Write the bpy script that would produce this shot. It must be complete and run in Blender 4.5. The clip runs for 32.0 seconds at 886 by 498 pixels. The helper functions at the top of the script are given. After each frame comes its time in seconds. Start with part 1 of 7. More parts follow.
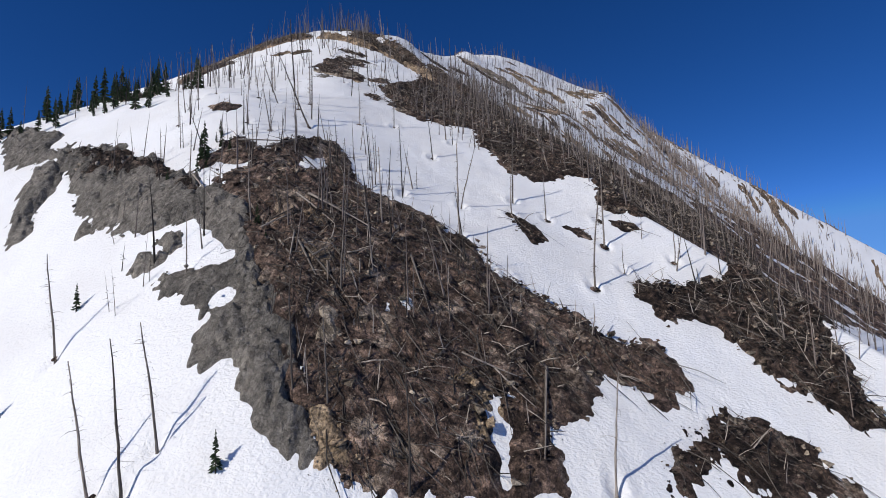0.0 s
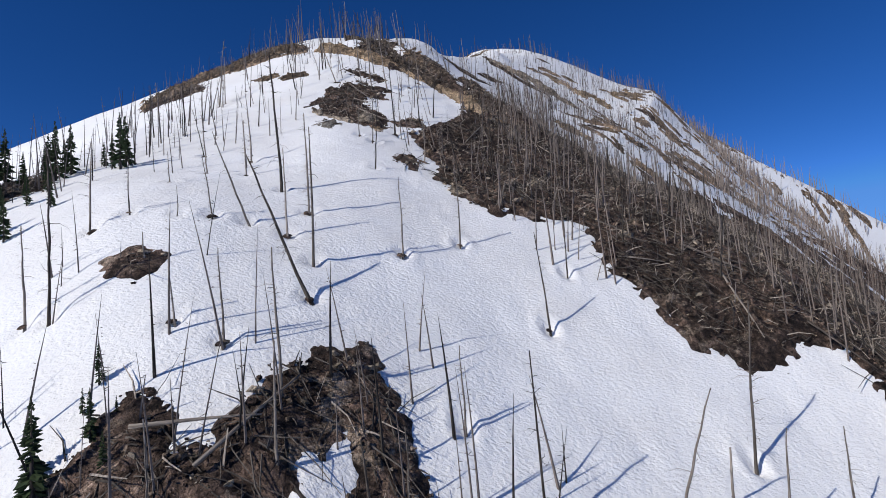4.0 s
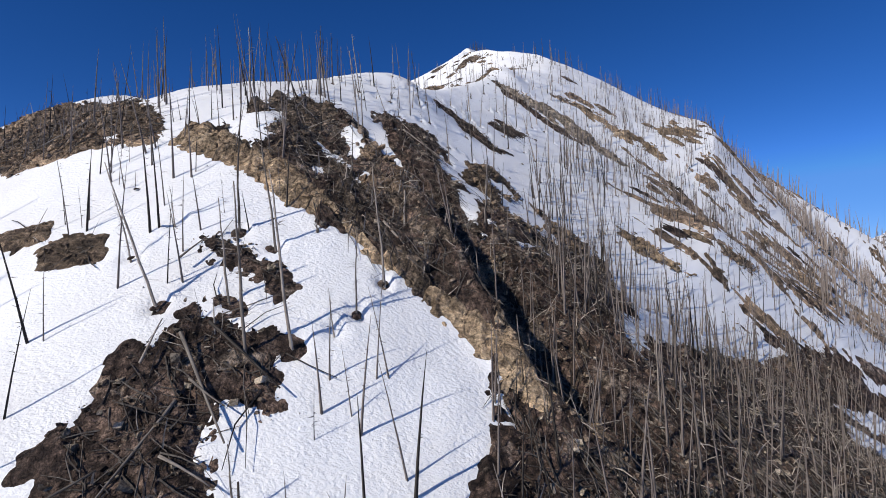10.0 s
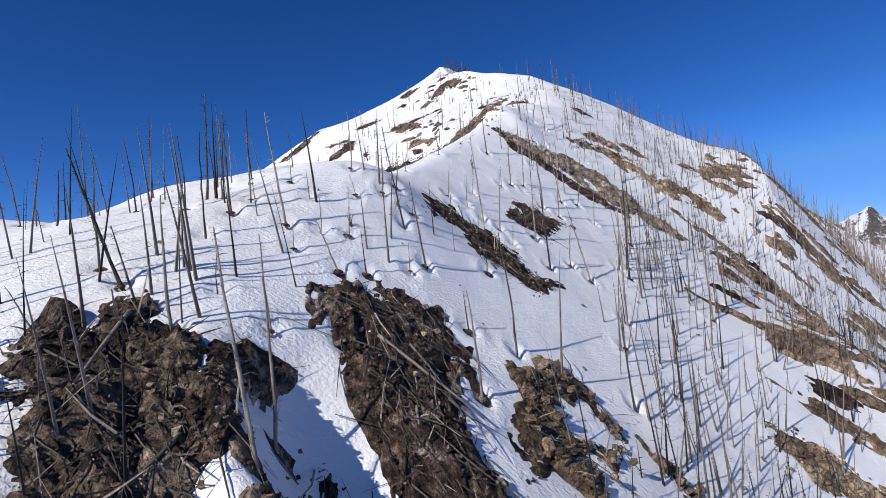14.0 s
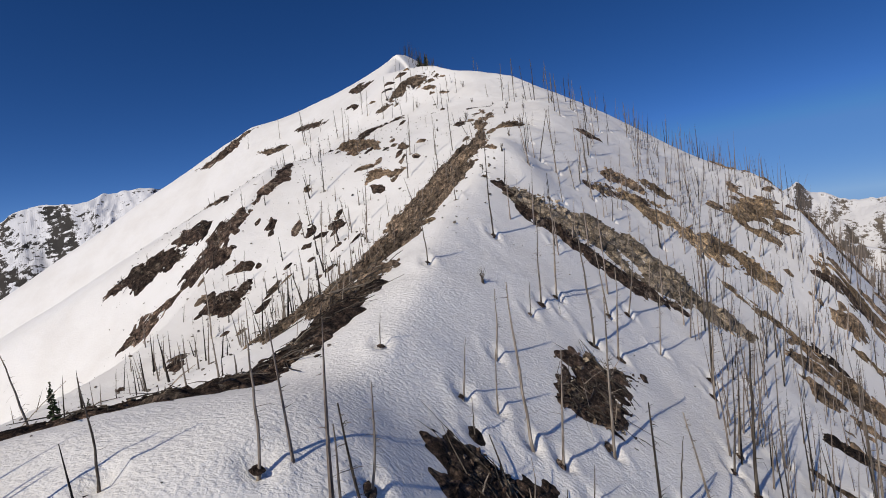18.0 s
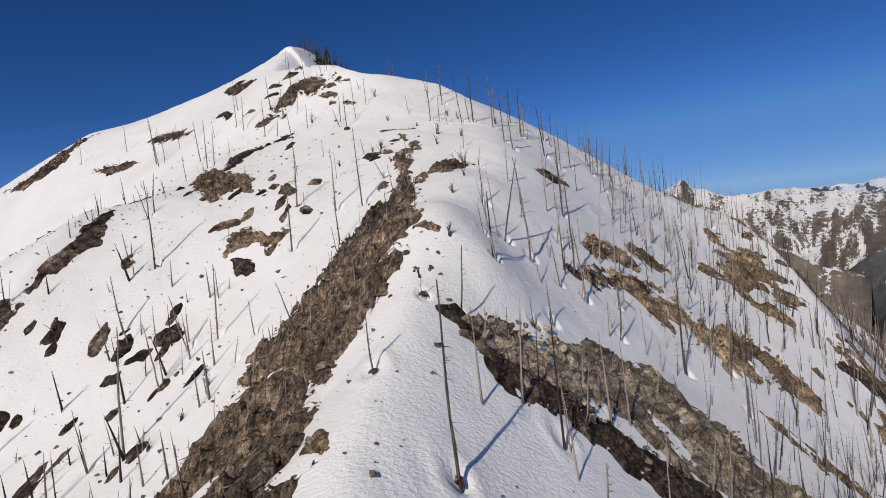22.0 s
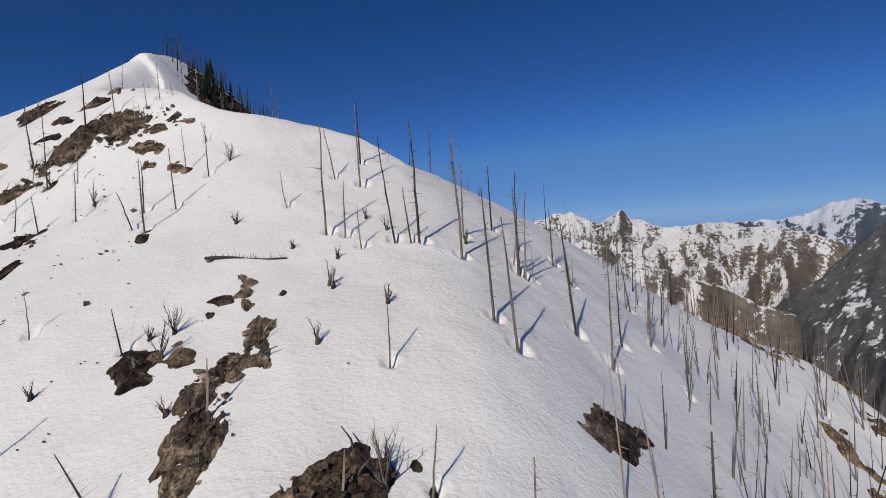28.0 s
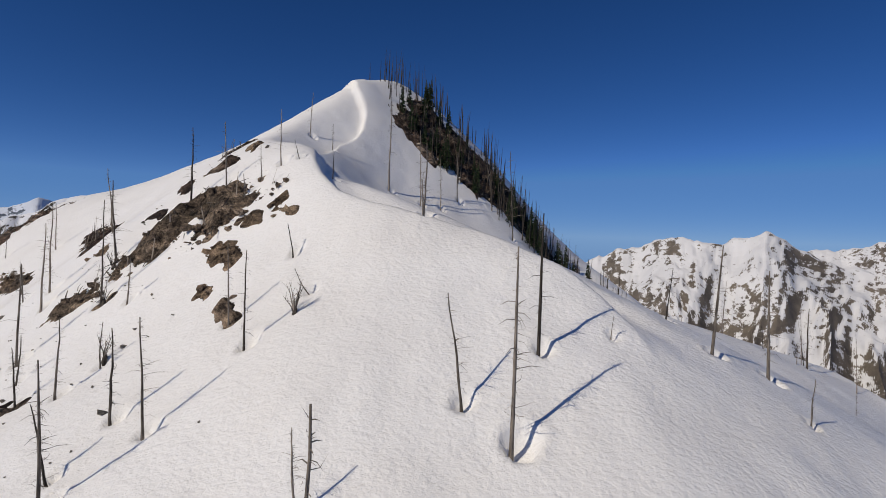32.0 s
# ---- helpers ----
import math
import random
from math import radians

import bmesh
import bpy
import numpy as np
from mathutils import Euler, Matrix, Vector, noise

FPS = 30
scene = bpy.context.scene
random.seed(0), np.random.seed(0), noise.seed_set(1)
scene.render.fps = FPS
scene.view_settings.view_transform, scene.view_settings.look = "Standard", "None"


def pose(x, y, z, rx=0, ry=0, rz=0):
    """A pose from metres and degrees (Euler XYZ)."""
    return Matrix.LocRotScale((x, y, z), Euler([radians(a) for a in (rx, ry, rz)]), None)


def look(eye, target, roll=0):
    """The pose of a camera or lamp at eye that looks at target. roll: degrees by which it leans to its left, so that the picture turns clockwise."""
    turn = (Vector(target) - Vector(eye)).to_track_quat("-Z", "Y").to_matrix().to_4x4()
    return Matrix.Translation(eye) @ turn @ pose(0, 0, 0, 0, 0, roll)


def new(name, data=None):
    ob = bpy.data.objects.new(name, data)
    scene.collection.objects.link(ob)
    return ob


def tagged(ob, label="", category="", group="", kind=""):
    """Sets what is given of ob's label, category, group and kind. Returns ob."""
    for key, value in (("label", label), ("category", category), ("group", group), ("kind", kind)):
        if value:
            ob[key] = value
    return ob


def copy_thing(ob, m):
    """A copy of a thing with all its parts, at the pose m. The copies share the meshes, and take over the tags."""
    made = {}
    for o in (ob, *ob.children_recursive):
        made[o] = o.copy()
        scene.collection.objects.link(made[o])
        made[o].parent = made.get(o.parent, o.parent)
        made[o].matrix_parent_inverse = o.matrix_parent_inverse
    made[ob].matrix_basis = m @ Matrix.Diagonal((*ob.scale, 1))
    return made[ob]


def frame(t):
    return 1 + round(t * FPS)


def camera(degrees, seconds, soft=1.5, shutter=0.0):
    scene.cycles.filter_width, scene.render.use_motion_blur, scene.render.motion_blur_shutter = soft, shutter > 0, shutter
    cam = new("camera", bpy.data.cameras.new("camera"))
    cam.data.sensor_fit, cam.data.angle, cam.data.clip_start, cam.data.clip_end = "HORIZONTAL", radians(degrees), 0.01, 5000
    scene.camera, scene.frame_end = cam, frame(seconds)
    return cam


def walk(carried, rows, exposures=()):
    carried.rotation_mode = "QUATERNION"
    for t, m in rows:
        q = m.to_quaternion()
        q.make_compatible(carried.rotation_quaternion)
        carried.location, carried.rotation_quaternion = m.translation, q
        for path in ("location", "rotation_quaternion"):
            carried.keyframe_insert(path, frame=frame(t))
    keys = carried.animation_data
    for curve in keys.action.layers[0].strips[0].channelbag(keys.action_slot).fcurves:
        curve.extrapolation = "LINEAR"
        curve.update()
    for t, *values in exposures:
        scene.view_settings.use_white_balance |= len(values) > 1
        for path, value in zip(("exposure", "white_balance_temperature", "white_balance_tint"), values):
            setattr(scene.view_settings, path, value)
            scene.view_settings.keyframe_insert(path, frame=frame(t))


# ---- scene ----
cam = camera(80.0, 32.0, soft=0.9)


def aim(x, y, z, yaw, pitch, roll):
    """A camera's pose: metres, heading to the left of +y, tilt up and lean in degrees."""
    return Matrix.Translation((x, y, z)) @ pose(0, 0, 0, 0, 0, yaw) @ pose(0, 0, 0, 90 + pitch) @ pose(0, 0, 0, 0, 0, roll)


PATH = [
    (0, -1.09, -0.22, 39.74, 0.15, 6.57, -2.51),
    (0.5, -2.07, 4.50, 43.21, 1.11, 6.47, -2.87),
    (1, -3.15, 9.23, 46.64, 1.72, 6.22, -3.18),
    (1.5, -4.31, 13.95, 50.01, 1.92, 5.90, -3.32),
    (2, -5.51, 18.63, 53.38, 1.89, 5.55, -3.20),
    (2.5, -6.66, 23.28, 56.72, 1.85, 5.27, -3.01),
    (3, -7.73, 27.79, 59.88, 1.85, 5.12, -3.04),
    (3.5, -8.81, 32.44, 63.12, 1.54, 4.97, -3.27),
    (5.5, -12.76, 49.54, 77.72, -3.28, 4.60, -7.30),
    (6, -13.07, 54.48, 81.41, -4.01, 4.28, -7.43),
    (6.5, -13.04, 59.51, 85.11, -4.39, 3.90, -8.19),
    (7, -12.77, 64.53, 88.77, -4.67, 3.42, -8.77),
    (7.5, -12.26, 69.61, 92.41, -4.65, 3.00, -9.03),
    (8, -11.60, 74.70, 95.99, -4.38, 2.65, -8.87),
    (8.5, -10.92, 79.70, 99.47, -3.51, 2.35, -6.97),
    (9, -10.33, 84.58, 102.90, -2.55, 2.15, -4.90),
    (9.5, -9.87, 89.49, 106.26, -1.81, 1.77, -3.18),
    (10, -9.63, 94.55, 109.45, -1.42, 1.37, -2.17),
    (10.5, -9.57, 99.71, 112.55, -1.48, 1.13, -1.79),
    (11, -9.64, 104.96, 115.59, -1.85, 1.18, -2.18),
    (11.5, -9.77, 110.30, 118.43, -2.35, 1.54, -3.09),
    (12, -9.94, 115.61, 121.31, -2.74, 1.87, -3.86),
    (12.5, -10.24, 120.65, 124.28, -3.12, 2.04, -4.10),
    (13, -10.54, 125.52, 127.15, -3.47, 1.90, -4.29),
    (13.5, -10.67, 130.57, 130.01, -3.88, 1.77, -4.74),
    (14, -10.76, 135.50, 132.88, -4.37, 1.58, -5.50),
    (14.5, -10.78, 140.29, 135.79, -4.69, 1.24, -6.02),
    (16.5, -11.80, 155.79, 146.80, -7.57, -0.89, -6.98),
    (17, -11.44, 159.86, 148.81, -8.66, -1.34, -6.40),
    (17.5, -11.01, 163.92, 150.67, -9.21, -1.66, -6.05),
    (18, -10.53, 167.92, 152.48, -9.65, -1.96, -5.97),
    (18.5, -9.96, 172.09, 154.20, -11.36, -2.40, -6.48),
    (19, -9.25, 176.29, 156.00, -13.01, -2.88, -7.12),
    (19.5, -8.46, 180.28, 157.64, -14.17, -3.35, -7.26),
    (20, -7.53, 184.35, 159.28, -14.90, -3.70, -7.02),
    (20.5, -6.55, 188.47, 160.98, -15.29, -4.08, -6.79),
    (21, -5.47, 192.70, 162.48, -16.40, -4.40, -6.42),
    (21.5, -4.26, 196.97, 163.89, -17.82, -4.45, -6.35),
    (22, -2.95, 201.21, 165.25, -19.33, -3.79, -6.16),
    (22.5, -1.58, 205.45, 166.61, -20.53, -3.28, -6.04),
    (23, -0.14, 209.61, 167.97, -21.58, -3.14, -6.09),
    (23.5, 1.40, 213.76, 169.26, -22.75, -2.79, -5.88),
    (24, 3.00, 217.73, 170.58, -23.91, -2.17, -5.42),
    (24.5, 4.59, 221.63, 171.97, -25.09, -1.69, -5.47),
    (25, 6.11, 225.38, 173.30, -25.74, -1.21, -5.81),
    (25.5, 7.60, 229.07, 174.56, -26.20, -1.17, -5.97),
    (27.5, 15.93, 243.10, 179.82, -25.99, -2.27, -4.52),
    (28, 17.95, 246.65, 181.24, -25.64, -2.35, -3.97),
    (28.5, 19.95, 250.17, 182.80, -23.73, -2.31, -3.31),
    (29, 21.94, 253.76, 184.48, -21.20, -2.43, -3.41),
    (29.5, 23.90, 257.41, 186.15, -19.15, -2.56, -3.62),
    (30, 25.73, 261.09, 187.75, -15.44, -2.44, -3.94),
    (30.5, 27.52, 264.74, 189.33, -11.03, -2.19, -3.89),
    (31, 29.19, 268.41, 190.86, -6.41, -1.89, -2.44),
    (31.5, 30.29, 272.27, 192.51, -2.24, -1.85, -0.12),
    (32, 31.14, 276.24, 194.10, 1.77, -1.84, 1.88),
]
EXPOSURES = [(0, 0.07, 6480, 10), (2, 0.1, 6380, 10), (4, 0.12, 6400, 10), (8, 0.22, 6500, 10), (14.5, 0.38, 6550, 10), (16.5, -0.18, 7200, 10), (21, -0.17, 7250, 10), (25, -0.13, 6900, 10), (28, -0.28, 7150, 10), (32, -0.33, 7300, 10)]
walk(cam, [(row[0], aim(*row[1:])) for row in PATH], EXPOSURES)

# ---- light: low afternoon sun from behind and to the left, clear mountain sky ----
SUN_AZ, SUN_EL = radians(-140), radians(37)      # azimuth counted from +x towards +y
SUN_DIR = Vector((math.cos(SUN_AZ) * math.cos(SUN_EL), math.sin(SUN_AZ) * math.cos(SUN_EL), math.sin(SUN_EL)))
world = bpy.data.worlds.new("sky")
world.use_nodes = True
scene.world = world
wn = world.node_tree.nodes
sky = wn.new("ShaderNodeTexSky")
sky.sky_type = "NISHITA"
sky.sun_disc = False
sky.sun_elevation = SUN_EL
sky.sun_rotation = math.pi / 2 - SUN_AZ
sky.altitude = 2200
sky.air_density = 0.45
sky.dust_density = 0.0
sky.ozone_density = 2.0
wn["Background"].inputs["Strength"].default_value = 0.124
deep = wn.new("ShaderNodeHueSaturation")
deep.inputs["Saturation"].default_value = 1.3
deep.inputs["Hue"].default_value = 0.511
world.node_tree.links.new(sky.outputs["Color"], deep.inputs["Color"])
thin = wn.new("ShaderNodeMix")                  # thin, dust-free air: a horizon less bright than at sea level
thin.data_type, thin.blend_type = "RGBA", "DARKEN"
thin.inputs[0].default_value = 0.8
thin.inputs[7].default_value = (0.72, 2.05, 5.2, 1)
world.node_tree.links.new(deep.outputs["Color"], thin.inputs[6])
world.node_tree.links.new(thin.outputs[2], wn["Background"].inputs["Color"])
sun = new("sun", bpy.data.lights.new("sun", "SUN"))
sun.data.energy = 3.4
sun.data.angle = radians(0.53)
sun.data.color = (1.0, 0.95, 0.88)
sun.matrix_world = look(SUN_DIR * 300, (0, 0, 0))

# ---- materials ----


def shader(name, rough=0.8):
    """A node material, its nodes, a linking function and its main shader."""
    m = bpy.data.materials.new(name)
    m.use_nodes = True
    n, link = m.node_tree.nodes, m.node_tree.links.new
    b = n["Principled BSDF"]
    b.inputs["Roughness"].default_value = rough
    b.inputs["Specular IOR Level"].default_value = 0.25
    return m, n, link, b


def place_coords(n, link, scale=1.0):
    g = n.new("ShaderNodeNewGeometry")
    if scale == 1.0:
        return g.outputs["Position"]
    v = n.new("ShaderNodeVectorMath")
    v.operation = "SCALE"
    v.inputs["Scale"].default_value = scale
    link(g.outputs["Position"], v.inputs[0])
    return v.outputs[0]


def noise_node(n, link, vec, scale, detail=4.0, rough=0.55):
    t = n.new("ShaderNodeTexNoise")
    t.inputs["Scale"].default_value, t.inputs["Detail"].default_value, t.inputs["Roughness"].default_value = scale, detail, rough
    link(vec, t.inputs["Vector"])
    return t.outputs["Fac"]


def ramp(n, link, fac, stops):
    r = n.new("ShaderNodeValToRGB")
    els = r.color_ramp.elements
    while len(els) < len(stops):
        els.new(0.5)
    for e, (p, c) in zip(els, stops):
        e.position, e.color = p, (*c, 1)
    link(fac, r.inputs["Fac"])
    return r.outputs["Color"]


def mix(n, link, fac, a, b):
    m = n.new("ShaderNodeMix")
    m.data_type = "RGBA"
    if isinstance(fac, float):
        m.inputs[0].default_value = fac
    else:
        link(fac, m.inputs[0])
    for sock, v in ((m.inputs[6], a), (m.inputs[7], b)):
        if isinstance(v, tuple):
            sock.default_value = (*v, 1)
        else:
            link(v, sock)
    return m.outputs[2]


def bump(n, link, b, fac, strength, distance):
    k = n.new("ShaderNodeBump")
    k.inputs["Strength"].default_value, k.inputs["Distance"].default_value = strength, distance
    link(fac, k.inputs["Height"])
    prev = b.inputs["Normal"].links
    if prev:
        link(prev[0].from_socket, k.inputs["Normal"])
    link(k.outputs[0], b.inputs["Normal"])


def snow_material():
    m, n, link, b = shader("old_spring_snow", 0.55)
    p = place_coords(n, link)
    big = noise_node(n, link, p, 0.09, 5, 0.6)
    fine = noise_node(n, link, p, 2.6, 3, 0.6)
    c = ramp(n, link, big, [(0.3, (0.80, 0.79, 0.77)), (0.55, (0.86, 0.86, 0.85)), (0.75, (0.88, 0.88, 0.88))])
    dirt = noise_node(n, link, p, 0.9, 6, 0.7)
    spot = ramp(n, link, dirt, [(0.68, (0, 0, 0)), (0.78, (0.22, 0.22, 0.22))])
    link(mix(n, link, spot, c, (0.62, 0.58, 0.52)), b.inputs["Base Color"])
    link(ramp(n, link, fine, [(0.3, (0.4, 0.4, 0.4)), (0.7, (0.65, 0.65, 0.65))]), b.inputs["Roughness"])
    stretch = n.new("ShaderNodeMapping")
    stretch.inputs["Rotation"].default_value = (0, 0, 0.6)
    stretch.inputs["Scale"].default_value = (1.0, 1.5, 1.0)
    link(p, stretch.inputs["Vector"])
    ripple = noise_node(n, link, stretch.outputs[0], 3.1, 3, 0.6)
    sep, less = n.new("ShaderNodeSeparateXYZ"), n.new("ShaderNodeMapRange")      # suncups on the lower ridge, wind-packed snow above
    link(p, sep.inputs[0])
    link(sep.outputs["Y"], less.inputs["Value"])
    less.inputs["From Min"].default_value, less.inputs["From Max"].default_value = 205, 250
    less.inputs["To Min"].default_value, less.inputs["To Max"].default_value = 1.0, 0.6
    cup = n.new("ShaderNodeMath")
    cup.operation = "MULTIPLY"
    link(ripple, cup.inputs[0])
    link(less.outputs[0], cup.inputs[1])
    bump(n, link, b, cup.outputs[0], 1.0, 0.125)
    bump(n, link, b, fine, 0.6, 0.05)
    bump(n, link, b, noise_node(n, link, p, 8.0, 2, 0.6), 0.6, 0.025)
    bump(n, link, b, noise_node(n, link, p, 0.45, 4, 0.5), 0.4, 0.3)
    return m


def rock_material(name, stops, scale=0.8, relief=0.5, cell=1.4, crack=0.25, contrast=0.9, ledge=None, beds=(0.3, 2.4, 1.0), layered=0.8, stains=0.75):
    """Broken rock: patches of colour, grit, blocks of differing tone with open cracks between them."""
    m, n, link, b = shader(name, 0.92)
    p = place_coords(n, link)
    g = n.new("ShaderNodeNewGeometry")
    a = noise_node(n, link, p, scale, 8, 0.68)
    f = noise_node(n, link, p, scale * 11, 5, 0.7)
    col = ramp(n, link, a, stops)
    if ledge:                                   # bedrock that shows through the soil here and there
        big = noise_node(n, link, p, 0.33, 5, 0.7)
        col = mix(n, link, ramp(n, link, big, [(0.56, (0, 0, 0)), (0.63, (0.75, 0.75, 0.75))]), col, ledge)
    strike = n.new("ShaderNodeAttribute")           # thin beds run along each patch
    strike.attribute_name = "strike"
    lay = n.new("ShaderNodeMapping")
    lay.inputs["Scale"].default_value = beds
    link(strike.outputs["Vector"], lay.inputs["Vector"])
    bed = noise_node(n, link, lay.outputs[0], 1.0, 7, 0.72)
    thin = ramp(n, link, bed, [(0.36, (0.14, 0.13, 0.13)), (0.47, (0.8, 0.8, 0.8)), (0.54, (1.1, 1.1, 1.1)), (0.66, (1.75, 1.7, 1.62))])
    grit = ramp(n, link, f, [(0.34, (0.22, 0.22, 0.22)), (0.5, (0.85, 0.85, 0.85)), (0.68, (1.5, 1.5, 1.5))])
    warp = n.new("ShaderNodeVectorMath")
    warp.operation = "MULTIPLY_ADD"
    warp.inputs[1].default_value = (0.7 / cell, 0.7 / cell, 0.7 / cell)
    bend = n.new("ShaderNodeTexNoise")
    bend.inputs["Scale"].default_value = cell * 0.9
    link(p, bend.inputs["Vector"])
    link(bend.outputs["Color"], warp.inputs[0])
    link(p, warp.inputs[2])
    cells = n.new("ShaderNodeTexVoronoi")
    cells.inputs["Scale"].default_value = cell
    edge = n.new("ShaderNodeTexVoronoi")
    edge.feature = "DISTANCE_TO_EDGE"
    edge.inputs["Scale"].default_value = cell
    link(warp.outputs[0], cells.inputs["Vector"])
    link(warp.outputs[0], edge.inputs["Vector"])
    tone = n.new("ShaderNodeSeparateColor")
    link(cells.outputs["Color"], tone.inputs[0])
    whole = n.new("ShaderNodeMath")
    link(tone.outputs[0], whole.inputs[0])
    link(g.outputs["Random Per Island"], whole.inputs[1])
    lump = n.new("ShaderNodeMapRange")
    lump.inputs["From Max"].default_value = 2.0
    lump.inputs["To Min"].default_value, lump.inputs["To Max"].default_value = -0.15, 2.2
    link(whole.outputs[0], lump.inputs["Value"])
    out = col
    soot = ramp(n, link, noise_node(n, link, p, 0.13, 5, 0.62), [(0.38, (0.4, 0.4, 0.4)), (0.5, (0.95, 0.95, 0.95)), (0.62, (1.4, 1.38, 1.35))])     # soot and weather stains, metres wide
    for other, amount in ((grit, 0.85), (lump.outputs[0], contrast), (thin, layered), (soot, stains)):
        k = n.new("ShaderNodeMix")
        k.data_type, k.blend_type = "RGBA", "MULTIPLY"
        k.inputs[0].default_value = amount
        link(out, k.inputs[6])
        link(other, k.inputs[7])
        out = k.outputs[2]
    link(out, b.inputs["Base Color"])
    groove = n.new("ShaderNodeMath")
    groove.operation = "MINIMUM"
    groove.inputs[1].default_value = 0.14
    link(edge.outputs["Distance"], groove.inputs[0])
    bump(n, link, b, groove.outputs[0], 1.0, crack * 7 / cell)
    bump(n, link, b, a, 0.7, relief)
    bump(n, link, b, f, 0.8, relief * 0.2)
    bump(n, link, b, bed, 1.0, 0.5 * layered)
    return m


SNOW = snow_material()
DUFF = rock_material("burnt_scree_and_duff", [(0.3, (0.011, 0.008, 0.007)), (0.45, (0.055, 0.037, 0.029)), (0.6, (0.16, 0.11, 0.084)), (0.77, (0.34, 0.26, 0.205))], 0.9, 0.5, 3.2, 0.35, 1.0, (0.36, 0.285, 0.22), (0.5, 1.6, 1.0), 0.7)
GREY = rock_material("grey_shale_cliff", [(0.25, (0.145, 0.128, 0.108)), (0.5, (0.27, 0.244, 0.208)), (0.75, (0.36, 0.33, 0.285))], 1.3, 0.5, 3.6, 0.22, 0.45, None, (1.9, 0.5, 0.5), 0.4, 0.45)
TAN = rock_material("tan_sandstone", [(0.25, (0.12, 0.088, 0.058)), (0.42, (0.31, 0.22, 0.138)), (0.6, (0.46, 0.345, 0.225)), (0.78, (0.27, 0.225, 0.18))], 0.45, 0.45, 0.8, 0.25, 0.5, None, (0.3, 1.9, 1.2), 0.75)
SHALE = rock_material("brown_broken_scree", [(0.25, (0.06, 0.044, 0.034)), (0.42, (0.165, 0.122, 0.09)), (0.58, (0.31, 0.236, 0.172)), (0.78, (0.47, 0.38, 0.29))], 0.8, 0.4, 1.9, 0.25, 0.7, None, (0.2, 2.4, 1.0), 1.0)
SLAB = rock_material("pale_sandstone_slabs", [(0.25, (0.10, 0.075, 0.056)), (0.4, (0.31, 0.25, 0.185)), (0.58, (0.48, 0.40, 0.305)), (0.78, (0.54, 0.47, 0.385))], 0.6, 0.5, 0.7, 0.3, 0.5, None, (0.35, 1.5, 1.0), 0.75)
BROWN = rock_material("weathered_brown_rock", [(0.25, (0.075, 0.055, 0.042)), (0.42, (0.205, 0.145, 0.099)), (0.58, (0.385, 0.282, 0.19)), (0.78, (0.50, 0.40, 0.295))], 0.7, 0.4, 1.9, 0.2, 0.6, None, (0.3, 2.2, 1.0), 0.85)


def wood_material(name, stops):
    m, n, link, b = shader(name, 0.85)
    tc = n.new("ShaderNodeTexCoord")
    info = n.new("ShaderNodeObjectInfo")
    mp = n.new("ShaderNodeMapping")
    mp.inputs["Scale"].default_value = (6, 6, 0.7)
    link(tc.outputs["Object"], mp.inputs["Vector"])
    add = n.new("ShaderNodeVectorMath")
    link(mp.outputs[0], add.inputs[0])
    link(info.outputs["Location"], add.inputs[1])
    a = noise_node(n, link, add.outputs[0], 1.2, 6, 0.65)
    col = ramp(n, link, a, stops)
    hsv = n.new("ShaderNodeHueSaturation")
    r = n.new("ShaderNodeMapRange")
    r.inputs["To Min"].default_value, r.inputs["To Max"].default_value = 0.45, 1.35
    link(info.outputs["Random"], r.inputs["Value"])
    link(r.outputs[0], hsv.inputs["Value"])
    link(col, hsv.inputs["Color"])
    link(hsv.outputs[0], b.inputs["Base Color"])
    bump(n, link, b, a, 0.8, 0.05)
    return m


WOOD = wood_material("weathered_dead_wood", [(0.25, (0.045, 0.038, 0.033)), (0.42, (0.16, 0.135, 0.113)), (0.7, (0.35, 0.305, 0.258))])
ASH = wood_material("sun_bleached_dead_wood", [(0.25, (0.075, 0.06, 0.052)), (0.42, (0.2, 0.163, 0.14)), (0.7, (0.36, 0.305, 0.265))])
CHAR = wood_material("charred_wood", [(0.3, (0.015, 0.013, 0.012)), (0.5, (0.06, 0.05, 0.042)), (0.75, (0.19, 0.16, 0.13))])


def needle_material():
    m, n, link, b = shader("dark_fir_needles", 0.75)
    p = place_coords(n, link)
    link(ramp(n, link, noise_node(n, link, p, 2.0, 4, 0.6), [(0.3, (0.012, 0.022, 0.010)), (0.55, (0.035, 0.055, 0.022)), (0.75, (0.07, 0.085, 0.035))]), b.inputs["Base Color"])
    return m


NEEDLES = needle_material()


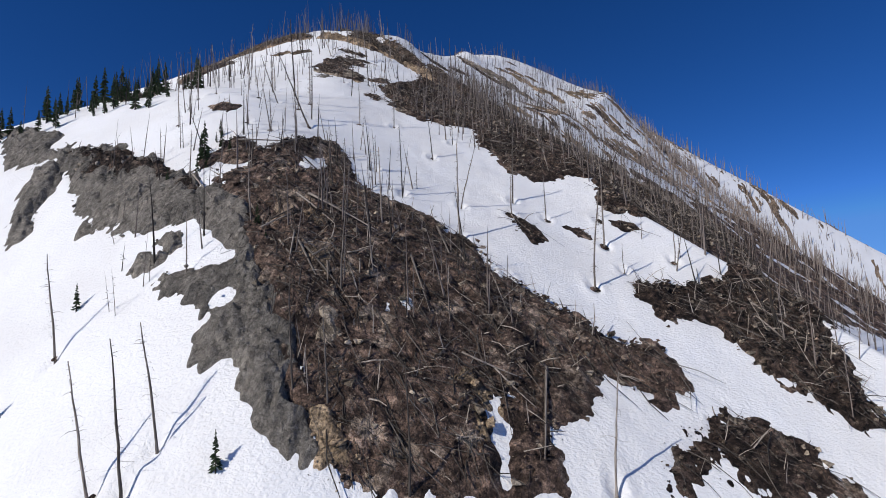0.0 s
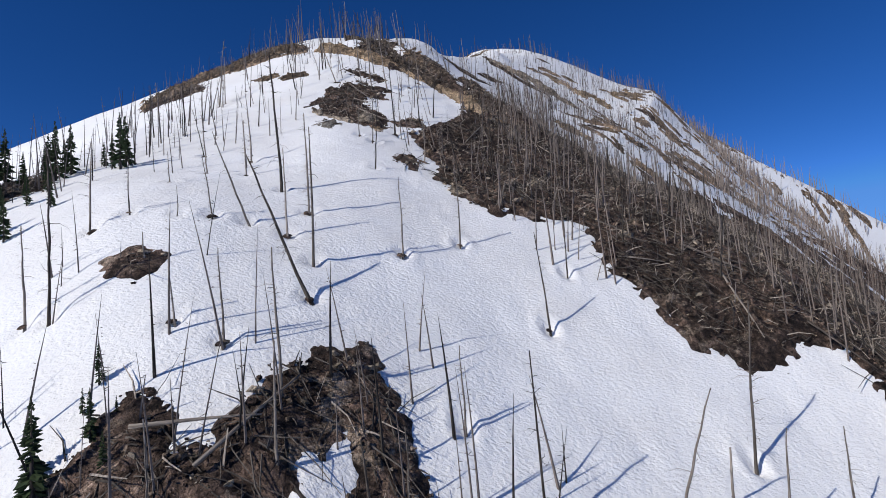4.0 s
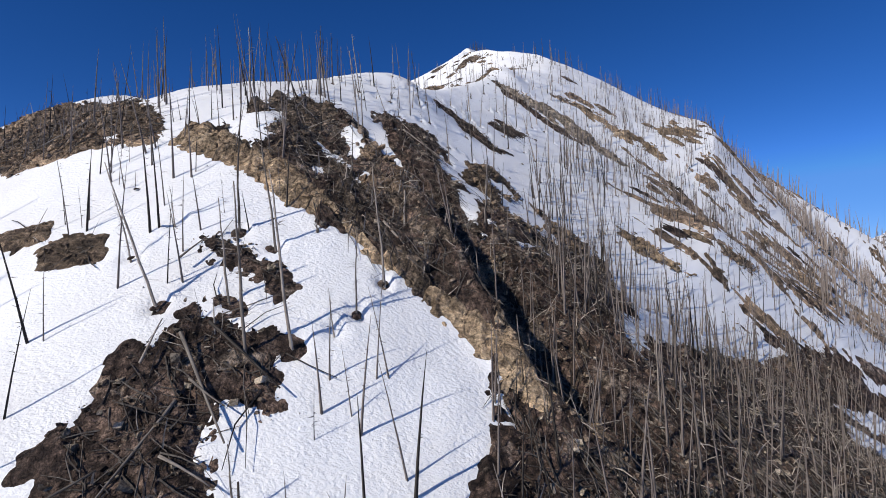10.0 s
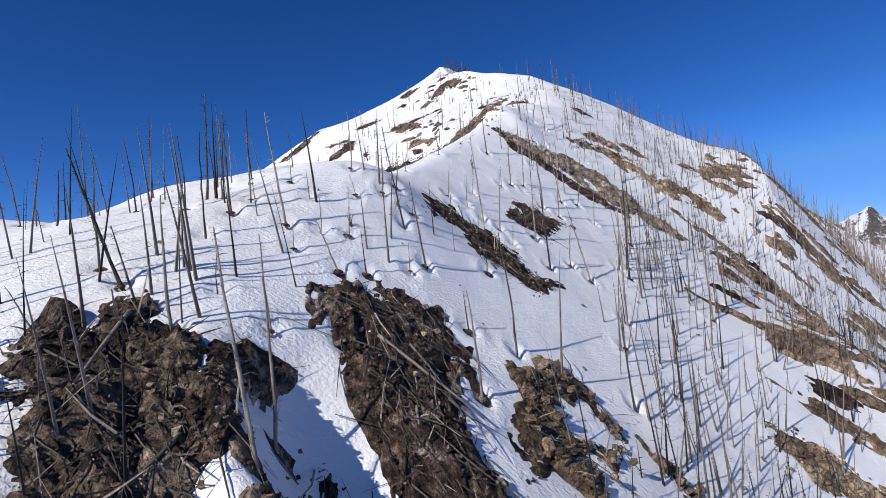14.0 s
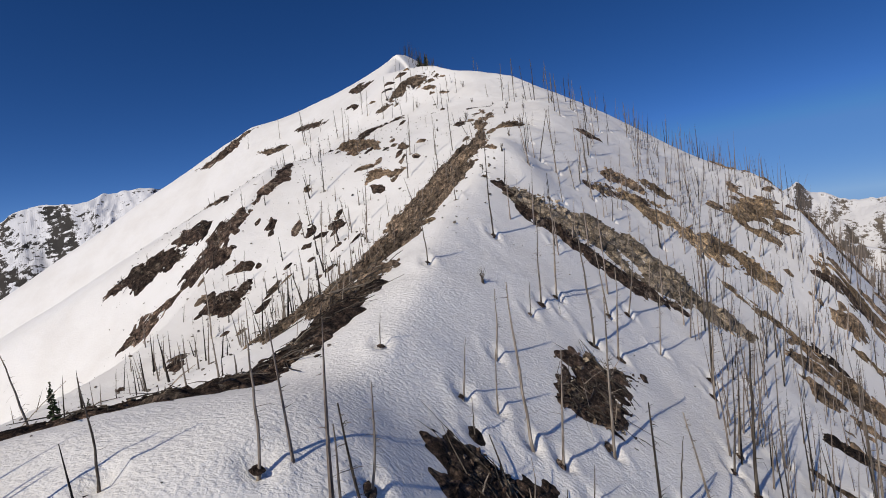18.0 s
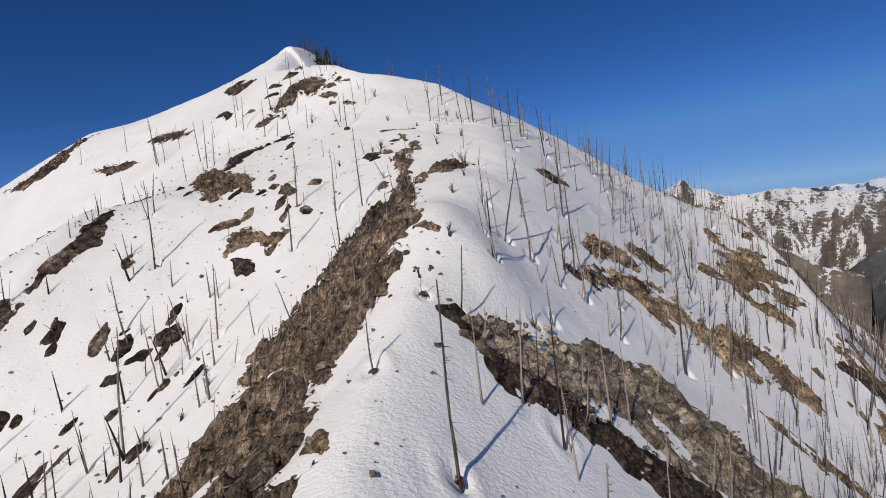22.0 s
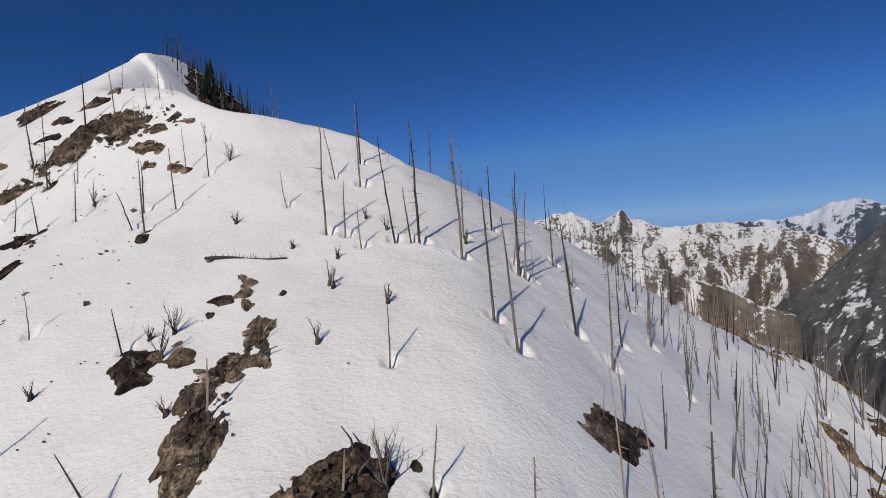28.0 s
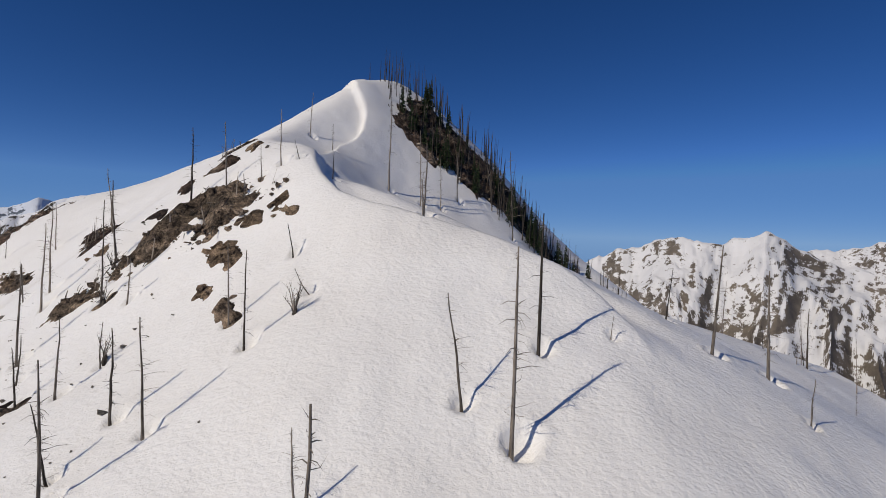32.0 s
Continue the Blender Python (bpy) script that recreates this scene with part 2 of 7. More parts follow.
def mountain_material(name, snow_low, snow_high, rock_stops, snow, size=0.012, patch=2.2):
    """Snow over rock: bare spurs and gullies run down the slope, more snow higher up and where the face is not steep."""
    m, n, link, b = shader(name, 0.9)
    g = n.new("ShaderNodeNewGeometry")
    sep, nor = n.new("ShaderNodeSeparateXYZ"), n.new("ShaderNodeSeparateXYZ")
    link(g.outputs["Position"], sep.inputs[0])
    link(g.outputs["Normal"], nor.inputs[0])
    h = n.new("ShaderNodeMapRange")
    h.inputs["From Min"].default_value, h.inputs["From Max"].default_value = snow_low, snow_high
    link(sep.outputs["Z"], h.inputs["Value"])
    fall = n.new("ShaderNodeAttribute")              # metres along the range and down its side
    fall.attribute_name = "fall"
    down = n.new("ShaderNodeMapping")
    down.inputs["Scale"].default_value = (1.0, 0.3, 0.6)
    link(fall.outputs["Vector"], down.inputs["Vector"])
    broad = noise_node(n, link, down.outputs[0], size, 5, 0.6)
    fine = noise_node(n, link, fall.outputs["Vector"], size * 4, 7, 0.7)
    total = h.outputs[0]
    for value, gain, centre in ((broad, patch, 0.5), (fine, 2.4, 0.5), (nor.outputs["Z"], 1.4, 0.82)):
        f = n.new("ShaderNodeMath")
        f.operation = "MULTIPLY_ADD"
        f.inputs[1].default_value, f.inputs[2].default_value = gain, -gain * centre
        link(value, f.inputs[0])
        t = n.new("ShaderNodeMath")
        link(total, t.inputs[0])
        link(f.outputs[0], t.inputs[1])
        total = t.outputs[0]
    mask = ramp(n, link, total, [(0.24, (0, 0, 0)), (0.32, (1, 1, 1))])
    rock = ramp(n, link, noise_node(n, link, fall.outputs["Vector"], 0.03, 7, 0.7), rock_stops)
    link(mix(n, link, mask, rock, snow), b.inputs["Base Color"])
    return m


RANGE = mountain_material("snowy_rocky_range", -460, 640, [(0.3, (0.075, 0.066, 0.058)), (0.55, (0.165, 0.14, 0.115)), (0.75, (0.24, 0.205, 0.165))], (0.72, 0.73, 0.75), 0.016, 1.9)
# air haze is mixed into the colours here: rock and snow both tinted blue
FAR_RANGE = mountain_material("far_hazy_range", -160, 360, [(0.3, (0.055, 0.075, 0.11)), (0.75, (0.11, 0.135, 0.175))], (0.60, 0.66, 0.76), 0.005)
# distance haze painted in: brown only in the lightest stop, the rest blue-grey
VALLEY = mountain_material("haze_tinted_valley_side", 700, 2400, [(0.3, (0.055, 0.06, 0.068)), (0.55, (0.1, 0.1, 0.102)), (0.75, (0.15, 0.14, 0.13))], (0.72, 0.75, 0.8), 0.008, 0.8)
WOODED = mountain_material("burnt_wooded_hillside", -120, 520, [(0.3, (0.02, 0.02, 0.02)), (0.55, (0.05, 0.046, 0.042)), (0.75, (0.1, 0.09, 0.078))], (0.78, 0.80, 0.84), 0.04, 1.2)

# ---- the mountain: a spine that climbs ahead, and its two flanks ----
# stations along y; rows: spine x, spine z, rounding left and right, slope left and right, bend left and right
STATIONS = np.array([-20, 20, 50, 80, 110, 140, 170, 200, 230, 260, 285, 305, 325, 345, 375, 420.0])
SPINE_X = (-6.3, -12.73, -17.67, -36.32, -39.07, -32.59, -33.29, -11.58, 1.98, 22.06, 33.31, 30.75, 13.59, 7.49, 17.41, 10.85)
SPINE_Z = (-8.71, 16.04, 48.48, 75.46, 91.25, 114.53, 136.2, 144.17, 155.44, 170.43, 180.46, 191.06, 201.06, 206.63, 221.51, 194.29)
ROUND_L = (10.02, 12.12, 11.49, 0.79, 11.68, 19.01, 21.91, 8.39, -0.73, 9.1, 16.94, 9.25, 2.63, 1.32, 1.62, 3.36)
ROUND_R = (13.87, 11.3, 5.13, 12.5, 32.55, 26.63, 11.68, 1.39, 1.86, 5.56, 13.64, 22.84, 1.72, 0.32, 1.73, 6.82)
SLOPE_L = (0.75, 0.63, 0.46, 0.19, -0.12, 0.12, 0.38, 0.32, 0.72, 0.96, 0.58, 0.56, 0.71, 0.74, 0.6, 0.56)
SLOPE_R = (0.43, 0.46, 0.68, 0.79, 0.72, 0.64, 0.77, 0.82, 0.67, 0.97, 1.16, 0.95, 0.62, 0.7, 0.68, 0.75)
BEND_L = (0.05, 0.06, 0.08, 0.06, 0.39, 0.32, 0.08, -0.29, -0.38, -0.4, -0.24, -0.13, 0, -0.12, -0.19, -0.11)
BEND_R = (0, -0.2, -0.33, -0.33, -0.17, 0.08, -0.01, -0.28, -0.03, -0.4, -0.51, -0.2, -0.29, -0.2, 0.21, 0.29)
SHAPE = np.array([SPINE_X, SPINE_Z, ROUND_L, ROUND_R, SLOPE_L, SLOPE_R, BEND_L, BEND_R]).T
TANGENT = np.gradient(SHAPE, STATIONS, axis=0)


def along(y):
    """The spine's numbers at y, glided from station to station."""
    i = np.clip(np.searchsorted(STATIONS, y) - 1, 0, len(STATIONS) - 2)
    h = (STATIONS[i + 1] - STATIONS[i])[:, None]
    t = np.clip((y - STATIONS[i])[:, None] / h, 0, 1)
    return (SHAPE[i] * (2 * t**3 - 3 * t**2 + 1) + TANGENT[i] * h * (t**3 - 2 * t**2 + t)
            + SHAPE[i + 1] * (3 * t**2 - 2 * t**3) + TANGENT[i + 1] * h * (t**3 - t**2))


def lattice(ix, iy, seed):
    """Repeatable random numbers from 0 to 1 at whole places."""
    k = (ix.astype(np.int64) * 374761393 + iy.astype(np.int64) * 668265263 + seed * 1442695041) & 0xFFFFFFFF
    k = ((k ^ (k >> 13)) * 1274126177) & 0xFFFFFFFF
    return ((k ^ (k >> 16)) & 0xFFFF) / 65535.0


def grain(x, y, seed=0):
    """Smooth noise from -1 to 1 with a wavelength of about 1."""
    ix, iy = np.floor(x), np.floor(y)
    u, v = x - ix, y - iy
    u, v = u * u * (3 - 2 * u), v * v * (3 - 2 * v)
    a, b = lattice(ix, iy, seed), lattice(ix + 1, iy, seed)
    c, d = lattice(ix, iy + 1, seed), lattice(ix + 1, iy + 1, seed)
    return 2 * (a * (1 - u) * (1 - v) + b * u * (1 - v) + c * (1 - u) * v + d * u * v) - 1


def rough(x, y, size, octaves=4, seed=0, fade=0.5):
    total, amount = 0, 1.0
    for k in range(octaves):
        a = 0.6 + k
        total = total + amount * grain((x * math.cos(a) - y * math.sin(a)) / size, (x * math.sin(a) + y * math.cos(a)) / size, seed + k)
        size, amount = size / 2, amount * fade
    return total


def bare(x, y):
    """The mountain's form without its fine relief."""
    q = along(np.clip(y, -20, 420)).T
    left, right = np.maximum(q[0] - x, 0), np.maximum(x - q[0], 0)
    wl, wr = np.abs(q[2]) + 1, np.abs(q[3]) + 1
    z = q[1] - q[4] * (np.sqrt(left**2 + wl**2) - wl) - q[5] * (np.sqrt(right**2 + wr**2) - wr)
    z = z - q[6] * np.minimum(left, 60) ** 2 / 60 - q[7] * np.minimum(right, 60) ** 2 / 60
    z = z - 0.4 * np.maximum(left - 60, 0) * np.clip((190 - y) / 40, 0, 1)
    return z - 0.55 * np.maximum(y - 420, 0) - 0.55 * np.maximum(-20 - y, 0)


CORNICE = ((13.8, 361.5), (15.6, 359), (16.3, 357.4), (16.4, 354.1), (15.9, 351.4), (14.4, 347.7), (14.2, 338), (19.1, 319.1), (20.5, 316.2), (22.4, 313.7), (25.2, 311.8), (28.8, 310.5), (32.4, 309.6), (34.6, 308.6), (37.3, 306.9), (38.9, 305.5), (40.4, 303.3))


def lip(x, y):
    """The wind-built snow lip along the ridge: a soft swell on the near side, a short drop behind it."""
    near, side = np.full(x.shape, 1e9), np.zeros(x.shape)
    for (ax, ay), (bx, by) in zip(CORNICE, CORNICE[1:]):
        ex, ey = bx - ax, by - ay
        t = np.clip(((x - ax) * ex + (y - ay) * ey) / (ex * ex + ey * ey), 0, 1)
        d = np.hypot(x - ax - t * ex, y - ay - t * ey)
        s = ex * (y - ay) - ey * (x - ax)
        side = np.where(d < near, np.sign(s), side)
        near = np.minimum(near, d)
    front = np.where(side < 0, np.exp(-((near / 3.2) ** 2)), np.exp(-((near / 0.5) ** 2)))
    front = front - 0.4 * (side > 0) * np.exp(-(((near - 2.2) / 1.4) ** 2))
    upper = np.where(side > 0, np.exp(-((near / 4.5) ** 2)), np.exp(-((near / 0.5) ** 2)))
    w = np.clip((y - 332) / 6, 0, 1)
    return (1.1 * front * (1 - w) + 1.5 * upper * w) * np.clip((y - 302) / 5, 0, 1)


GULLY = ((-16.8, 165.0), (-14.2, 159.6), (-11.2, 155.4), (-7.6, 150.5), (-4.0, 144.0), (1.0, 135.0))


def gully(x, y):
    """A steep-walled gully below the broken rib, and the crest of the rib beside it."""
    near = np.full(x.shape, 1e9)
    side = np.zeros(x.shape)
    for (ax, ay), (bx, by) in zip(GULLY, GULLY[1:]):
        ex, ey = bx - ax, by - ay
        t = np.clip(((x - ax) * ex + (y - ay) * ey) / (ex * ex + ey * ey), 0, 1)
        d = np.hypot(x - ax - t * ex, y - ay - t * ey)
        side = np.where(d < near, np.sign(ex * (y - ay) - ey * (x - ax)), side)
        near = np.minimum(near, d)
    fade = np.clip((168 - y) / 8, 0, 1) * np.clip((y - 128) / 8, 0, 1)
    return fade * (-5.4 * np.exp(-((near / np.where(side < 0, 2.8, 4.6)) ** 2)) + 2.5 * (side < 0) * np.exp(-(((near - 4.2) / 1.9) ** 2)))


# drifts, brows and hollows on the broad form: x, y, reach, rise
SWELLS = [(-17, 190, 9, 2), (-24, 196, 7, 2.2), (-17, 205, 5, -0.4), (-11, 192, 5, 1.6), (-28, 154.5, 4, 1.8), (12, 248.5, 5, 1.4), (21, 252, 6, -1.1), (25.3, 265.6, 6, -1.8), (2.7, 272, 5, 1), (16, 242.3, 4, 1.4), (-30, 170, 8, -0.9), (-49, 131, 10, -1.5), (-32.6, 96.7, 8, -1.2), (-24, 110, 6, 1.2), (53.5, 280.3, 8, 1.2), (33, 297, 6, -1), (7.5, 66.6, 6, 0.8), (-5.5, 136, 5, -0.4), (-36, 213, 11, -7), (-35, 194, 8, 3.2), (80, 319, 12, -4.5), (98, 322, 18, -6), (70, 328, 8, -1.5), (50, 369, 11, -8)]


def ground(x, y):
    x, y = np.asarray(x, float), np.asarray(y, float)
    z = bare(x, y) + 0.35 * rough(x, y, 14, 3, 3) + lip(x, y) + gully(x, y)
    for cx, cy, reach, rise in SWELLS:
        z = z + rise * np.exp(-((x - cx) ** 2 + (y - cy) ** 2) / reach**2)
    floor = -330 + 40 * rough(x, y, 500, 4, 9)
    return floor + 20 * np.logaddexp(0, (z - floor) / 20)


def ground_at(x, y):
    return float(ground(np.array([x]), np.array([y]))[0])


def ridges(lo, fine_lo, fine_hi, hi, step, reach, grow):
    """Even steps from lo to hi, finer ones on the open snow, and ever longer ones out to reach on both sides."""
    core = np.concatenate([np.arange(lo, fine_lo, step), np.arange(fine_lo, fine_hi, 0.24), np.arange(fine_hi, hi, step)])
    out, s = [], step
    while not out or out[-1] < reach:
        s *= grow
        out.append((out[-1] if out else 0) + s)
    return np.array([lo - o for o in out[::-1]] + core.tolist() + [hi + o for o in out])


def mesh_of(name, verts, faces, material, smooth=True):
    me = bpy.data.meshes.new(name)
    me.from_pydata(verts.tolist() if hasattr(verts, "tolist") else verts, [], faces.tolist() if hasattr(faces, "tolist") else faces)
    me.materials.append(material)
    if smooth:
        me.polygons.foreach_set("use_smooth", [True] * len(me.polygons))
    me.update()
    return new(name, me)



def inside(px, py, ring):
    """Signed distance to a closed outline in the plan, positive inside."""
    best, odd = np.full(px.shape, 1e9), np.zeros(px.shape, bool)
    for (ax, ay), (bx, by) in zip(ring, ring[1:] + ring[:1]):
        ex, ey = bx - ax, by - ay
        t = np.clip(((px - ax) * ex + (py - ay) * ey) / (ex * ex + ey * ey + 1e-9), 0, 1)
        best = np.minimum(best, np.hypot(px - ax - t * ex, py - ay - t * ey))
        cross = ((ay > py) != (by > py)) & (px < (bx - ax) * (py - ay) / ((by - ay) if by != ay else 1e-9) + ax)
        odd ^= cross
    return np.where(odd, best, -best)


# ---- where the dead trees stand: x, y, height, lean in degrees and the way of the lean ----
LOWER_TREES = [
    (-21.6, 33.6, 9.7, 7, -180), (-3.9, 33.9, 8.2, 1, 0), (-23.9, 34.1, 8.6, 11, -180), (-20.5, 35.4, 8.2, 8, -180),
    (-9.6, 36.9, 6.2, 1, -180), (-12.2, 37.3, 8.3, 0, -180), (9.9, 37.3, 7.9, 4, -15), (-33.9, 44.1, 8.8, 5, -180),
    (-9.9, 44.4, 8.8, 3, 0), (-24.2, 46.7, 5.2, 1, -178), (-7.7, 47.6, 7.9, 4, -180), (-19.7, 50.4, 6.8, 3, -178),
    (5.3, 54.6, 2.2, 5, 2), (-7.5, 54.6, 8.8, 1, -178), (15, 57.2, 10.8, 6, 2), (-22.3, 57.7, 5.6, 0, 2),
    (-29.4, 58, 6.3, 1, -178), (-10.6, 58.2, 5.5, 2, -178), (-13.5, 59, 6.7, 5, -178),
]
LOWER_TREES_B = [
    (0.9, 59.1, 11.8, 1, -178), (-12.5, 61.3, 5.6, 0, 2), (19.8, 61.5, 3.3, 1, -180), (-18.6, 61.9, 6.2, 1, 2),
    (26.8, 64, 6, 3, 2), (-6, 64.6, 9, 1, -178), (-19.5, 65.4, 8.3, 0, 17), (19.1, 65.6, 11.3, 0, 2),
    (1.4, 66.4, 8.2, 14, -13), (7.8, 67.3, 6.3, 3, 2), (-23.7, 68.2, 5.6, 0, -178), (-9.8, 68.6, 4.8, 2, 3),
    (-27, 68.9, 4, 3, -178), (12.6, 69.2, 6.1, 0, 2), (-35.1, 69.7, 10.9, 1, -178), (-36.9, 69.7, 6.4, 1, -178),
    (20.1, 71.2, 4.7, 3, 2), (8.7, 71.9, 10.6, 3, -8), (-19.9, 73.9, 11.5, 20, -178),
]
SLOPE_TREES = [
    (-37.9, 77.5, 7.4, 1, 31), (-20.6, 78, 10.9, 1, 2), (-36, 79.5, 4.8, 1, -152), (-2.3, 79.6, 8, 4, -178),
    (-32.1, 79.6, 2.4, 2, 26), (-29.6, 80.4, 5.2, 6, -147), (-23.3, 80.7, 7.5, 1, -178), (-26.8, 80.9, 8, 17, -152),
    (-14, 82.8, 6.9, 1, 2), (-22.6, 85, 9.5, 0, -162), (1, 86.8, 7.1, 2, -24), (-8.8, 87.3, 6.7, 1, -8),
    (-36.7, 87.4, 3.1, 5, -144), (-26.3, 88.7, 14.3, 3, -159), (-35.9, 93.7, 6.9, 5, -150), (-31.8, 94.3, 6.3, 1, -155),
    (-18, 99.9, 9.1, 3, 6), (-33.3, 100.1, 8.6, 3, -145), (-39.4, 100.9, 6.1, 12, -151),
]
SLOPE_TREES_B = [
    (-47.8, 103.7, 9.3, 1, 35), (-12.3, 107.3, 6.8, 1, 0), (-19.4, 109.3, 6.7, 2, 7), (-49.4, 109.5, 8.7, 4, -147),
    (-21.3, 109.8, 5, 1, -172),
]
KNOLL_TREES = [
    (-44.9, 112.8, 8.4, 1, -152), (-15.8, 113.9, 5.6, 1, -176), (-16.8, 114.4, 10.6, 2, -168), (-47.3, 120.8, 7.9, 1, 34),
    (-19.8, 121, 3.9, 2, -165), (-21.4, 128.5, 11.5, 3, 179), (-49.8, 129.6, 13.1, 6, 26), (-18.8, 129.7, 12.1, 7, 179),
    (-49.2, 131.1, 9.1, 1, 31), (-28.5, 131.2, 10.5, 17, 179), (-16.5, 131.4, 3.1, 5, 179), (-50.6, 131.4, 4.8, 2, 31),
    (-23, 131.7, 6.7, 1, 26), (-23.8, 132.3, 7.4, 5, -153), (-15.1, 133.3, 6.4, 1, -1), (-32.5, 135.4, 5.2, 13, 179),
    (11.1, 135.6, 7, 0, -1), (-46.9, 135.6, 7, 1, 35), (-13.5, 136.8, 9.5, 2, -173),
]
KNOLL_TREES_B = [
    (-22.2, 137.4, 9.1, 4, 179), (8.7, 137.9, 7, 1, -1), (-25.3, 138.5, 11.7, 1, 25), (-30.7, 138.9, 3.1, 7, 179),
    (19.2, 142, 11.2, 2, -1), (-36.9, 144.3, 1.6, 3, 35), (-17.3, 149.5, 5.1, 1, 16),
]
KNOLL_TOP_TREES = [
    (-25.6, 152.9, 3.4, 1, -151), (-3.1, 155.8, 8.9, 2, -14), (-14.8, 156.4, 3.9, 1, -172), (-17.6, 157.9, 9.9, 5, 176),
    (-30.7, 159.3, 10, 2, -149), (-17.8, 162.2, 8.4, 0, -4), (-29.4, 163.6, 2.9, 32, 176), (-23.4, 164.8, 7.5, 0, -4),
    (-25.6, 166, 5.1, 13, 176), (-18.9, 167.6, 5.8, 3, -169), (-27.4, 168, 8.9, 17, 176), (-22.4, 169.2, 2.3, 2, -4),
    (-29.2, 169.3, 6.8, 1, 176), (-6.4, 170.7, 7.2, 3, 175), (-25, 175, 7.5, 2, -4), (-15.7, 176.2, 4.3, 19, 176),
    (-19, 176.6, 2, 1, 176), (-36.1, 176.6, 4.2, 5, -4), (-6.1, 177.2, 3.2, 3, 176),
]
KNOLL_TOP_TREES_B = [
    (-13.7, 177.5, 3.4, 2, 176), (-2.4, 177.6, 9.8, 2, 176), (-27.6, 178.8, 5.9, 0, -4), (-24.1, 178.9, 8.3, 0, -4),
    (7.4, 179, 7.6, 3, 176), (-20, 179.2, 9.3, 5, 172), (-31.9, 179.9, 6.1, 4, 176), (-17.4, 180.1, 3, 4, -8),
    (-10.3, 180.6, 2.4, 2, -4), (-15.2, 181.1, 3.7, 5, -8), (-26.9, 181.4, 9.1, 3, -8), (-23.2, 181.4, 5.7, 1, -8),
    (-25.6, 181.7, 7, 0, -8), (-26.5, 182.6, 5, 1, 172), (-8.8, 182.6, 7.8, 6, 176), (12.9, 182.9, 5.7, 1, -4),
    (-18.7, 183.9, 2.4, 2, 172), (-20.5, 185.5, 2.4, 4, -9), (-14.8, 186.6, 2.1, 10, 171),
]
KNOLL_TOP_TREES_C = [
    (-10.5, 186.7, 9.7, 7, 172), (10.3, 186.7, 4.3, 0, -19), (-34, 187.7, 7.7, 1, -4), (-28, 188, 6.4, 2, -8),
    (-24.8, 188.2, 7.1, 1, 171), (-2.4, 188.4, 5.1, 1, -16), (-26.8, 188.5, 5.3, 1, 172), (-12.2, 188.8, 4.9, 2, -9),
    (-9.4, 189, 2.3, 3, -9), (-21.1, 190.1, 4.2, 2, 171), (-15.3, 190.3, 5.8, 3, -9), (-10.8, 191.3, 4.8, 6, -9),
    (13.2, 192.6, 12.8, 1, -35),
]
SPUR_TREES = [
    (-30.4, 197.2, 6.1, 0, -155), (6.5, 197.4, 9.5, 2, 171), (2.6, 198.7, 2.4, 6, -9), (-4.3, 199.5, 2.4, 1, 171),
    (12.1, 199.7, 9.9, 12, 171), (-29, 200.3, 5.5, 8, -158), (-54.9, 200.5, 8.6, 9, 176), (1.6, 200.7, 7.5, 4, -9),
    (-0.4, 201, 10.8, 2, 171), (10.4, 201.5, 5.3, 3, -9), (-4.4, 202.1, 3.9, 8, -9), (-2, 202.6, 4.1, 3, -9),
    (-9.4, 203.6, 2.2, 5, -9), (29.6, 203.6, 12.7, 2, 139), (6.8, 203.9, 11.5, 1, -9), (19.7, 205.5, 13.5, 2, -9),
    (19, 207.4, 8.8, 5, -9), (-0.4, 207.9, 5.2, 5, -9), (21.5, 209.7, 8.9, 3, -31),
]
SPUR_TREES_B = [
    (35.5, 209.9, 12.3, 3, 171), (27.4, 211.3, 9.6, 2, 171), (5.2, 215.3, 3, 3, -22), (13.9, 215.6, 8.9, 2, -34),
    (11.4, 215.9, 11.7, 2, 149), (-3.9, 216.5, 5.1, 2, 164), (24.8, 217, 10.7, 2, -9), (9.1, 217.8, 1.2, 3, 154),
    (7.3, 217.8, 8.5, 1, -24), (26.5, 219.7, 13.1, 1, -44), (21, 220.1, 6.2, 3, -39), (10, 220.5, 9.2, 2, -16),
    (16.4, 222.1, 7.7, 7, 164), (33.5, 223, 7, 5, 133),
]
RIB_TREES = [
    (19.9, 224.3, 8.3, 9, -16), (5.4, 226.4, 10.5, 1, 164), (-21, 226.4, 4.6, 12, -162), (-18.8, 228.3, 4.9, 1, -166),
    (47.3, 229.5, 9.8, 1, 130), (14.4, 230.9, 8.8, 1, 164), (2.8, 233, 3.9, 1, 158), (10.5, 237.2, 5.4, 7, -22),
    (8.1, 238.5, 1.7, 1, -22), (17.4, 239, 2.3, 4, 149), (20, 240.5, 3.6, 4, 147), (42.7, 241.6, 7.2, 2, 126),
    (16.2, 242.9, 5.6, 0, 158), (36.7, 243.4, 10, 1, 158), (29.1, 243.5, 5.7, 2, -34), (45.4, 246.1, 7.9, 2, -52),
    (24.6, 246.3, 4.8, 6, 158), (27.4, 246.4, 7.6, 4, 158), (17.1, 246.5, 2.9, 7, 154),
]
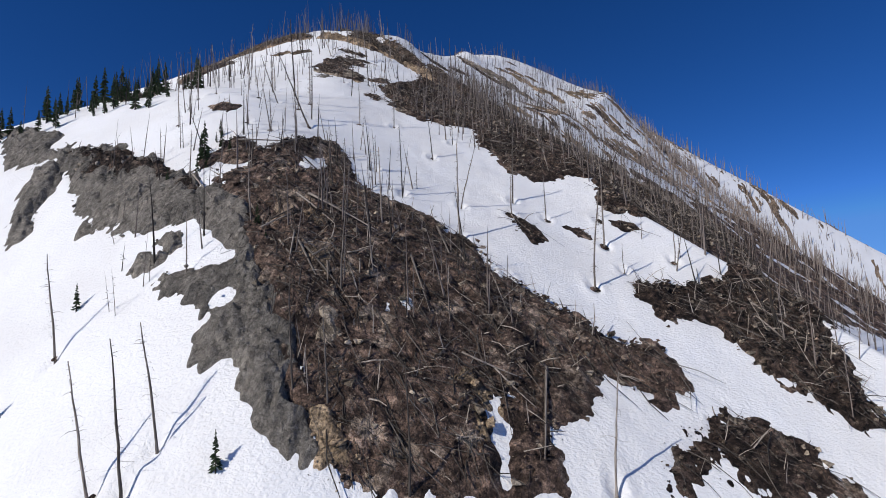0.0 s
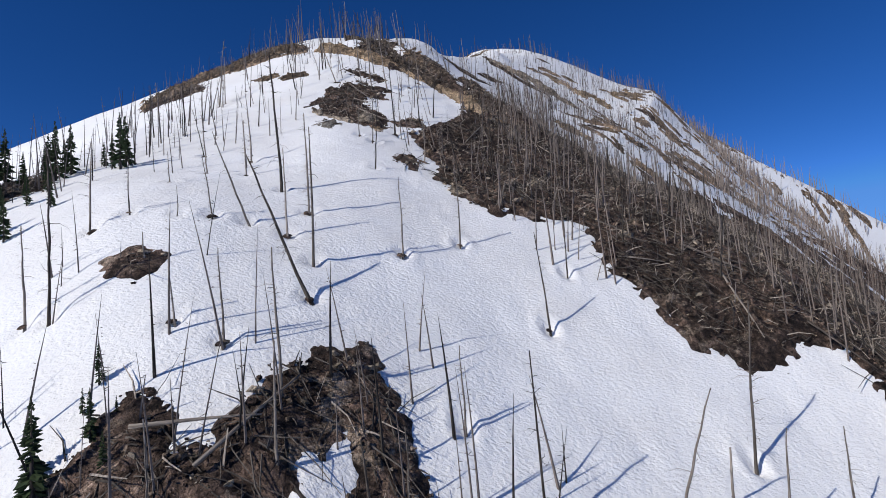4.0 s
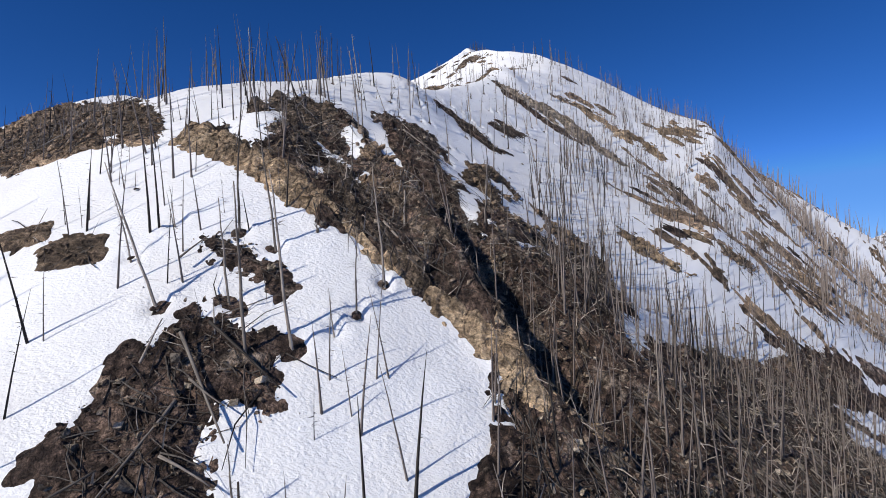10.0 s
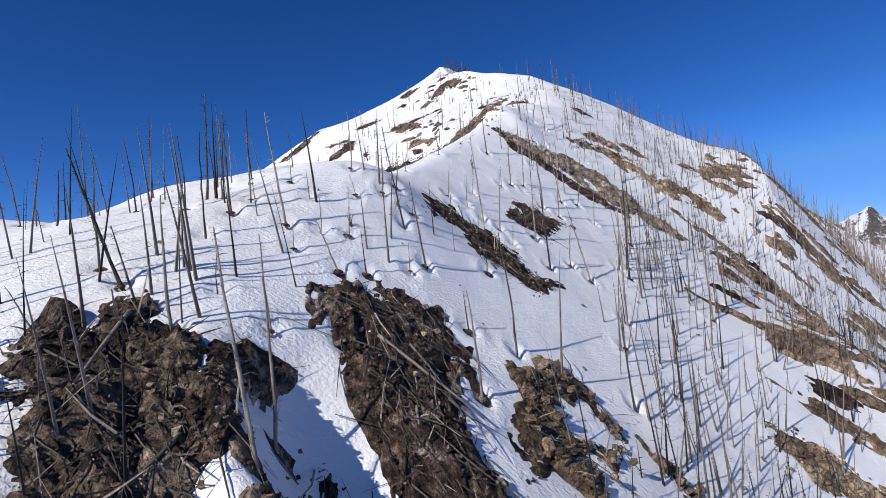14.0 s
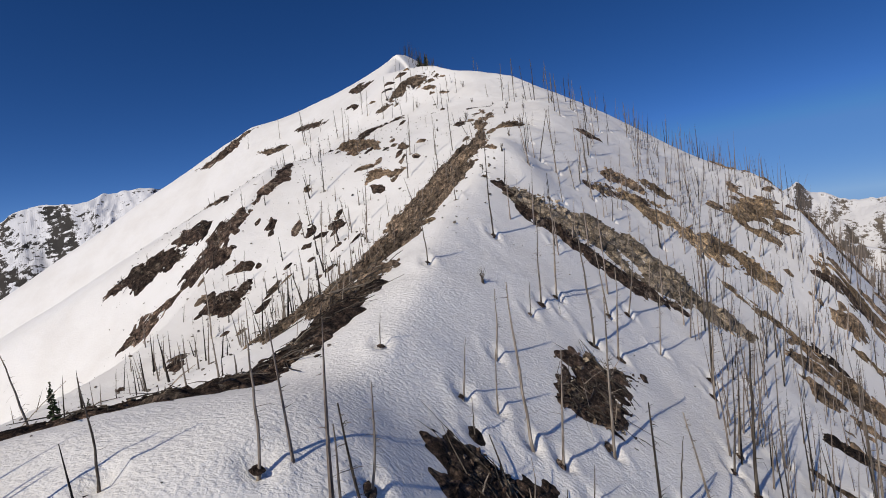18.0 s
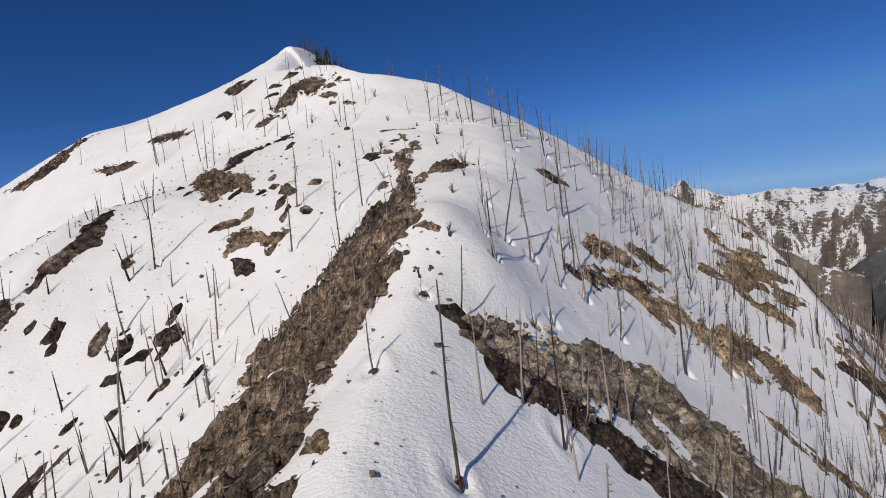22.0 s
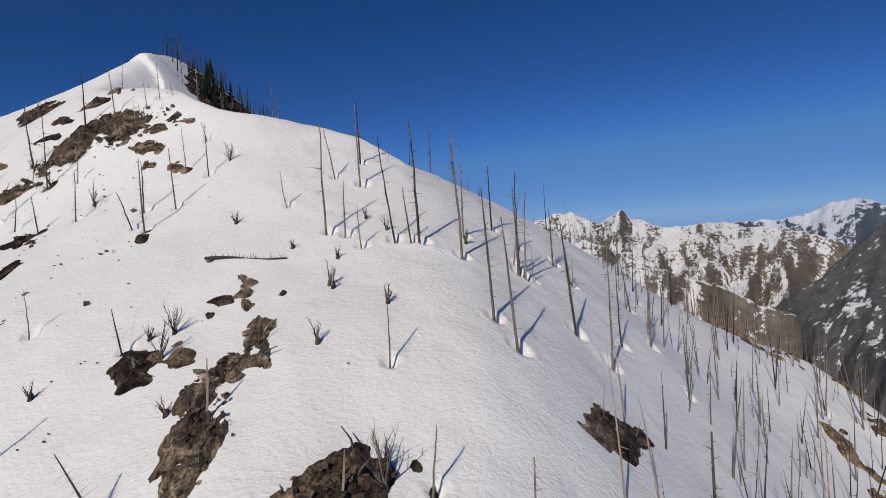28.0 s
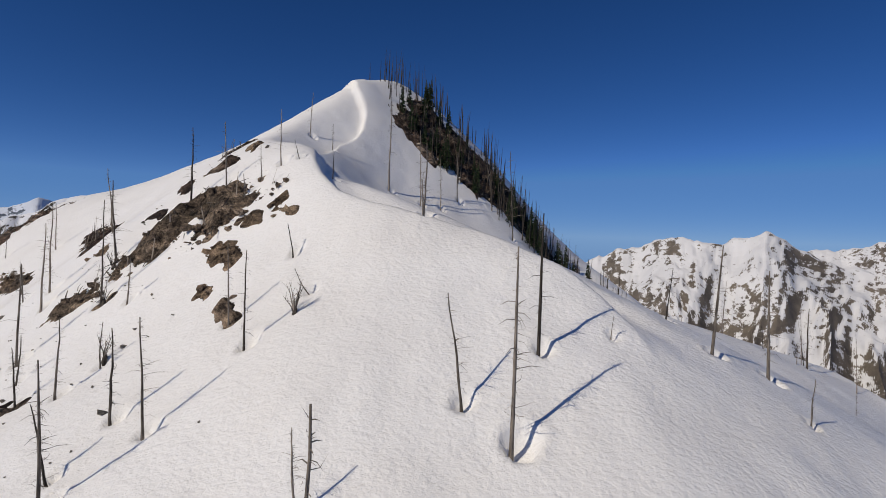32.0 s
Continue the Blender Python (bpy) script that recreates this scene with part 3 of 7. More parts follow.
RIB_TREES_B = [
    (-0.7, 247.1, 5.1, 14, 158), (-31.5, 247.1, 9.2, 1, -159), (32.4, 247.8, 3.1, 0, -22), (22.5, 248, 10.1, 3, 154),
    (20.3, 248.5, 8.1, 12, -26), (46, 249, 5.4, 9, -50), (28.3, 249.4, 10.1, 0, 154), (11.9, 250.4, 3, 4, -26),
    (-15.2, 250.6, 10.7, 4, -16), (-18.4, 251.7, 5.4, 4, 164), (-6, 252.2, 2.4, 11, 8), (28.8, 252.9, 3.3, 11, -26),
    (20.5, 253.6, 4.9, 1, -26), (-4.1, 254.4, 3.4, 4, 158), (-13.1, 256.5, 6.5, 9, 158), (5, 256.9, 3.2, 10, 154),
    (-7.7, 258.4, 7.5, 4, -22), (33.6, 258.8, 10.2, 1, 154), (-28.7, 259.4, 5.7, 6, -16),
]
RIB_TREES_C = [
    (5.6, 259.7, 5.2, 1, 154), (-10.7, 259.9, 5.8, 13, 158),
]
SHOULDER_TREES = [
    (27.6, 261.1, 5, 1, -26), (13.5, 264.4, 3.2, 5, 154), (0.9, 265.2, 7.2, 0, -26), (55.8, 265.3, 4.7, 1, -26),
    (25.9, 265.5, 2.8, 4, -26), (9.9, 265.9, 9.5, 1, 154), (-17.7, 266.9, 6.3, 5, 158), (7.1, 268.5, 7.5, 0, 154),
    (14, 270.1, 3.2, 24, 154), (26.7, 272.2, 3.6, 1, -21), (34.8, 272.5, 7.8, 4, 159), (2.7, 272.9, 7.9, 2, -26),
    (-14.7, 273.5, 10.5, 0, -22), (34.7, 274.9, 8.2, 2, 159), (44.4, 275.3, 8.9, 0, 159), (-18, 275.9, 3.3, 5, 158),
    (53.2, 276.3, 5.8, 3, 159), (8.8, 276.6, 3.7, 0, 154), (42.9, 277.2, 8.3, 5, 159),
]
SHOULDER_TREES_B = [
    (48.5, 278.4, 7.1, 1, 159),
]
SNOWFIELD_TREES = [
    (54, 280.7, 7.9, 1, 159), (68.6, 280.7, 4.9, 3, 124), (14.1, 281, 2.6, 8, 154), (61.5, 281.1, 3.5, 9, -21),
    (81.8, 281.7, 6.4, 0, 132), (43, 282.2, 2.9, 1, -21), (4, 282.3, 3.1, 1, 154), (36.7, 282.7, 9.5, 0, -21),
    (-16.3, 282.7, 4.7, 14, 164), (42.2, 283.2, 6.8, 0, 159), (34.3, 284.5, 9.4, 1, 159), (61.7, 284.6, 4.2, 6, -21),
    (33.5, 284.8, 4.3, 5, 159), (29.6, 285.1, 3.2, 2, 159), (32.3, 285.3, 8.1, 5, 159), (39.1, 286.5, 6.3, 2, -6),
    (8.7, 286.6, 2.8, 2, 154), (29, 287.1, 4.3, 3, -21), (67.6, 287.4, 1.8, 0, -21),
]
SNOWFIELD_TREES_B = [
    (27.8, 288, 8.7, 0, -21), (45.8, 288.4, 4.8, 3, 174), (50, 288.7, 4.2, 1, 159), (44.1, 290.2, 6.1, 0, -21),
    (-15.3, 292.7, 2.3, 5, 158), (25.9, 293.9, 3.3, 7, 159),
]
CORNICE_TREES = [
    (50.7, 296, 3.4, 13, -6), (14.8, 296.3, 6.1, 0, -21), (33.4, 296.4, 7.8, 0, -21), (13.9, 297.9, 3.4, 17, 159),
    (31.4, 298.2, 4.8, 8, 159), (17.2, 299.2, 5.3, 2, 159), (14.7, 300.9, 4.5, 2, -21), (35, 301, 6.5, 0, -6),
    (48.5, 302.1, 2.3, 0, -21), (38.8, 302.5, 1.1, 4, -21), (20.2, 302.9, 5, 1, -21), (8.9, 304.8, 4.5, 3, -21),
    (18.3, 305.4, 4.5, 2, 159), (45.2, 305.5, 6, 3, -6), (22.7, 305.6, 1.6, 29, -165), (5.8, 305.7, 3.4, 5, 159),
    (48.7, 306.2, 6, 2, -178), (10.2, 306.5, 2.6, 3, -21), (-13.4, 307.9, 4.6, 3, 158),
]
CORNICE_TREES_B = [
    (-8.4, 308.3, 6.3, 3, 1), (3.5, 308.4, 3.1, 4, -21), (-9.7, 309.2, 8.9, 2, 12), (20.6, 309.3, 2, 12, 174),
    (44.1, 309.3, 3.2, 5, -22), (28.7, 310.8, 2.9, 0, -178), (-5.5, 310.8, 3.1, 1, 154), (1.3, 311, 6.8, 2, -6),
]
RIGHT_TREES = [
    (41.8, 282.5, 8.2, 1, -15), (42.2, 282.1, 7.0, 2, -15), (42.6, 284.3, 3.5, 8, -15), (49.4, 288.0, 5.3, 1, 165), (48.8, 284.8, 3.6, 5, 165), (49.0, 284.7, 2.4, 1, -15), (58.3, 287.3, 5.8, 9, 165), (62.1, 289.9, 3.3, 3, 165)
]
SUMMIT_TREES = [
    (8.2, 312.1, 3.1, 2, -6), (5.3, 313.4, 7.6, 1, -6), (28.5, 314.2, 5.2, 1, -176), (-11.2, 316.5, 7.9, 4, 154),
    (-2.3, 317.6, 7, 1, 2), (3.4, 318.1, 6.6, 1, -178), (20.7, 318.9, 2.3, 1, 2), (14.8, 319.1, 2.7, 3, -160),
    (17.8, 319.4, 1.5, 16, -163), (16.3, 319.5, 4.4, 0, -161), (-3.7, 320.2, 7.3, 1, -26), (11.3, 320.4, 5.4, 2, -178),
    (8.3, 320.6, 6.3, 1, -21), (-8.4, 322.9, 3.4, 2, -178), (64, 326.5, 5.6, 1, 151), (-3.1, 327.2, 6.4, 3, -147),
    (-19.3, 330.1, 6.1, 2, -175), (-20.7, 330.7, 10, 5, -171), (-16.2, 331.9, 3.6, 2, -140),
]
SUMMIT_TREES_B = [
    (-21.4, 334.2, 10.7, 4, 158), (14.1, 345.1, 3.6, 2, 13), (21.5, 347.5, 12.1, 1, -178), (10.3, 348.2, 5.8, 2, 2),
    (25.5, 349.2, 10.2, 2, -177), (28.2, 351.1, 7, 2, -180), (-30.7, 355.4, 6.9, 1, -178), (30.7, 355.4, 7.1, 3, -178),
    (38.9, 355.7, 13.1, 4, -178), (-42, 359.1, 4.6, 2, 2),
]
PLACED = LOWER_TREES + LOWER_TREES_B + SLOPE_TREES + SLOPE_TREES_B + KNOLL_TREES + KNOLL_TREES_B + KNOLL_TOP_TREES + KNOLL_TOP_TREES_B + KNOLL_TOP_TREES_C + SPUR_TREES + SPUR_TREES_B + RIB_TREES + RIB_TREES_B + RIB_TREES_C + SHOULDER_TREES + SHOULDER_TREES_B + SNOWFIELD_TREES + SNOWFIELD_TREES_B + CORNICE_TREES + CORNICE_TREES_B + RIGHT_TREES + SUMMIT_TREES + SUMMIT_TREES_B


OPEN_SNOW = 236.0


def snow_surface(x, y):
    cups = 0.5 * np.clip((x + 70) / 10, 0, 1) * np.clip((100 - x) / 10, 0, 1)
    return ground(x, y) + cups * (0.10 * grain(x / 1.3, y / 1.3, 21) + 0.12 * grain(x / 3.1, y / 3.1, 22))


def snow_sheet():
    """One sheet of ground out to the horizon, with a melt hollow round each trunk."""
    xs, ys = ridges(-64, -14, 56, 92, 0.6, 4600, 1.10), ridges(26, OPEN_SNOW, 364, 372, 0.6, 4300, 1.10)
    gx, gy = np.meshgrid(xs, ys)
    z = snow_surface(gx.ravel(), gy.ravel()).reshape(gx.shape)
    for x, y, tall, lean, way in PLACED:
        i0, i1 = np.searchsorted(xs, (x - 2.5, x + 2.5))
        j0, j1 = np.searchsorted(ys, (y - 2.5, y + 2.5))
        dx, dy = gx[j0:j1, i0:i1] - x, gy[j0:j1, i0:i1] - y - 0.15
        r2 = dx**2 + dy**2
        deep = 0.35 + 0.05 * min(tall, 8)
        if y > OPEN_SNOW:
            size = (0.56 + 0.035 * min(tall, 8)) * (0.85 + 0.3 * lattice(np.floor(x * 7), np.floor(y * 7), 5))
            edge = np.hypot(dx - 0.3 * size, dy - 0.1 * size) / size * (1 + 0.3 * grain(dx + x, dy + y, 8))      # a steep little bowl, widest on the side away from the sun
            z[j0:j1, i0:i1] += size * (0.09 * np.exp(-(((edge - 0.95) / 0.24) ** 2)) - 0.6 * np.clip((0.82 - edge) / 0.4, 0, 1))
        else:
            z[j0:j1, i0:i1] += -deep * np.exp(-r2 / 0.35) + 0.16 * np.exp(-((np.sqrt(r2) - 1.1) ** 2) / 0.2)
    for ob, ring, rise, rugged, seed, edge, area, material, share, turn in BARE:
        i0, i1 = np.searchsorted(xs, (min(p[0] for p in ring), max(p[0] for p in ring)))
        j0, j1 = np.searchsorted(ys, (min(p[1] for p in ring), max(p[1] for p in ring)))
        if ob.name.startswith("mottled") or i1 - i0 < 2 or j1 - j0 < 2:
            continue
        px, py = gx[j0:j1, i0:i1], gy[j0:j1, i0:i1]
        d = speckle(px, py, inside(px, py, ring), area, seed, share)
        z[j0:j1, i0:i1] -= 1.3 * np.clip((d - 0.9) / 1.0, 0, 1)
    n = np.arange(gx.size).reshape(gx.shape)
    quads = np.stack([n[:-1, :-1], n[:-1, 1:], n[1:, 1:], n[1:, :-1]], -1).reshape(-1, 4)
    return mesh_of("ground", np.stack([gx.ravel(), gy.ravel(), z.ravel()], 1), quads, SNOW)



# ---- far ranges ----
def mountain_range(label, eye, crest, far, wide, material, seed, relief):
    """A range seen across the valley. crest: bearing to the right of +y and height in degrees, from eye; far: distance; wide: from crest to foot."""
    az = np.arange(crest[0][0], crest[-1][0], 0.12)
    top = np.interp(az, [c[0] for c in crest], [c[1] for c in crest])
    run = np.linspace(-1, 0.5, 110)
    ga, gr = np.meshgrid(np.radians(az), run)
    bend = 0.16 * far * grain(ga * 6, ga * 0 + 0.3, seed) + 0.05 * far * grain(ga * 19, ga * 0 + 0.7, seed + 1)
    r = far + bend + gr * wide
    x, y = eye[0] + r * np.sin(ga), eye[1] + r * np.cos(ga)
    crest_z = eye[2] + (far + bend) * np.tan(np.radians(top))[None, :]
    u, v = ga * far, gr * wide
    steep = np.abs(gr) * wide * 0.52 * (1 - 0.55 * np.abs(gr))
    spur = np.abs(rough(u, v * 0.3, wide * 0.3, 5, seed + 2, 0.55))             # ribs and gullies run down from the crest
    z = crest_z - steep - relief * wide * 0.13 * spur * np.clip(np.abs(gr) * 3, 0, 1)
    z = z + relief * wide * 0.012 * rough(u, v * 0.5, wide * 0.08, 4, seed + 5, 0.6)
    n = np.arange(x.size).reshape(x.shape)
    quads = np.stack([n[:-1, :-1], n[1:, :-1], n[1:, 1:], n[:-1, 1:]], -1).reshape(-1, 4)
    ob = mesh_of("backdrop", np.stack([x.ravel(), y.ravel(), z.ravel()], 1), quads, material, False)
    fall = np.stack([u.ravel() + 900 * seed, v.ravel(), z.ravel()], 1).astype(np.float32)
    ob.data.attributes.new("fall", "FLOAT_VECTOR", "POINT").data.foreach_set("vector", fall.ravel())
    return tagged(ob, label, "mountain", kind="structure")


VIEW = (20.0, 255.0, 185.0)
mountain_range("snowy rocky mountain range across the valley", VIEW, [(10, -5), (14, -2.2), (16.8, -1.0), (19.5, 0), (22.6, 0.9), (25.6, 0.5), (27, 1), (28.4, 1.4), (29.6, 1.2), (31.8, -0.1), (35.4, -1.2), (40, -2.6), (46, -4.4), (52, -7), (60, -11)], 1300, 800, RANGE, 50, 1.0)
mountain_range("distant snowy peaks with dark rock faces", VIEW, [(28, -2), (33, -0.3), (36.7, 0.4), (39.4, 0.5), (42.3, -0.7), (43.6, 0), (44.5, 0.6), (45.5, -0.3), (47.4, -1.2), (50, -1.7), (53, -1.5), (56.9, -1.8), (60, -2.6), (66, -5), (75, -8)], 3100, 1500, RANGE, 60, 0.9)
mountain_range("far snow-capped range with blue haze in its colour", VIEW, [(50, -2.4), (56.9, -1.3), (60, -1.2), (61.7, -0.3), (63.8, 0.2), (66.3, -0.8), (72, -0.9), (78, 0.1), (90, -1)], 4200, 1500, FAR_RANGE, 70, 0.8)
mountain_range("dark valley side with little snow, blue-grey haze in its colour", VIEW, [(54, -14), (58, -9.5), (61.3, -6.6), (63.9, -4.2), (66.2, -2.3), (70, -1), (80, 0.5), (92, 0)], 1900, 1300, VALLEY, 80, 0.7)
mountain_range("snowy wooded hillside beyond the ridge", (-10.0, 160.0, 147.0), [(-75, -4), (-60, -1), (-44, 1), (-36, 2.6), (-32.5, 4.2), (-27.6, 5.9), (-24, 6.4), (-17.3, 7.5), (-8, 7), (0, 5)], 640, 420, WOODED, 90, 0.9)
mountain_range("far wooded hills with blue haze in their colour", VIEW, [(-80, 0.5), (-55, 1.4), (-41, 1.0), (-39, 2.0), (-37, 1.6), (-30, 0.8), (-20, 0)], 3900, 1300, FAR_RANGE, 95, 0.5)

# ---- standing dead trees ----
random.seed(11)


def tube(rings, sides):
    """Vertices and faces of a tapered round stick through rings of (centre, radius)."""
    verts, faces = [], []
    for c, r in rings:
        for k in range(sides):
            a = 2 * math.pi * k / sides
            verts.append((c[0] + r * math.cos(a), c[1] + r * math.sin(a), c[2]))
    for j in range(len(rings) - 1):
        for k in range(sides):
            a, b = j * sides + k, j * sides + (k + 1) % sides
            faces.append((a, b, b + sides, a + sides))
    faces.append(tuple(range((len(rings) - 1) * sides, len(rings) * sides)))
    return verts, faces


def snag(height, radius, twigs, material, seed):
    """A dead standing tree: a bent, tapered trunk with a broken top, and its bare branches."""
    r = random.Random(seed)
    root = new("dead_tree")
    bend, phase = r.uniform(0.0, 0.035) * height, r.uniform(0, 6.28)
    spine = []
    for k in range(9):
        t = k / 8
        off = bend * (t * t) + 0.014 * height * math.sin(3.5 * t + phase) + r.uniform(-0.05, 0.05)
        spine.append((Vector((off * math.cos(phase), off * math.sin(phase), -1.0 + t * (height + 1.0))),
                      radius * (1.3 if k == 0 else 1.0) * (1 - 0.68 * t ** 1.2) * r.uniform(0.9, 1.1)))
    v, f = tube(spine, 7)
    trunk = mesh_of("trunk", v, f, material)
    trunk.parent = root
    for k in range(twigs):
        t = r.uniform(0.3, 0.97) if twigs > 8 else r.uniform(0.45, 0.97)
        j = min(7, int(t * 8))
        base = spine[j][0].lerp(spine[j + 1][0], t * 8 - j)
        a, ln = r.uniform(0, 6.28), r.uniform(0.07, 0.19) * height * (1.25 - t)
        droop = r.uniform(-0.7, 0.3)
        mid = base + Vector((math.cos(a), math.sin(a), 0.25 + droop * 0.3)) * ln * 0.55
        tip = mid + Vector((math.cos(a), math.sin(a), droop)) * ln * 0.5
        s = Vector((-math.sin(a), math.cos(a), 0))
        w = radius * 0.24
        bv, bf = [], []
        for c, ww in ((base, w), (mid, w * 0.7), (tip, w * 0.2)):
            bv += [tuple(c + s * ww), tuple(c - s * ww), tuple(c + Vector((0, 0, ww * 1.6)))]
        for q in (0, 3):
            for e in range(3):
                bf.append((q + e, q + (e + 1) % 3, q + 3 + (e + 1) % 3, q + 3 + e))
        mesh_of("branch", bv, bf, material, False).parent = root
    bv, bf = [], []
    for k in range(30 + 5 * twigs):
        t = r.uniform(0.22, 0.98)
        j = min(7, int(t * 8))
        base = spine[j][0].lerp(spine[j + 1][0], t * 8 - j)
        a, ln = r.uniform(0, 6.28), r.uniform(0.025, 0.12) * height * (1.3 - t)
        out = Vector((math.cos(a), math.sin(a), r.uniform(-0.5, 0.35)))
        s, w = Vector((-math.sin(a), math.cos(a), 0.4)), radius * 0.17
        mid, tip = base + out * ln * 0.5, base + out * ln + Vector((0, 0, r.uniform(-0.6, 0.5) * ln)) + s * r.uniform(-0.5, 0.5) * ln
        q = len(bv)
        bv += [tuple(base + s * w), tuple(base - s * w), tuple(mid + s * w * 0.7), tuple(mid - s * w * 0.7), tuple(tip)]
        bf += [(q, q + 1, q + 3, q + 2), (q + 2, q + 3, q + 4)]
    brush = mesh_of("fine_branchwork", bv, bf, material, False)
    brush.parent = root
    tagged(brush, kind="stuff")
    return root


SNAGS = []
for k in range(15):
    h = 10.0
    SNAGS.append(snag(h, random.uniform(0.085, 0.13), (3, 6, 4, 8, 2, 7, 4, 9, 5, 2, 7, 9, 10, 11, 9)[k], CHAR if k % 4 == 2 else WOOD, 40 + k))
for s in SNAGS:
    tagged(s, "tall grey dead standing tree with bare broken branches in snow", "dead tree", "standing dead trees")


def hole_mesh(seed):
    """Bare dark soil in the melt hole round a trunk: an uneven, slightly domed disc."""
    r = random.Random(seed)
    verts = [(0, 0, -0.1)]
    for ring_, z in ((0.55, -0.1), (1.0, -0.36)):
        verts += [(ring_ * r.uniform(0.65, 1.2) * math.cos(k * 0.5712), ring_ * r.uniform(0.65, 1.2) * math.sin(k * 0.5712), z + r.uniform(-0.06, 0.06)) for k in range(11)]
    faces = [(0, 1 + k, 1 + (k + 1) % 11) for k in range(11)] + [(1 + k, 12 + k, 12 + (k + 1) % 11, 1 + (k + 1) % 11) for k in range(11)]
    ob = mesh_of("melt_hole_soil", verts, faces, DUFF, False)
    me = ob.data
    bpy.data.objects.remove(ob)
    return me


HOLES = [hole_mesh(600 + k) for k in range(6)]


def stand(x, y, tall, lean=0.0, way=0.0, hole=False):
    """A dead tree at (x, y): its height, and its lean in degrees towards the plan direction way."""
    src = SNAGS[random.choice((3, 7, 11, 10, 12, 13, 14, 12, 13, 1)) if y > 262 and tall > 2.5 else random.randrange(12)]
    s = tall / 10.0
    turn = Matrix.Rotation(radians(way), 4, "Z") @ Matrix.Rotation(radians(lean), 4, "Y") @ Matrix.Rotation(random.uniform(0, 6.28), 4, "Z")
    thick = 1.05 * s ** 0.62
    ob = copy_thing(src, Matrix.Identity(4))
    ob.matrix_basis = Matrix.Translation((x, y, ground_at(x, y))) @ turn @ Matrix.Diagonal((thick, thick, s, 1))
    if hole:
        gz = ground_at(x, y)
        slope = Vector((gz - ground_at(x + 1, y), gz - ground_at(x, y + 1), 1)).normalized()
        size = random.uniform(0.3, 0.6) * (0.6 + 0.05 * tall)
        lie = Matrix.Translation((x + random.uniform(-0.1, 0.1), y - 0.1, gz + 0.04)) @ slope.to_track_quat("Z", "Y").to_matrix().to_4x4() @ Matrix.Rotation(random.uniform(0, 6), 4, "Z") @ Matrix.Diagonal((size, size * 0.8, size, 1))
        soil = new("melt_hole_soil", random.choice(HOLES))
        soil.parent = ob
        soil.matrix_basis = ob.matrix_basis.inverted() @ lie
    return ob


for k, (x, y, tall, lean, way) in enumerate(PLACED):
    stand(x, y, tall, lean, way, k % 3 != 0 and y < 240)


def band(count, x0, x1, y0, y1, lo, hi, seed):
    """More dead trees in a stretch of the plan, x counted from the spine, clear of the others."""
    r = random.Random(seed)
    out = []
    while len(out) < count:
        y = r.uniform(y0, y1)
        x = float(along(np.array([y]))[0, 0]) + r.uniform(x0, x1)
        out.append((x, y, r.uniform(lo, hi) * r.choice((0.45, 0.8, 1, 1, 1.1)), abs(r.gauss(0, 6)), r.uniform(0, 360)))
    return out


def flank(count, y0, y1, near, wide, lo, hi, seed):
    """Dead trees on the right flank; near: how far past the forest's edge they begin."""
    r = random.Random(seed)
    out = []
    for k in range(count):
        y = r.uniform(y0, y1)
        edge = float(np.interp(y, (40, 80, 110, 140, 170, 200, 230, 260, 300, 340), (34, 20, 0, -4, 3, 10, 24, 38, 52, 46)))
        out.append((edge + near + wide * r.random() ** 1.2, y, r.uniform(lo, hi) * r.choice((0.45, 0.8, 1, 1, 1.1)), abs(r.gauss(0, 6)), r.uniform(0, 360)))
    return out


FLANK_RING = [(8, 226), (30, 226), (50, 230), (82, 251), (60, 272), (41, 272), (21, 252), (10, 238)]


def among(count, lo, hi, ring, seed):
    """Dead trees inside an outline of the plan."""
    r = np.random.RandomState(seed)
    at = np.stack([r.uniform(min(p[0] for p in ring), max(p[0] for p in ring), count * 5), r.uniform(min(p[1] for p in ring), max(p[1] for p in ring), count * 5)], 1)
    at = at[inside(at[:, 0], at[:, 1], ring) > 0][:count]
    return [(float(x), float(y), float(r.uniform(lo, hi) * r.choice((0.5, 0.8, 1, 1.1))), abs(float(r.normal(0, 5))), float(r.uniform(0, 360))) for x, y in at]


SHORT = [p for p in band(90, -34, -8, 232, 278, 2.2, 5.2, 44) if p[0] < float(np.interp(p[1], (200, 240, 262, 290), (-14, -9, -6, -8)))]
for s in SNAGS:
    for o in list(s.children) + [s]:
        bpy.data.objects.remove(o)


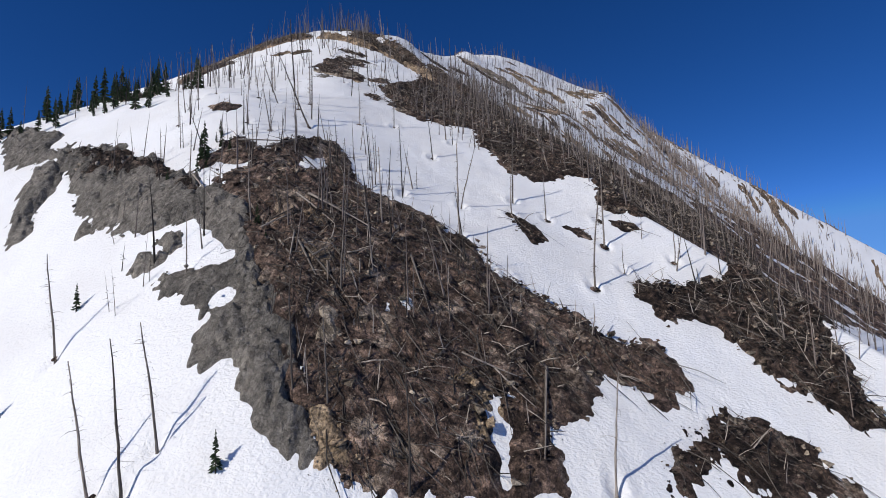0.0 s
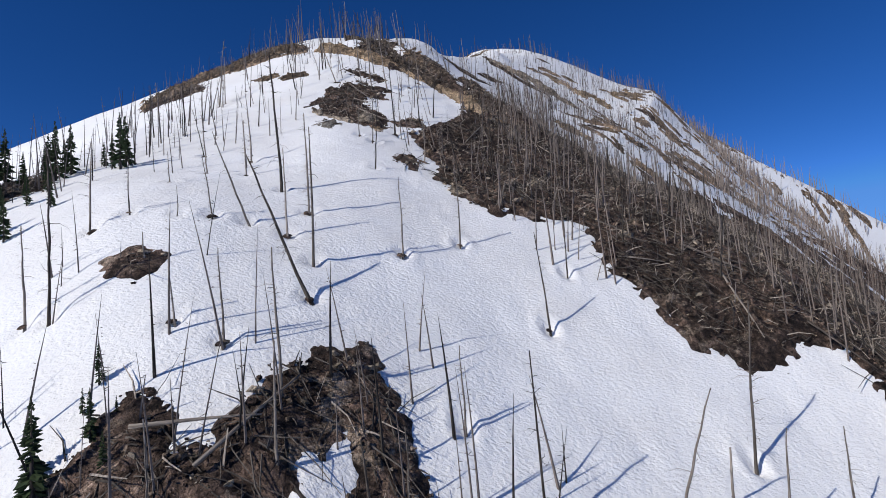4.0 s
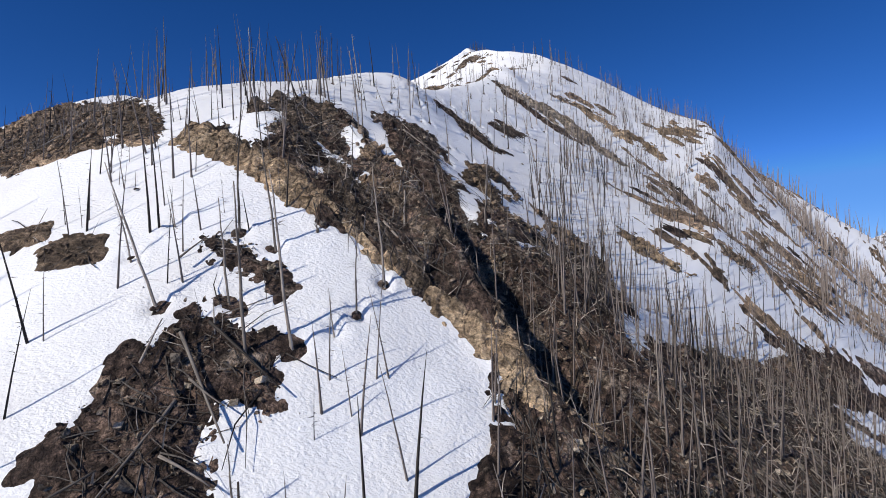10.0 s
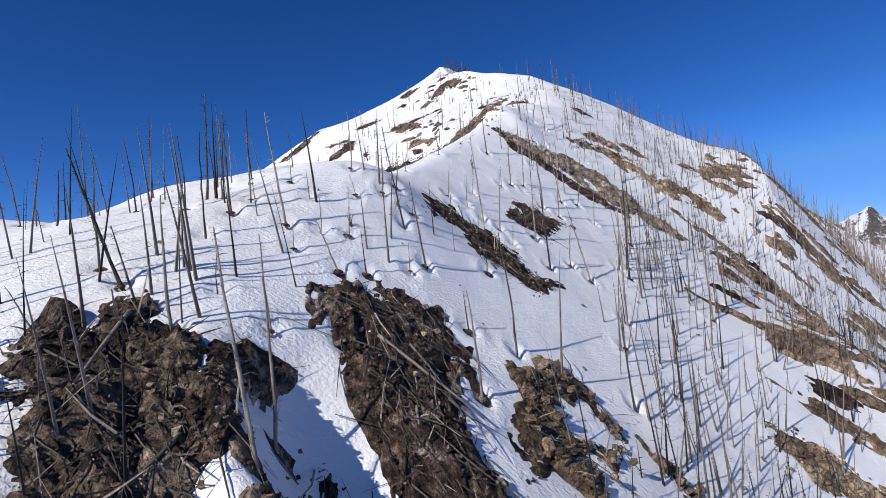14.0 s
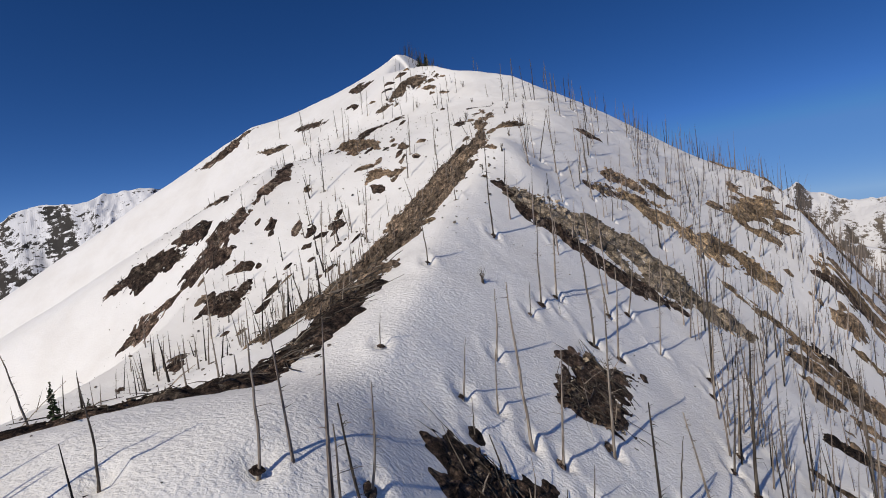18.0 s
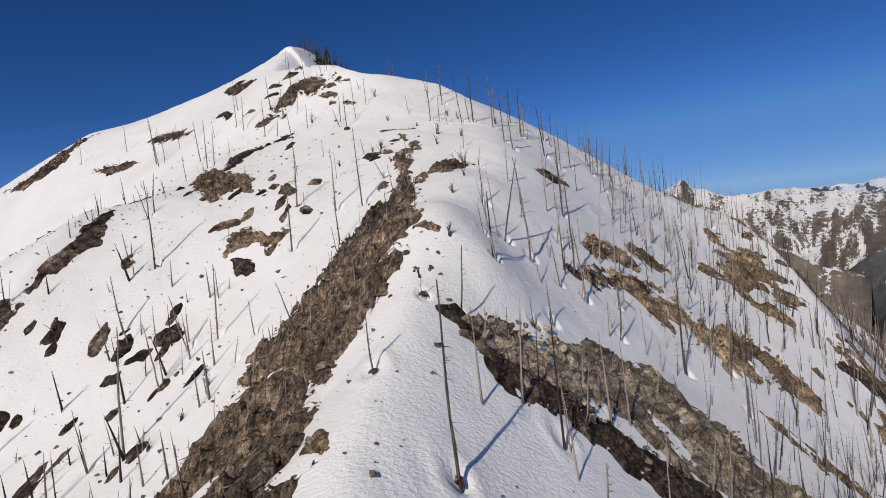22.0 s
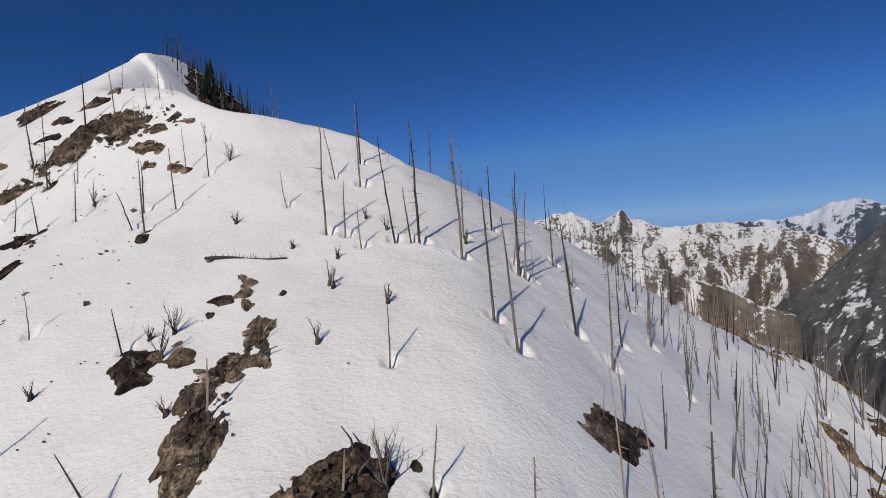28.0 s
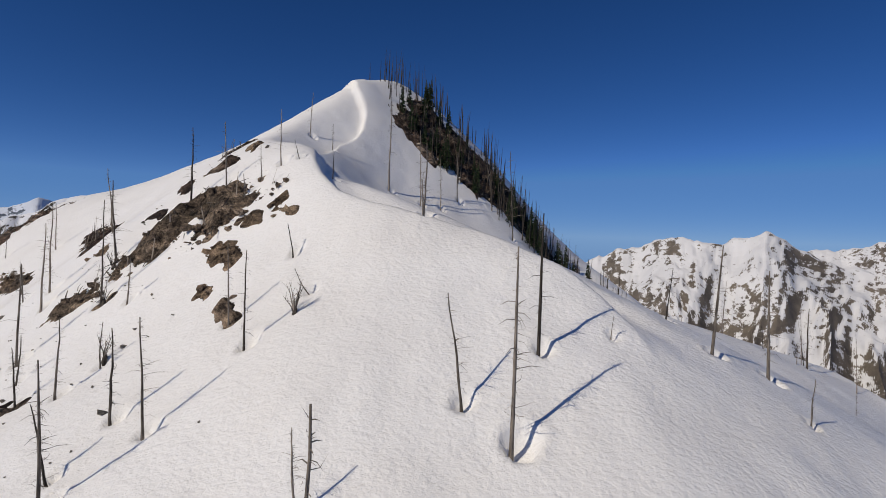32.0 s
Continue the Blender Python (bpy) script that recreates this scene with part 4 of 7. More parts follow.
def far_forest(name, spots, seed, material, stout=1.0):
    """Burnt forest too dense to count: one tapered three-sided trunk each, with a few stubs."""
    r = np.random.RandomState(seed)
    p = np.array(spots)
    n = len(p)
    base = np.stack([p[:, 0], p[:, 1], ground(p[:, 0], p[:, 1]) - 0.5], 1)
    lean, way = np.radians(p[:, 3]), np.radians(p[:, 4])
    axis = np.stack([np.sin(lean) * np.cos(way), np.sin(lean) * np.sin(way), np.cos(lean)], 1)
    rad = (0.022 + 0.0078 * p[:, 2]) * stout * r.uniform(0.6, 1.3, n)
    rings = []
    for t, w in ((0, 1.2), (0.35, 0.8), (0.7, 0.5), (1, 0.12)):
        bent = axis * (t * (p[:, 2] + 0.5))[:, None]
        bent[:, :2] += (0.035 * p[:, 2] * t * t)[:, None] * np.stack([np.cos(way), np.sin(way)], 1)
        for k in range(4):
            a = 2 * math.pi * k / 4
            rings.append(base + bent + (rad * w)[:, None] * np.array([math.cos(a), math.sin(a), 0]))
    verts = np.stack(rings, 1).reshape(-1, 3)
    f = [[(j * 4 + k, j * 4 + (k + 1) % 4, j * 4 + 4 + (k + 1) % 4, j * 4 + 4 + k) for k in range(4)] for j in range(3)]
    f = np.array(f).reshape(-1, 4)
    faces = (f[None] + 16 * np.arange(n)[:, None, None]).reshape(-1, 4)
    tv, tf, o = [], [], 0
    for q in range(9):
        t = r.uniform(0.3, 0.95, n)
        a = r.uniform(0, 6.28, n)
        ln = r.uniform(0.2, 0.8, n) * (1.2 - t)
        c = base + axis * (t * p[:, 2])[:, None]
        side = np.stack([np.cos(a), np.sin(a), r.uniform(-0.4, 0.5, n)], 1)
        tv.append(np.stack([c, c + np.array([0, 0, 0.05]), c + side * ln[:, None]], 1).reshape(-1, 3))
    tv = np.concatenate(tv)
    tf = np.arange(len(tv)).reshape(-1, 3) + len(verts)
    return mesh_of(name, np.concatenate([verts, tv]), faces.tolist() + tf.tolist(), material, False)


FAR = (band(60, -14, 8, 92, 140, 5, 9, 30) + flank(110, 126, 178, 4, 24, 6, 10, 27) + flank(420, 100, 240, 90, 110, 6, 10, 29) + flank(700, 150, 300, 10, 80, 4, 8, 25) + band(60, 4, 40, 352, 372, 2.5, 5, 26) + band(60, -26, 16, 152, 192, 5, 9, 1) + flank(120, 95, 225, -4, 20, 5, 10, 22) + flank(70, 226, 300, -12, 24, 4, 8, 4)
       + flank(620, 90, 300, 40, 120, 6, 10, 23) + flank(110, 86, 130, -16, 30, 5, 9, 24) + flank(520, 84, 165, 2, 75, 6, 10, 11) + flank(380, 160, 240, 2, 75, 5, 10, 12) + flank(330, 225, 310, 2, 75, 4, 8, 13)
       + flank(90, 300, 345, -4, 30, 4, 8, 15) + band(50, -60, -8, 140, 200, 5, 9, 17)
       + band(70, -34, -6, 84, 132, 5, 9, 18) + band(60, -8, 26, 50, 76, 5, 8, 19) + flank(90, 40, 90, 0, 50, 6, 10, 20)
       + flank(420, 190, 335, 30, 95, 5, 9, 21))
FAR += flank(12, 95, 225, -2, 14, 5, 10, 2) + band(80, -10, 12, 138, 172, 6, 10, 41) + band(60, -16, 22, 44, 66, 4, 8, 42)
FAR = [p for p in FAR if not (p[1] > 192 and p[0] < float(np.interp(p[1], (192, 210, 230, 262, 280, 300, 340), (14, 20, 30, 44, 54, 62, 60))))]
tagged(far_forest("burnt_forest", [p for k, p in enumerate(FAR) if k % 4], 31, ASH), "dense burnt forest of grey dead trunks on the flank", "dead forest", kind="stuff")
tagged(far_forest("burnt_forest", FAR[::4], 32, CHAR), "dense burnt forest of blackened trunks on the flank", "dead forest", kind="stuff")
tagged(far_forest("burnt_forest", among(110, 5, 10, [(-5.9, 118.3), (1.4, 118.7), (16.0, 123.9), (59.8, 172.1), (70.7, 190.7), (33.4, 173.7), (3.8, 137.9)], 50), 40, ASH, 1.25), "close-set pale dead trunks on the burnt scree", "dead forest", kind="stuff")
tagged(far_forest("burnt_forest", among(85, 4, 8, FLANK_RING, 48), 38, ASH, 1.3), "grey dead trunks standing among the rock bands", "dead forest", kind="stuff")
tagged(far_forest("burnt_forest", among(50, 3, 7, FLANK_RING, 49), 39, CHAR, 1.3), "blackened dead trunks standing among the rock bands", "dead forest", kind="stuff")
tagged(far_forest("burnt_forest", flank(1700, 205, 350, 66, 150, 6, 11, 43), 34, ASH, 2.2), "distant burnt forest of pale trunks on the snowy flank", "dead forest", kind="stuff")

SUMMIT = []
rs_ = random.Random(61)
for k in range(270):
    t = rs_.random()
    SUMMIT.append((16 + 40 * t + rs_.uniform(-2, 4), 371 - 9 * t + rs_.uniform(-9, 7), rs_.uniform(2.8, 6.8), abs(rs_.gauss(0, 3)), rs_.uniform(0, 360)))
tagged(far_forest("burnt_forest", SUMMIT, 37, CHAR, 1.3), "dense dark snags below the snowy summit", "dead forest", kind="stuff")
LEFT = band(70, -48, -14, 212, 262, 2.5, 6, 33) + band(90, -50, -6, 228, 300, 2.5, 5.0, 28) + band(200, -60, -8, 235, 330, 1.2, 4.5, 16)
LEFT = [p for p in LEFT if p[0] < float(np.interp(p[1], (200, 240, 262, 290, 330), (-16, -12, -10, -14, -24)))]
tagged(far_forest("burnt_forest", LEFT[::2], 35, CHAR, 1.9), "scattered blackened snags on the steep snowy flank", "dead forest", kind="stuff")
tagged(far_forest("burnt_forest", LEFT[1::2] + SHORT[:46], 36, WOOD, 1.7), "scattered grey snags on the steep snowy flank", "dead forest", kind="stuff")


# ---- dead shrubs: a stump that forks at the snow into curved bare stems ----
def shrub(x, y, reach, stems, seed):
    r = random.Random(seed)
    root = new("dead_shrub")
    root.matrix_basis = Matrix.Translation((x, y, ground_at(x, y) - 0.15))
    v, f = tube([(Vector((0, 0, -0.3)), 0.22), (Vector((0.02, 0, 0.1)), 0.16), (Vector((0.05, 0.03, 0.45)), 0.1)], 8)
    mesh_of("stump", v, f, CHAR).parent = root
    for k in range(stems):
        a, up, bow = r.uniform(0, 6.28), r.uniform(0.5, 1.15), r.uniform(-0.8, 0.8)
        rings = []
        for q in range(7):
            t = q / 6
            d = reach * (0.12 + 0.4 * (1 - up / 1.6)) * t ** 1.3
            rings.append((Vector((d * math.cos(a + bow * t) + r.uniform(-0.03, 0.03), d * math.sin(a + bow * t) + r.uniform(-0.03, 0.03), 0.15 + up * reach * t)), 0.05 * (1 - 0.85 * t)))
        v, f = tube(rings, 5)
        v = list(v)
        for q in (2, 3, 4, 5):                       # side twigs
            c, o = rings[q][0], len(v)
            tip = c + Vector((r.uniform(-0.4, 0.4), r.uniform(-0.4, 0.4), r.uniform(0.1, 0.6))) * 0.6 * reach
            v += [tuple(c + Vector((0.02, 0, 0))), tuple(c + Vector((-0.01, 0.02, 0))), tuple(c + Vector((-0.01, -0.02, 0))), tuple(tip)]
            f += [(o, o + 1, o + 3), (o + 1, o + 2, o + 3), (o + 2, o, o + 3)]
        mesh_of("stem", v, f, WOOD if k % 3 else CHAR, False).parent = root
    return tagged(root, "dead shrub of curved bare stems on a charred stump", "shrub", "dead shrubs")


SHRUBS = [(26, 280.9, 1.5), (24.1, 266.2, 2.6), (21.6, 293.3, 1.2), (22.4, 304.2, 1.6), (27.5, 284.2, 0.8), (24.9, 287.1, 0.7), (16.1, 278.9, 1.8), (16.8, 281, 1.7), (10.1, 307, 1.5), (5.6, 313.4, 1.6), (3.6, 317.4, 1.5), (24.4, 267.2, 1.6), (23.7, 274.9, 1.3), (26.1, 280.4, 1.0), (28.6, 277.2, 1.1), (-22.6, 118.5, 1.5), (-19.2, 139.9, 1.4), (-15.1, 182.3, 1.3), (-10.8, 188.2, 1.2), (1.2, 216.6, 1.3), (21.3, 260, 1.2), (15.5, 281.4, 0.9), (31.5, 289.5, 0.9)]
rk = random.Random(71)
for k in range(16):
    y = rk.uniform(236, 288)
    SHRUBS.append((float(along(np.array([y]))[0, 0]) + rk.uniform(-34, 6), y, rk.uniform(0.8, 1.4)))
for k, (x, y, reach) in enumerate(SHRUBS):
    shrub(x, y, reach, 5 + k % 4, 900 + k)


# ---- living firs ----
def fir(seed):
    r = random.Random(seed)
    root = new("fir_tree")
    v, f = tube([(Vector((0, 0, -0.5)), 0.14), (Vector((0, 0, 3)), 0.08), (Vector((0, 0, 6)), 0.02)], 6)
    mesh_of("trunk", v, f, CHAR).parent = root
    verts, faces = [], []
    for k in range(150):
        t = r.random() ** 0.8
        z, reach = 0.5 + 5.6 * t, (1.15 * (1 - t) + 0.1) * r.uniform(0.5, 1.1)
        a = r.uniform(0, 6.28)
        d, s = Vector((math.cos(a), math.sin(a), 0)), Vector((-math.sin(a), math.cos(a), 0))
        o = len(verts)
        drop = r.uniform(0.15, 0.5) * reach
        for c in (Vector((0, 0, z)), d * reach * 0.55 + s * reach * 0.24 + Vector((0, 0, z - drop * 0.4)), d * reach + Vector((0, 0, z - drop)),
                  d * reach * 0.55 - s * reach * 0.24 + Vector((0, 0, z - drop * 0.4)), d * reach * 0.5 + Vector((0, 0, z - drop * 0.9 - 0.12))):
            verts.append(tuple(c))
        faces += [(o, o + 1, o + 2), (o, o + 2, o + 3), (o, o + 1, o + 4), (o + 1, o + 2, o + 4), (o + 2, o + 3, o + 4), (o, o + 4, o + 3)]
    mesh_of("crown", verts, faces, NEEDLES, False).parent = root
    return tagged(root, "dark green living fir standing in the snow", "fir tree", "living firs")


FIRS = [fir(500 + k) for k in range(4)]


def plant(x, y, tall):
    ob = copy_thing(random.choice(FIRS), Matrix.Identity(4))
    ob.matrix_basis = Matrix.Translation((x, y, ground_at(x, y))) @ Matrix.Rotation(random.uniform(0, 6.28), 4, "Z") @ Matrix.Scale(tall / 6.1, 4)


FIR_PLACES = [(-29, 60.5, 5.29), (-29.1, 65.2, 2.3), (-29.1, 63.9, 1.38), (-27.1, 63.5, 1.15), (-29.3, 59.3, 2.07), (-28.4, 59.6, 1.725), (-19, 49.9, 2.185), (-17.4, 47.6, 1.495), (-34.6, 47.6, 2.6), (-36.5, 41.5, 2.4), (-15.8, 33.6, 2.6), (-29.9, 61.6, 3.2), (-27.9, 62.7, 2.6), (-26.3, 61.2, 2.2), (-32, 57.9, 2.6), (-29.5, 203.5, 5.0), (-28.2, 205, 3.6), (-32.5, 204.5, 3.0), (-34.5, 203, 2.6)]
for x, y, tall in FIR_PLACES:
    plant(x, y, tall)
rr = random.Random(8)
for k in range(60):
    plant(rr.uniform(-74, -46), rr.uniform(80, 101), rr.choice((2.2, 3, 3.5, 4.5, 6)) * rr.uniform(0.8, 1.2))
for k in range(60):
    t = rr.random()
    plant(20 + 30 * t + rr.uniform(-2, 3), 366 - 6 * t + rr.uniform(-5, 5), rr.uniform(2.6, 5.8))
for s in FIRS:
    for o in list(s.children) + [s]:
        bpy.data.objects.remove(o)

# ---- bare rock and scree that has melted out of the snow ----
BARE = []


def stone_mesh(seed, material):
    """An angular stone about a metre across."""
    r = random.Random(seed)
    bm = bmesh.new()
    bmesh.ops.create_icosphere(bm, subdivisions=1, radius=0.5)
    ax = [r.uniform(0.6, 1.2), r.uniform(0.5, 1.0), r.uniform(0.35, 0.8)]
    for v in bm.verts:
        v.co = Vector((v.co.x * ax[0], v.co.y * ax[1], v.co.z * ax[2])) * r.uniform(0.75, 1.25)
    me = bpy.data.meshes.new("stone")
    bm.to_mesh(me)
    bm.free()
    me.materials.append(material)
    return me


STONE_MESHES = {m.name: [stone_mesh(70 + k, m) for k in range(7)] for m in (DUFF, GREY, TAN, BROWN, SHALE, SLAB)}


def rock_height(x, y, s, rise, rugged, seed, turn):
    """How far the rock stands over the snow's surface, s metres inside its edge."""
    wx, wy = x + 0.7 * grain(x / 1.9, y / 1.9, 31), y + 0.7 * grain(x / 1.9, y / 1.9, 32)
    wx, wy = wx * math.cos(turn) + wy * math.sin(turn), wy * math.cos(turn) - wx * math.sin(turn)
    block = lattice(np.floor(wx / 3.6), np.floor(wy / 1.1), seed) + 0.8 * lattice(np.floor(wx / 1.7 + 0.3), np.floor(wy / 0.5), seed + 1)
    block = block + 0.5 * lattice(np.floor(wx / 0.7), np.floor(wy / 0.36), seed + 2) - 1.15
    u, v = 0.8 * x - 0.6 * y, 0.6 * x + 0.8 * y
    cleft = np.clip(1 - np.abs(rough(u / 1.8, v, 4.0, 3, seed + 9)) / 0.28, 0, 1)
    body = np.clip(s / 1.4, -1.0, 1.0)
    inner = np.clip((s - 0.2) / 1.6, 0, 1)
    return (rise * 0.45 * body - 0.08 + inner * rugged * (0.55 - 1.25 * cleft)
            + np.clip(s + 0.3, 0, 1) * rugged * (0.55 * block + 0.5 * rough(x, y, 3.2, 3, seed + 4)))


POCKETS = []


def speckle(x, y, s, area, seed, bare_share):
    """Frays the edge and leaves small snow pockets inside a large patch."""
    s = s + min(0.5, 0.1 * math.sqrt(area)) * grain(x / 0.55, y / 0.55, seed + 3)
    for ring in POCKETS:
        if x.size and min(p[0] for p in ring) < x.max() and max(p[0] for p in ring) > x.min() and min(p[1] for p in ring) < y.max() and max(p[1] for p in ring) > y.min():
            s = np.minimum(s, -inside(x, y, ring) + 0.4 * grain(x, y, seed + 5))
    if area < 40:
        return s
    return np.minimum(s, (bare_share - rough(x, y, 5.0, 3, seed + 6)) * 3.0)


def outcrop(name, label, material, rise, rugged, ring, mottle=None):
    rugged = rugged * (0.65 if material is DUFF else 1.0)
    xs_, ys_ = [p[0] for p in ring], [p[1] for p in ring]
    area = 0.5 * abs(sum(a[0] * b[1] - a[1] * b[0] for a, b in zip(ring, ring[1:] + ring[:1])))
    mean_x = sum(xs_) / len(xs_)
    step = 0.17 if area < 60 else 0.2 if area < 400 else 0.28 if area < 1500 else 0.38 if mean_x < 62 else 0.7
    xs, ys = np.arange(min(xs_) - 2, max(xs_) + 2, step), np.arange(min(ys_) - 2, max(ys_) + 2, step)
    gx, gy = np.meshgrid(xs, ys)
    gx = gx + 0.3 * step * grain(gx * 3.1, gy * 3.1, 41)
    gy = gy + 0.3 * step * grain(gx * 3.3, gy * 3.3, 42)
    seed = len(BARE) * 7 + 100
    edge = min(1.0, 0.12 * math.sqrt(area)) * (0.4 if name == "rock_ledge" else 1.0)
    s = inside(gx, gy, ring) + edge * (0.9 * grain(gx / 3.3, gy / 3.3, seed) + 0.6 * grain(gx / 1.2, gy / 1.2, seed + 1)) + (0.25 if area > 12 else 0.1)
    share = 0.75 if material is SLAB else 0.4 if name == "rock_band" else 1.6 if material is DUFF else 0.8
    s = s + {"rock_outcrop": 0.35 if area > 30 else 0.1, "rock_band": -0.1 if material is SLAB else -0.5}.get(name, 0)
    if material is not SNOW:
        s = speckle(gx, gy, s, area, seed, share)
    if mottle:
        u, v = gx * math.cos(mottle[1]) + gy * math.sin(mottle[1]), gy * math.cos(mottle[1]) - gx * math.sin(mottle[1])
        s = np.minimum(s, (rough(u / 2.0, v, 5.0, 5, seed + 8, 0.65) - mottle[0]) * 4)
    dx, dy = np.array(xs_) - mean_x, np.array(ys_) - sum(ys_) / len(ys_)
    turn = 0.5 * math.atan2(2 * float((dx * dy).sum()), float((dx * dx - dy * dy).sum()))      # beds run along the patch
    up = rock_height(gx, gy, s, rise, rugged, seed, turn)
    if area < 15:
        up = up + 0.16 * np.clip(s / 0.3, 0, 1)       # a small rock stands clear of the snow
    z = ground(gx.ravel(), gy.ravel()).reshape(gx.shape) + up
    n = np.arange(gx.size).reshape(gx.shape)
    quads = np.stack([n[:-1, :-1], n[:-1, 1:], n[1:, 1:], n[1:, :-1]], -1).reshape(-1, 4)
    quads = quads[(s.ravel()[quads] > -1.1).any(1)]
    used, quads = np.unique(quads, return_inverse=True)
    verts = np.stack([gx.ravel(), gy.ravel(), z.ravel()], 1)[used]
    ob = mesh_of(name, verts, quads.reshape(-1, 4), material, False)
    along_, across = gx * math.cos(turn) + gy * math.sin(turn), gy * math.cos(turn) - gx * math.sin(turn)
    bed = np.stack([along_.ravel() + seed, across.ravel(), z.ravel()], 1)[used].astype(np.float32)
    ob.data.attributes.new("strike", "FLOAT_VECTOR", "POINT").data.foreach_set("vector", bed.ravel())
    tagged(ob, label, {DUFF: "scree"}.get(material, "rock"), "bare rock and scree patches", "stuff" if mottle else "")
    BARE.append((ob, ring, rise, rugged, seed, edge, area, material, share, turn))
    count = int(min(30 if material in (BROWN, TAN, SHALE, SLAB) else 22, area * 0.4 + 2)) if mean_x < 62 else 1
    r = random.Random(seed)
    for k in range(count):
        for tries in range(12):
            x, y = r.uniform(min(xs_), max(xs_)), r.uniform(min(ys_), max(ys_))
            d = float(inside(np.array([x]), np.array([y]), ring)[0])
            if d > -0.3:
                break
        else:
            continue
        size = r.choice((0.4, 0.5, 0.6, 0.8, 1.0, 1.3)) * (0.5 + 0.5 * rugged) * (0.45 if material is DUFF else 1.0)
        up = float(rock_height(np.array([x]), np.array([y]), np.array([d + 0.25]), rise, rugged, seed, turn)[0])
        st = new("stone", r.choice(STONE_MESHES[material.name]))
        st.parent = ob
        st.matrix_basis = Matrix.Translation((x, y, ground_at(x, y) + max(up, 0) + 0.05 * size)) @ Euler((r.uniform(-0.5, 0.5), r.uniform(-0.5, 0.5), r.uniform(0, 6.28))).to_matrix().to_4x4() @ Matrix.Scale(size, 4)
    return ob


outcrop("boulder", "dark grey rock standing out of the snow apron", GREY, 1.6, 0.6, [(-29.8, 51.4), (-28.7, 51.7), (-27.4, 51.8), (-26.2, 49.8), (-27.2, 49.4)])
outcrop("boulder", "dark grey rock standing out of the snow apron", GREY, 1.6, 0.6, [(-30.8, 49.1), (-30.7, 50.3), (-28.1, 49.8), (-27.3, 48.9), (-29.4, 48.4)])
POCKETS.append([(8.3, 129.7), (9.4, 129.8), (11.3, 129.8), (9.9, 128.7), (8.5, 128.8)])
POCKETS.append([(52.3, 174), (56.3, 175.1), (61.6, 175.5), (67.4, 177.2), (64.2, 174.5), (57.3, 172.1), (50.5, 170.1)])
POCKETS.append([(66.5, 186.6), (73.1, 189.7), (69.9, 186.9), (66.5, 185.6)])
POCKETS.append([(12.9, 176.3), (18.9, 179.4), (28.3, 179.1), (36.3, 181.7), (40.4, 178.7), (48.8, 180.5), (30, 167.5), (26.5, 171), (20.4, 168.9), (17.6, 173.6)])
POCKETS.append([(27.4, 134.8), (33.9, 140.7), (35.9, 140.7), (29.5, 135.4)])
POCKETS.append([(64.3, 193), (86.8, 210.7), (99, 207), (92.5, 199.9), (79.8, 195.5), (68.1, 191.5)])
POCKETS.append([(0.9, 168.9), (5.5, 175.3), (7.4, 172.5), (6.9, 169.2), (3.0, 165.9), (0.4, 164.4)])
POCKETS.append([(-6.2, 161.2), (-4.4, 162.5), (-3.3, 159.7), (-4.0, 156.0), (-5.0, 155.6), (-5.7, 158.1)])
POCKETS.append([(4.9, 166.5), (8.0, 169.5), (8.8, 167.6), (6.9, 164.6), (4.7, 164.3)])
POCKETS.append([(-7.3, 171.4), (-5.9, 171.1), (-5.1, 167.5), (-5.6, 164.5), (-6.7, 165.4), (-7.7, 167.8)])
POCKETS.append([(15.7, 177.6), (18.4, 177.4), (20.6, 175.0), (17.6, 173.0), (15.0, 174.5)])
POCKETS.append([(-1.0, 174.0), (2.1, 176.0), (2.7, 173.1), (-0.0, 172.0)])
POCKETS.append([(-40.6, 57.7), (-35.8, 54.6), (-32.1, 53.2), (-30.1, 52.1), (-27.9, 52.4), (-26.6, 52.7), (-24.3, 50.9), (-22.7, 49.6), (-21.6, 48.2), (-19.9, 47.2), (-19.8, 46.6), (-21.6, 46.7), (-22.8, 46.3), (-32.6, 49)])
POCKETS.append([(-29.1, 59.2), (-27.5, 59.7), (-25, 59.8), (-23.3, 59.4), (-23.3, 58.6), (-24.7, 58.5), (-27, 58.8)])
POCKETS.append([(-17.9, 62.5), (-15.9, 64.7), (-15.3, 63.1), (-16.9, 61.3)])
POCKETS.append([(28.6, 134.8), (35, 138.7), (35.9, 135.3), (30.8, 129.5), (27.2, 129.9)])
POCKETS.append([(52.7, 176.5), (63.9, 181.4), (67, 180.3), (59, 176.8)])
POCKETS.append([(1.6, 40.6), (2.6, 40.7), (2.9, 38.1), (2.2, 35.9), (1.7, 38)])
POCKETS.append([(-32.4, 154.8), (-30.1, 151.6), (-28.5, 150.7), (-27, 150.7), (-26.7, 151.5), (-27.6, 152.4), (-26.7, 153.9), (-26.3, 156.5), (-27.4, 158.5), (-28.8, 156.1), (-31.5, 156.1)])
POCKETS.append([(-22, 154.3), (-20.9, 153.6), (-20.2, 152.6), (-18.9, 151.7), (-18.2, 151.1), (-18.2, 150.4), (-19.1, 150.6), (-19.2, 151.4), (-20.4, 152), (-21.2, 152.6), (-21.9, 153.6)])
POCKETS.append([(-19.5, 156.6), (-17.8, 157.5), (-17.3, 159.2), (-16.9, 154.5), (-17, 153), (-17.6, 152.8), (-18.5, 153.6), (-18.4, 154.4), (-19, 155.3)])
POCKETS.append([(-21.3, 148.2), (-20.7, 148.8), (-20, 148.9), (-20.7, 148.2)])
POCKETS.append([(-6.2, 160.9), (-4.8, 161.1), (-3.8, 159.5), (-4.7, 158.4)])
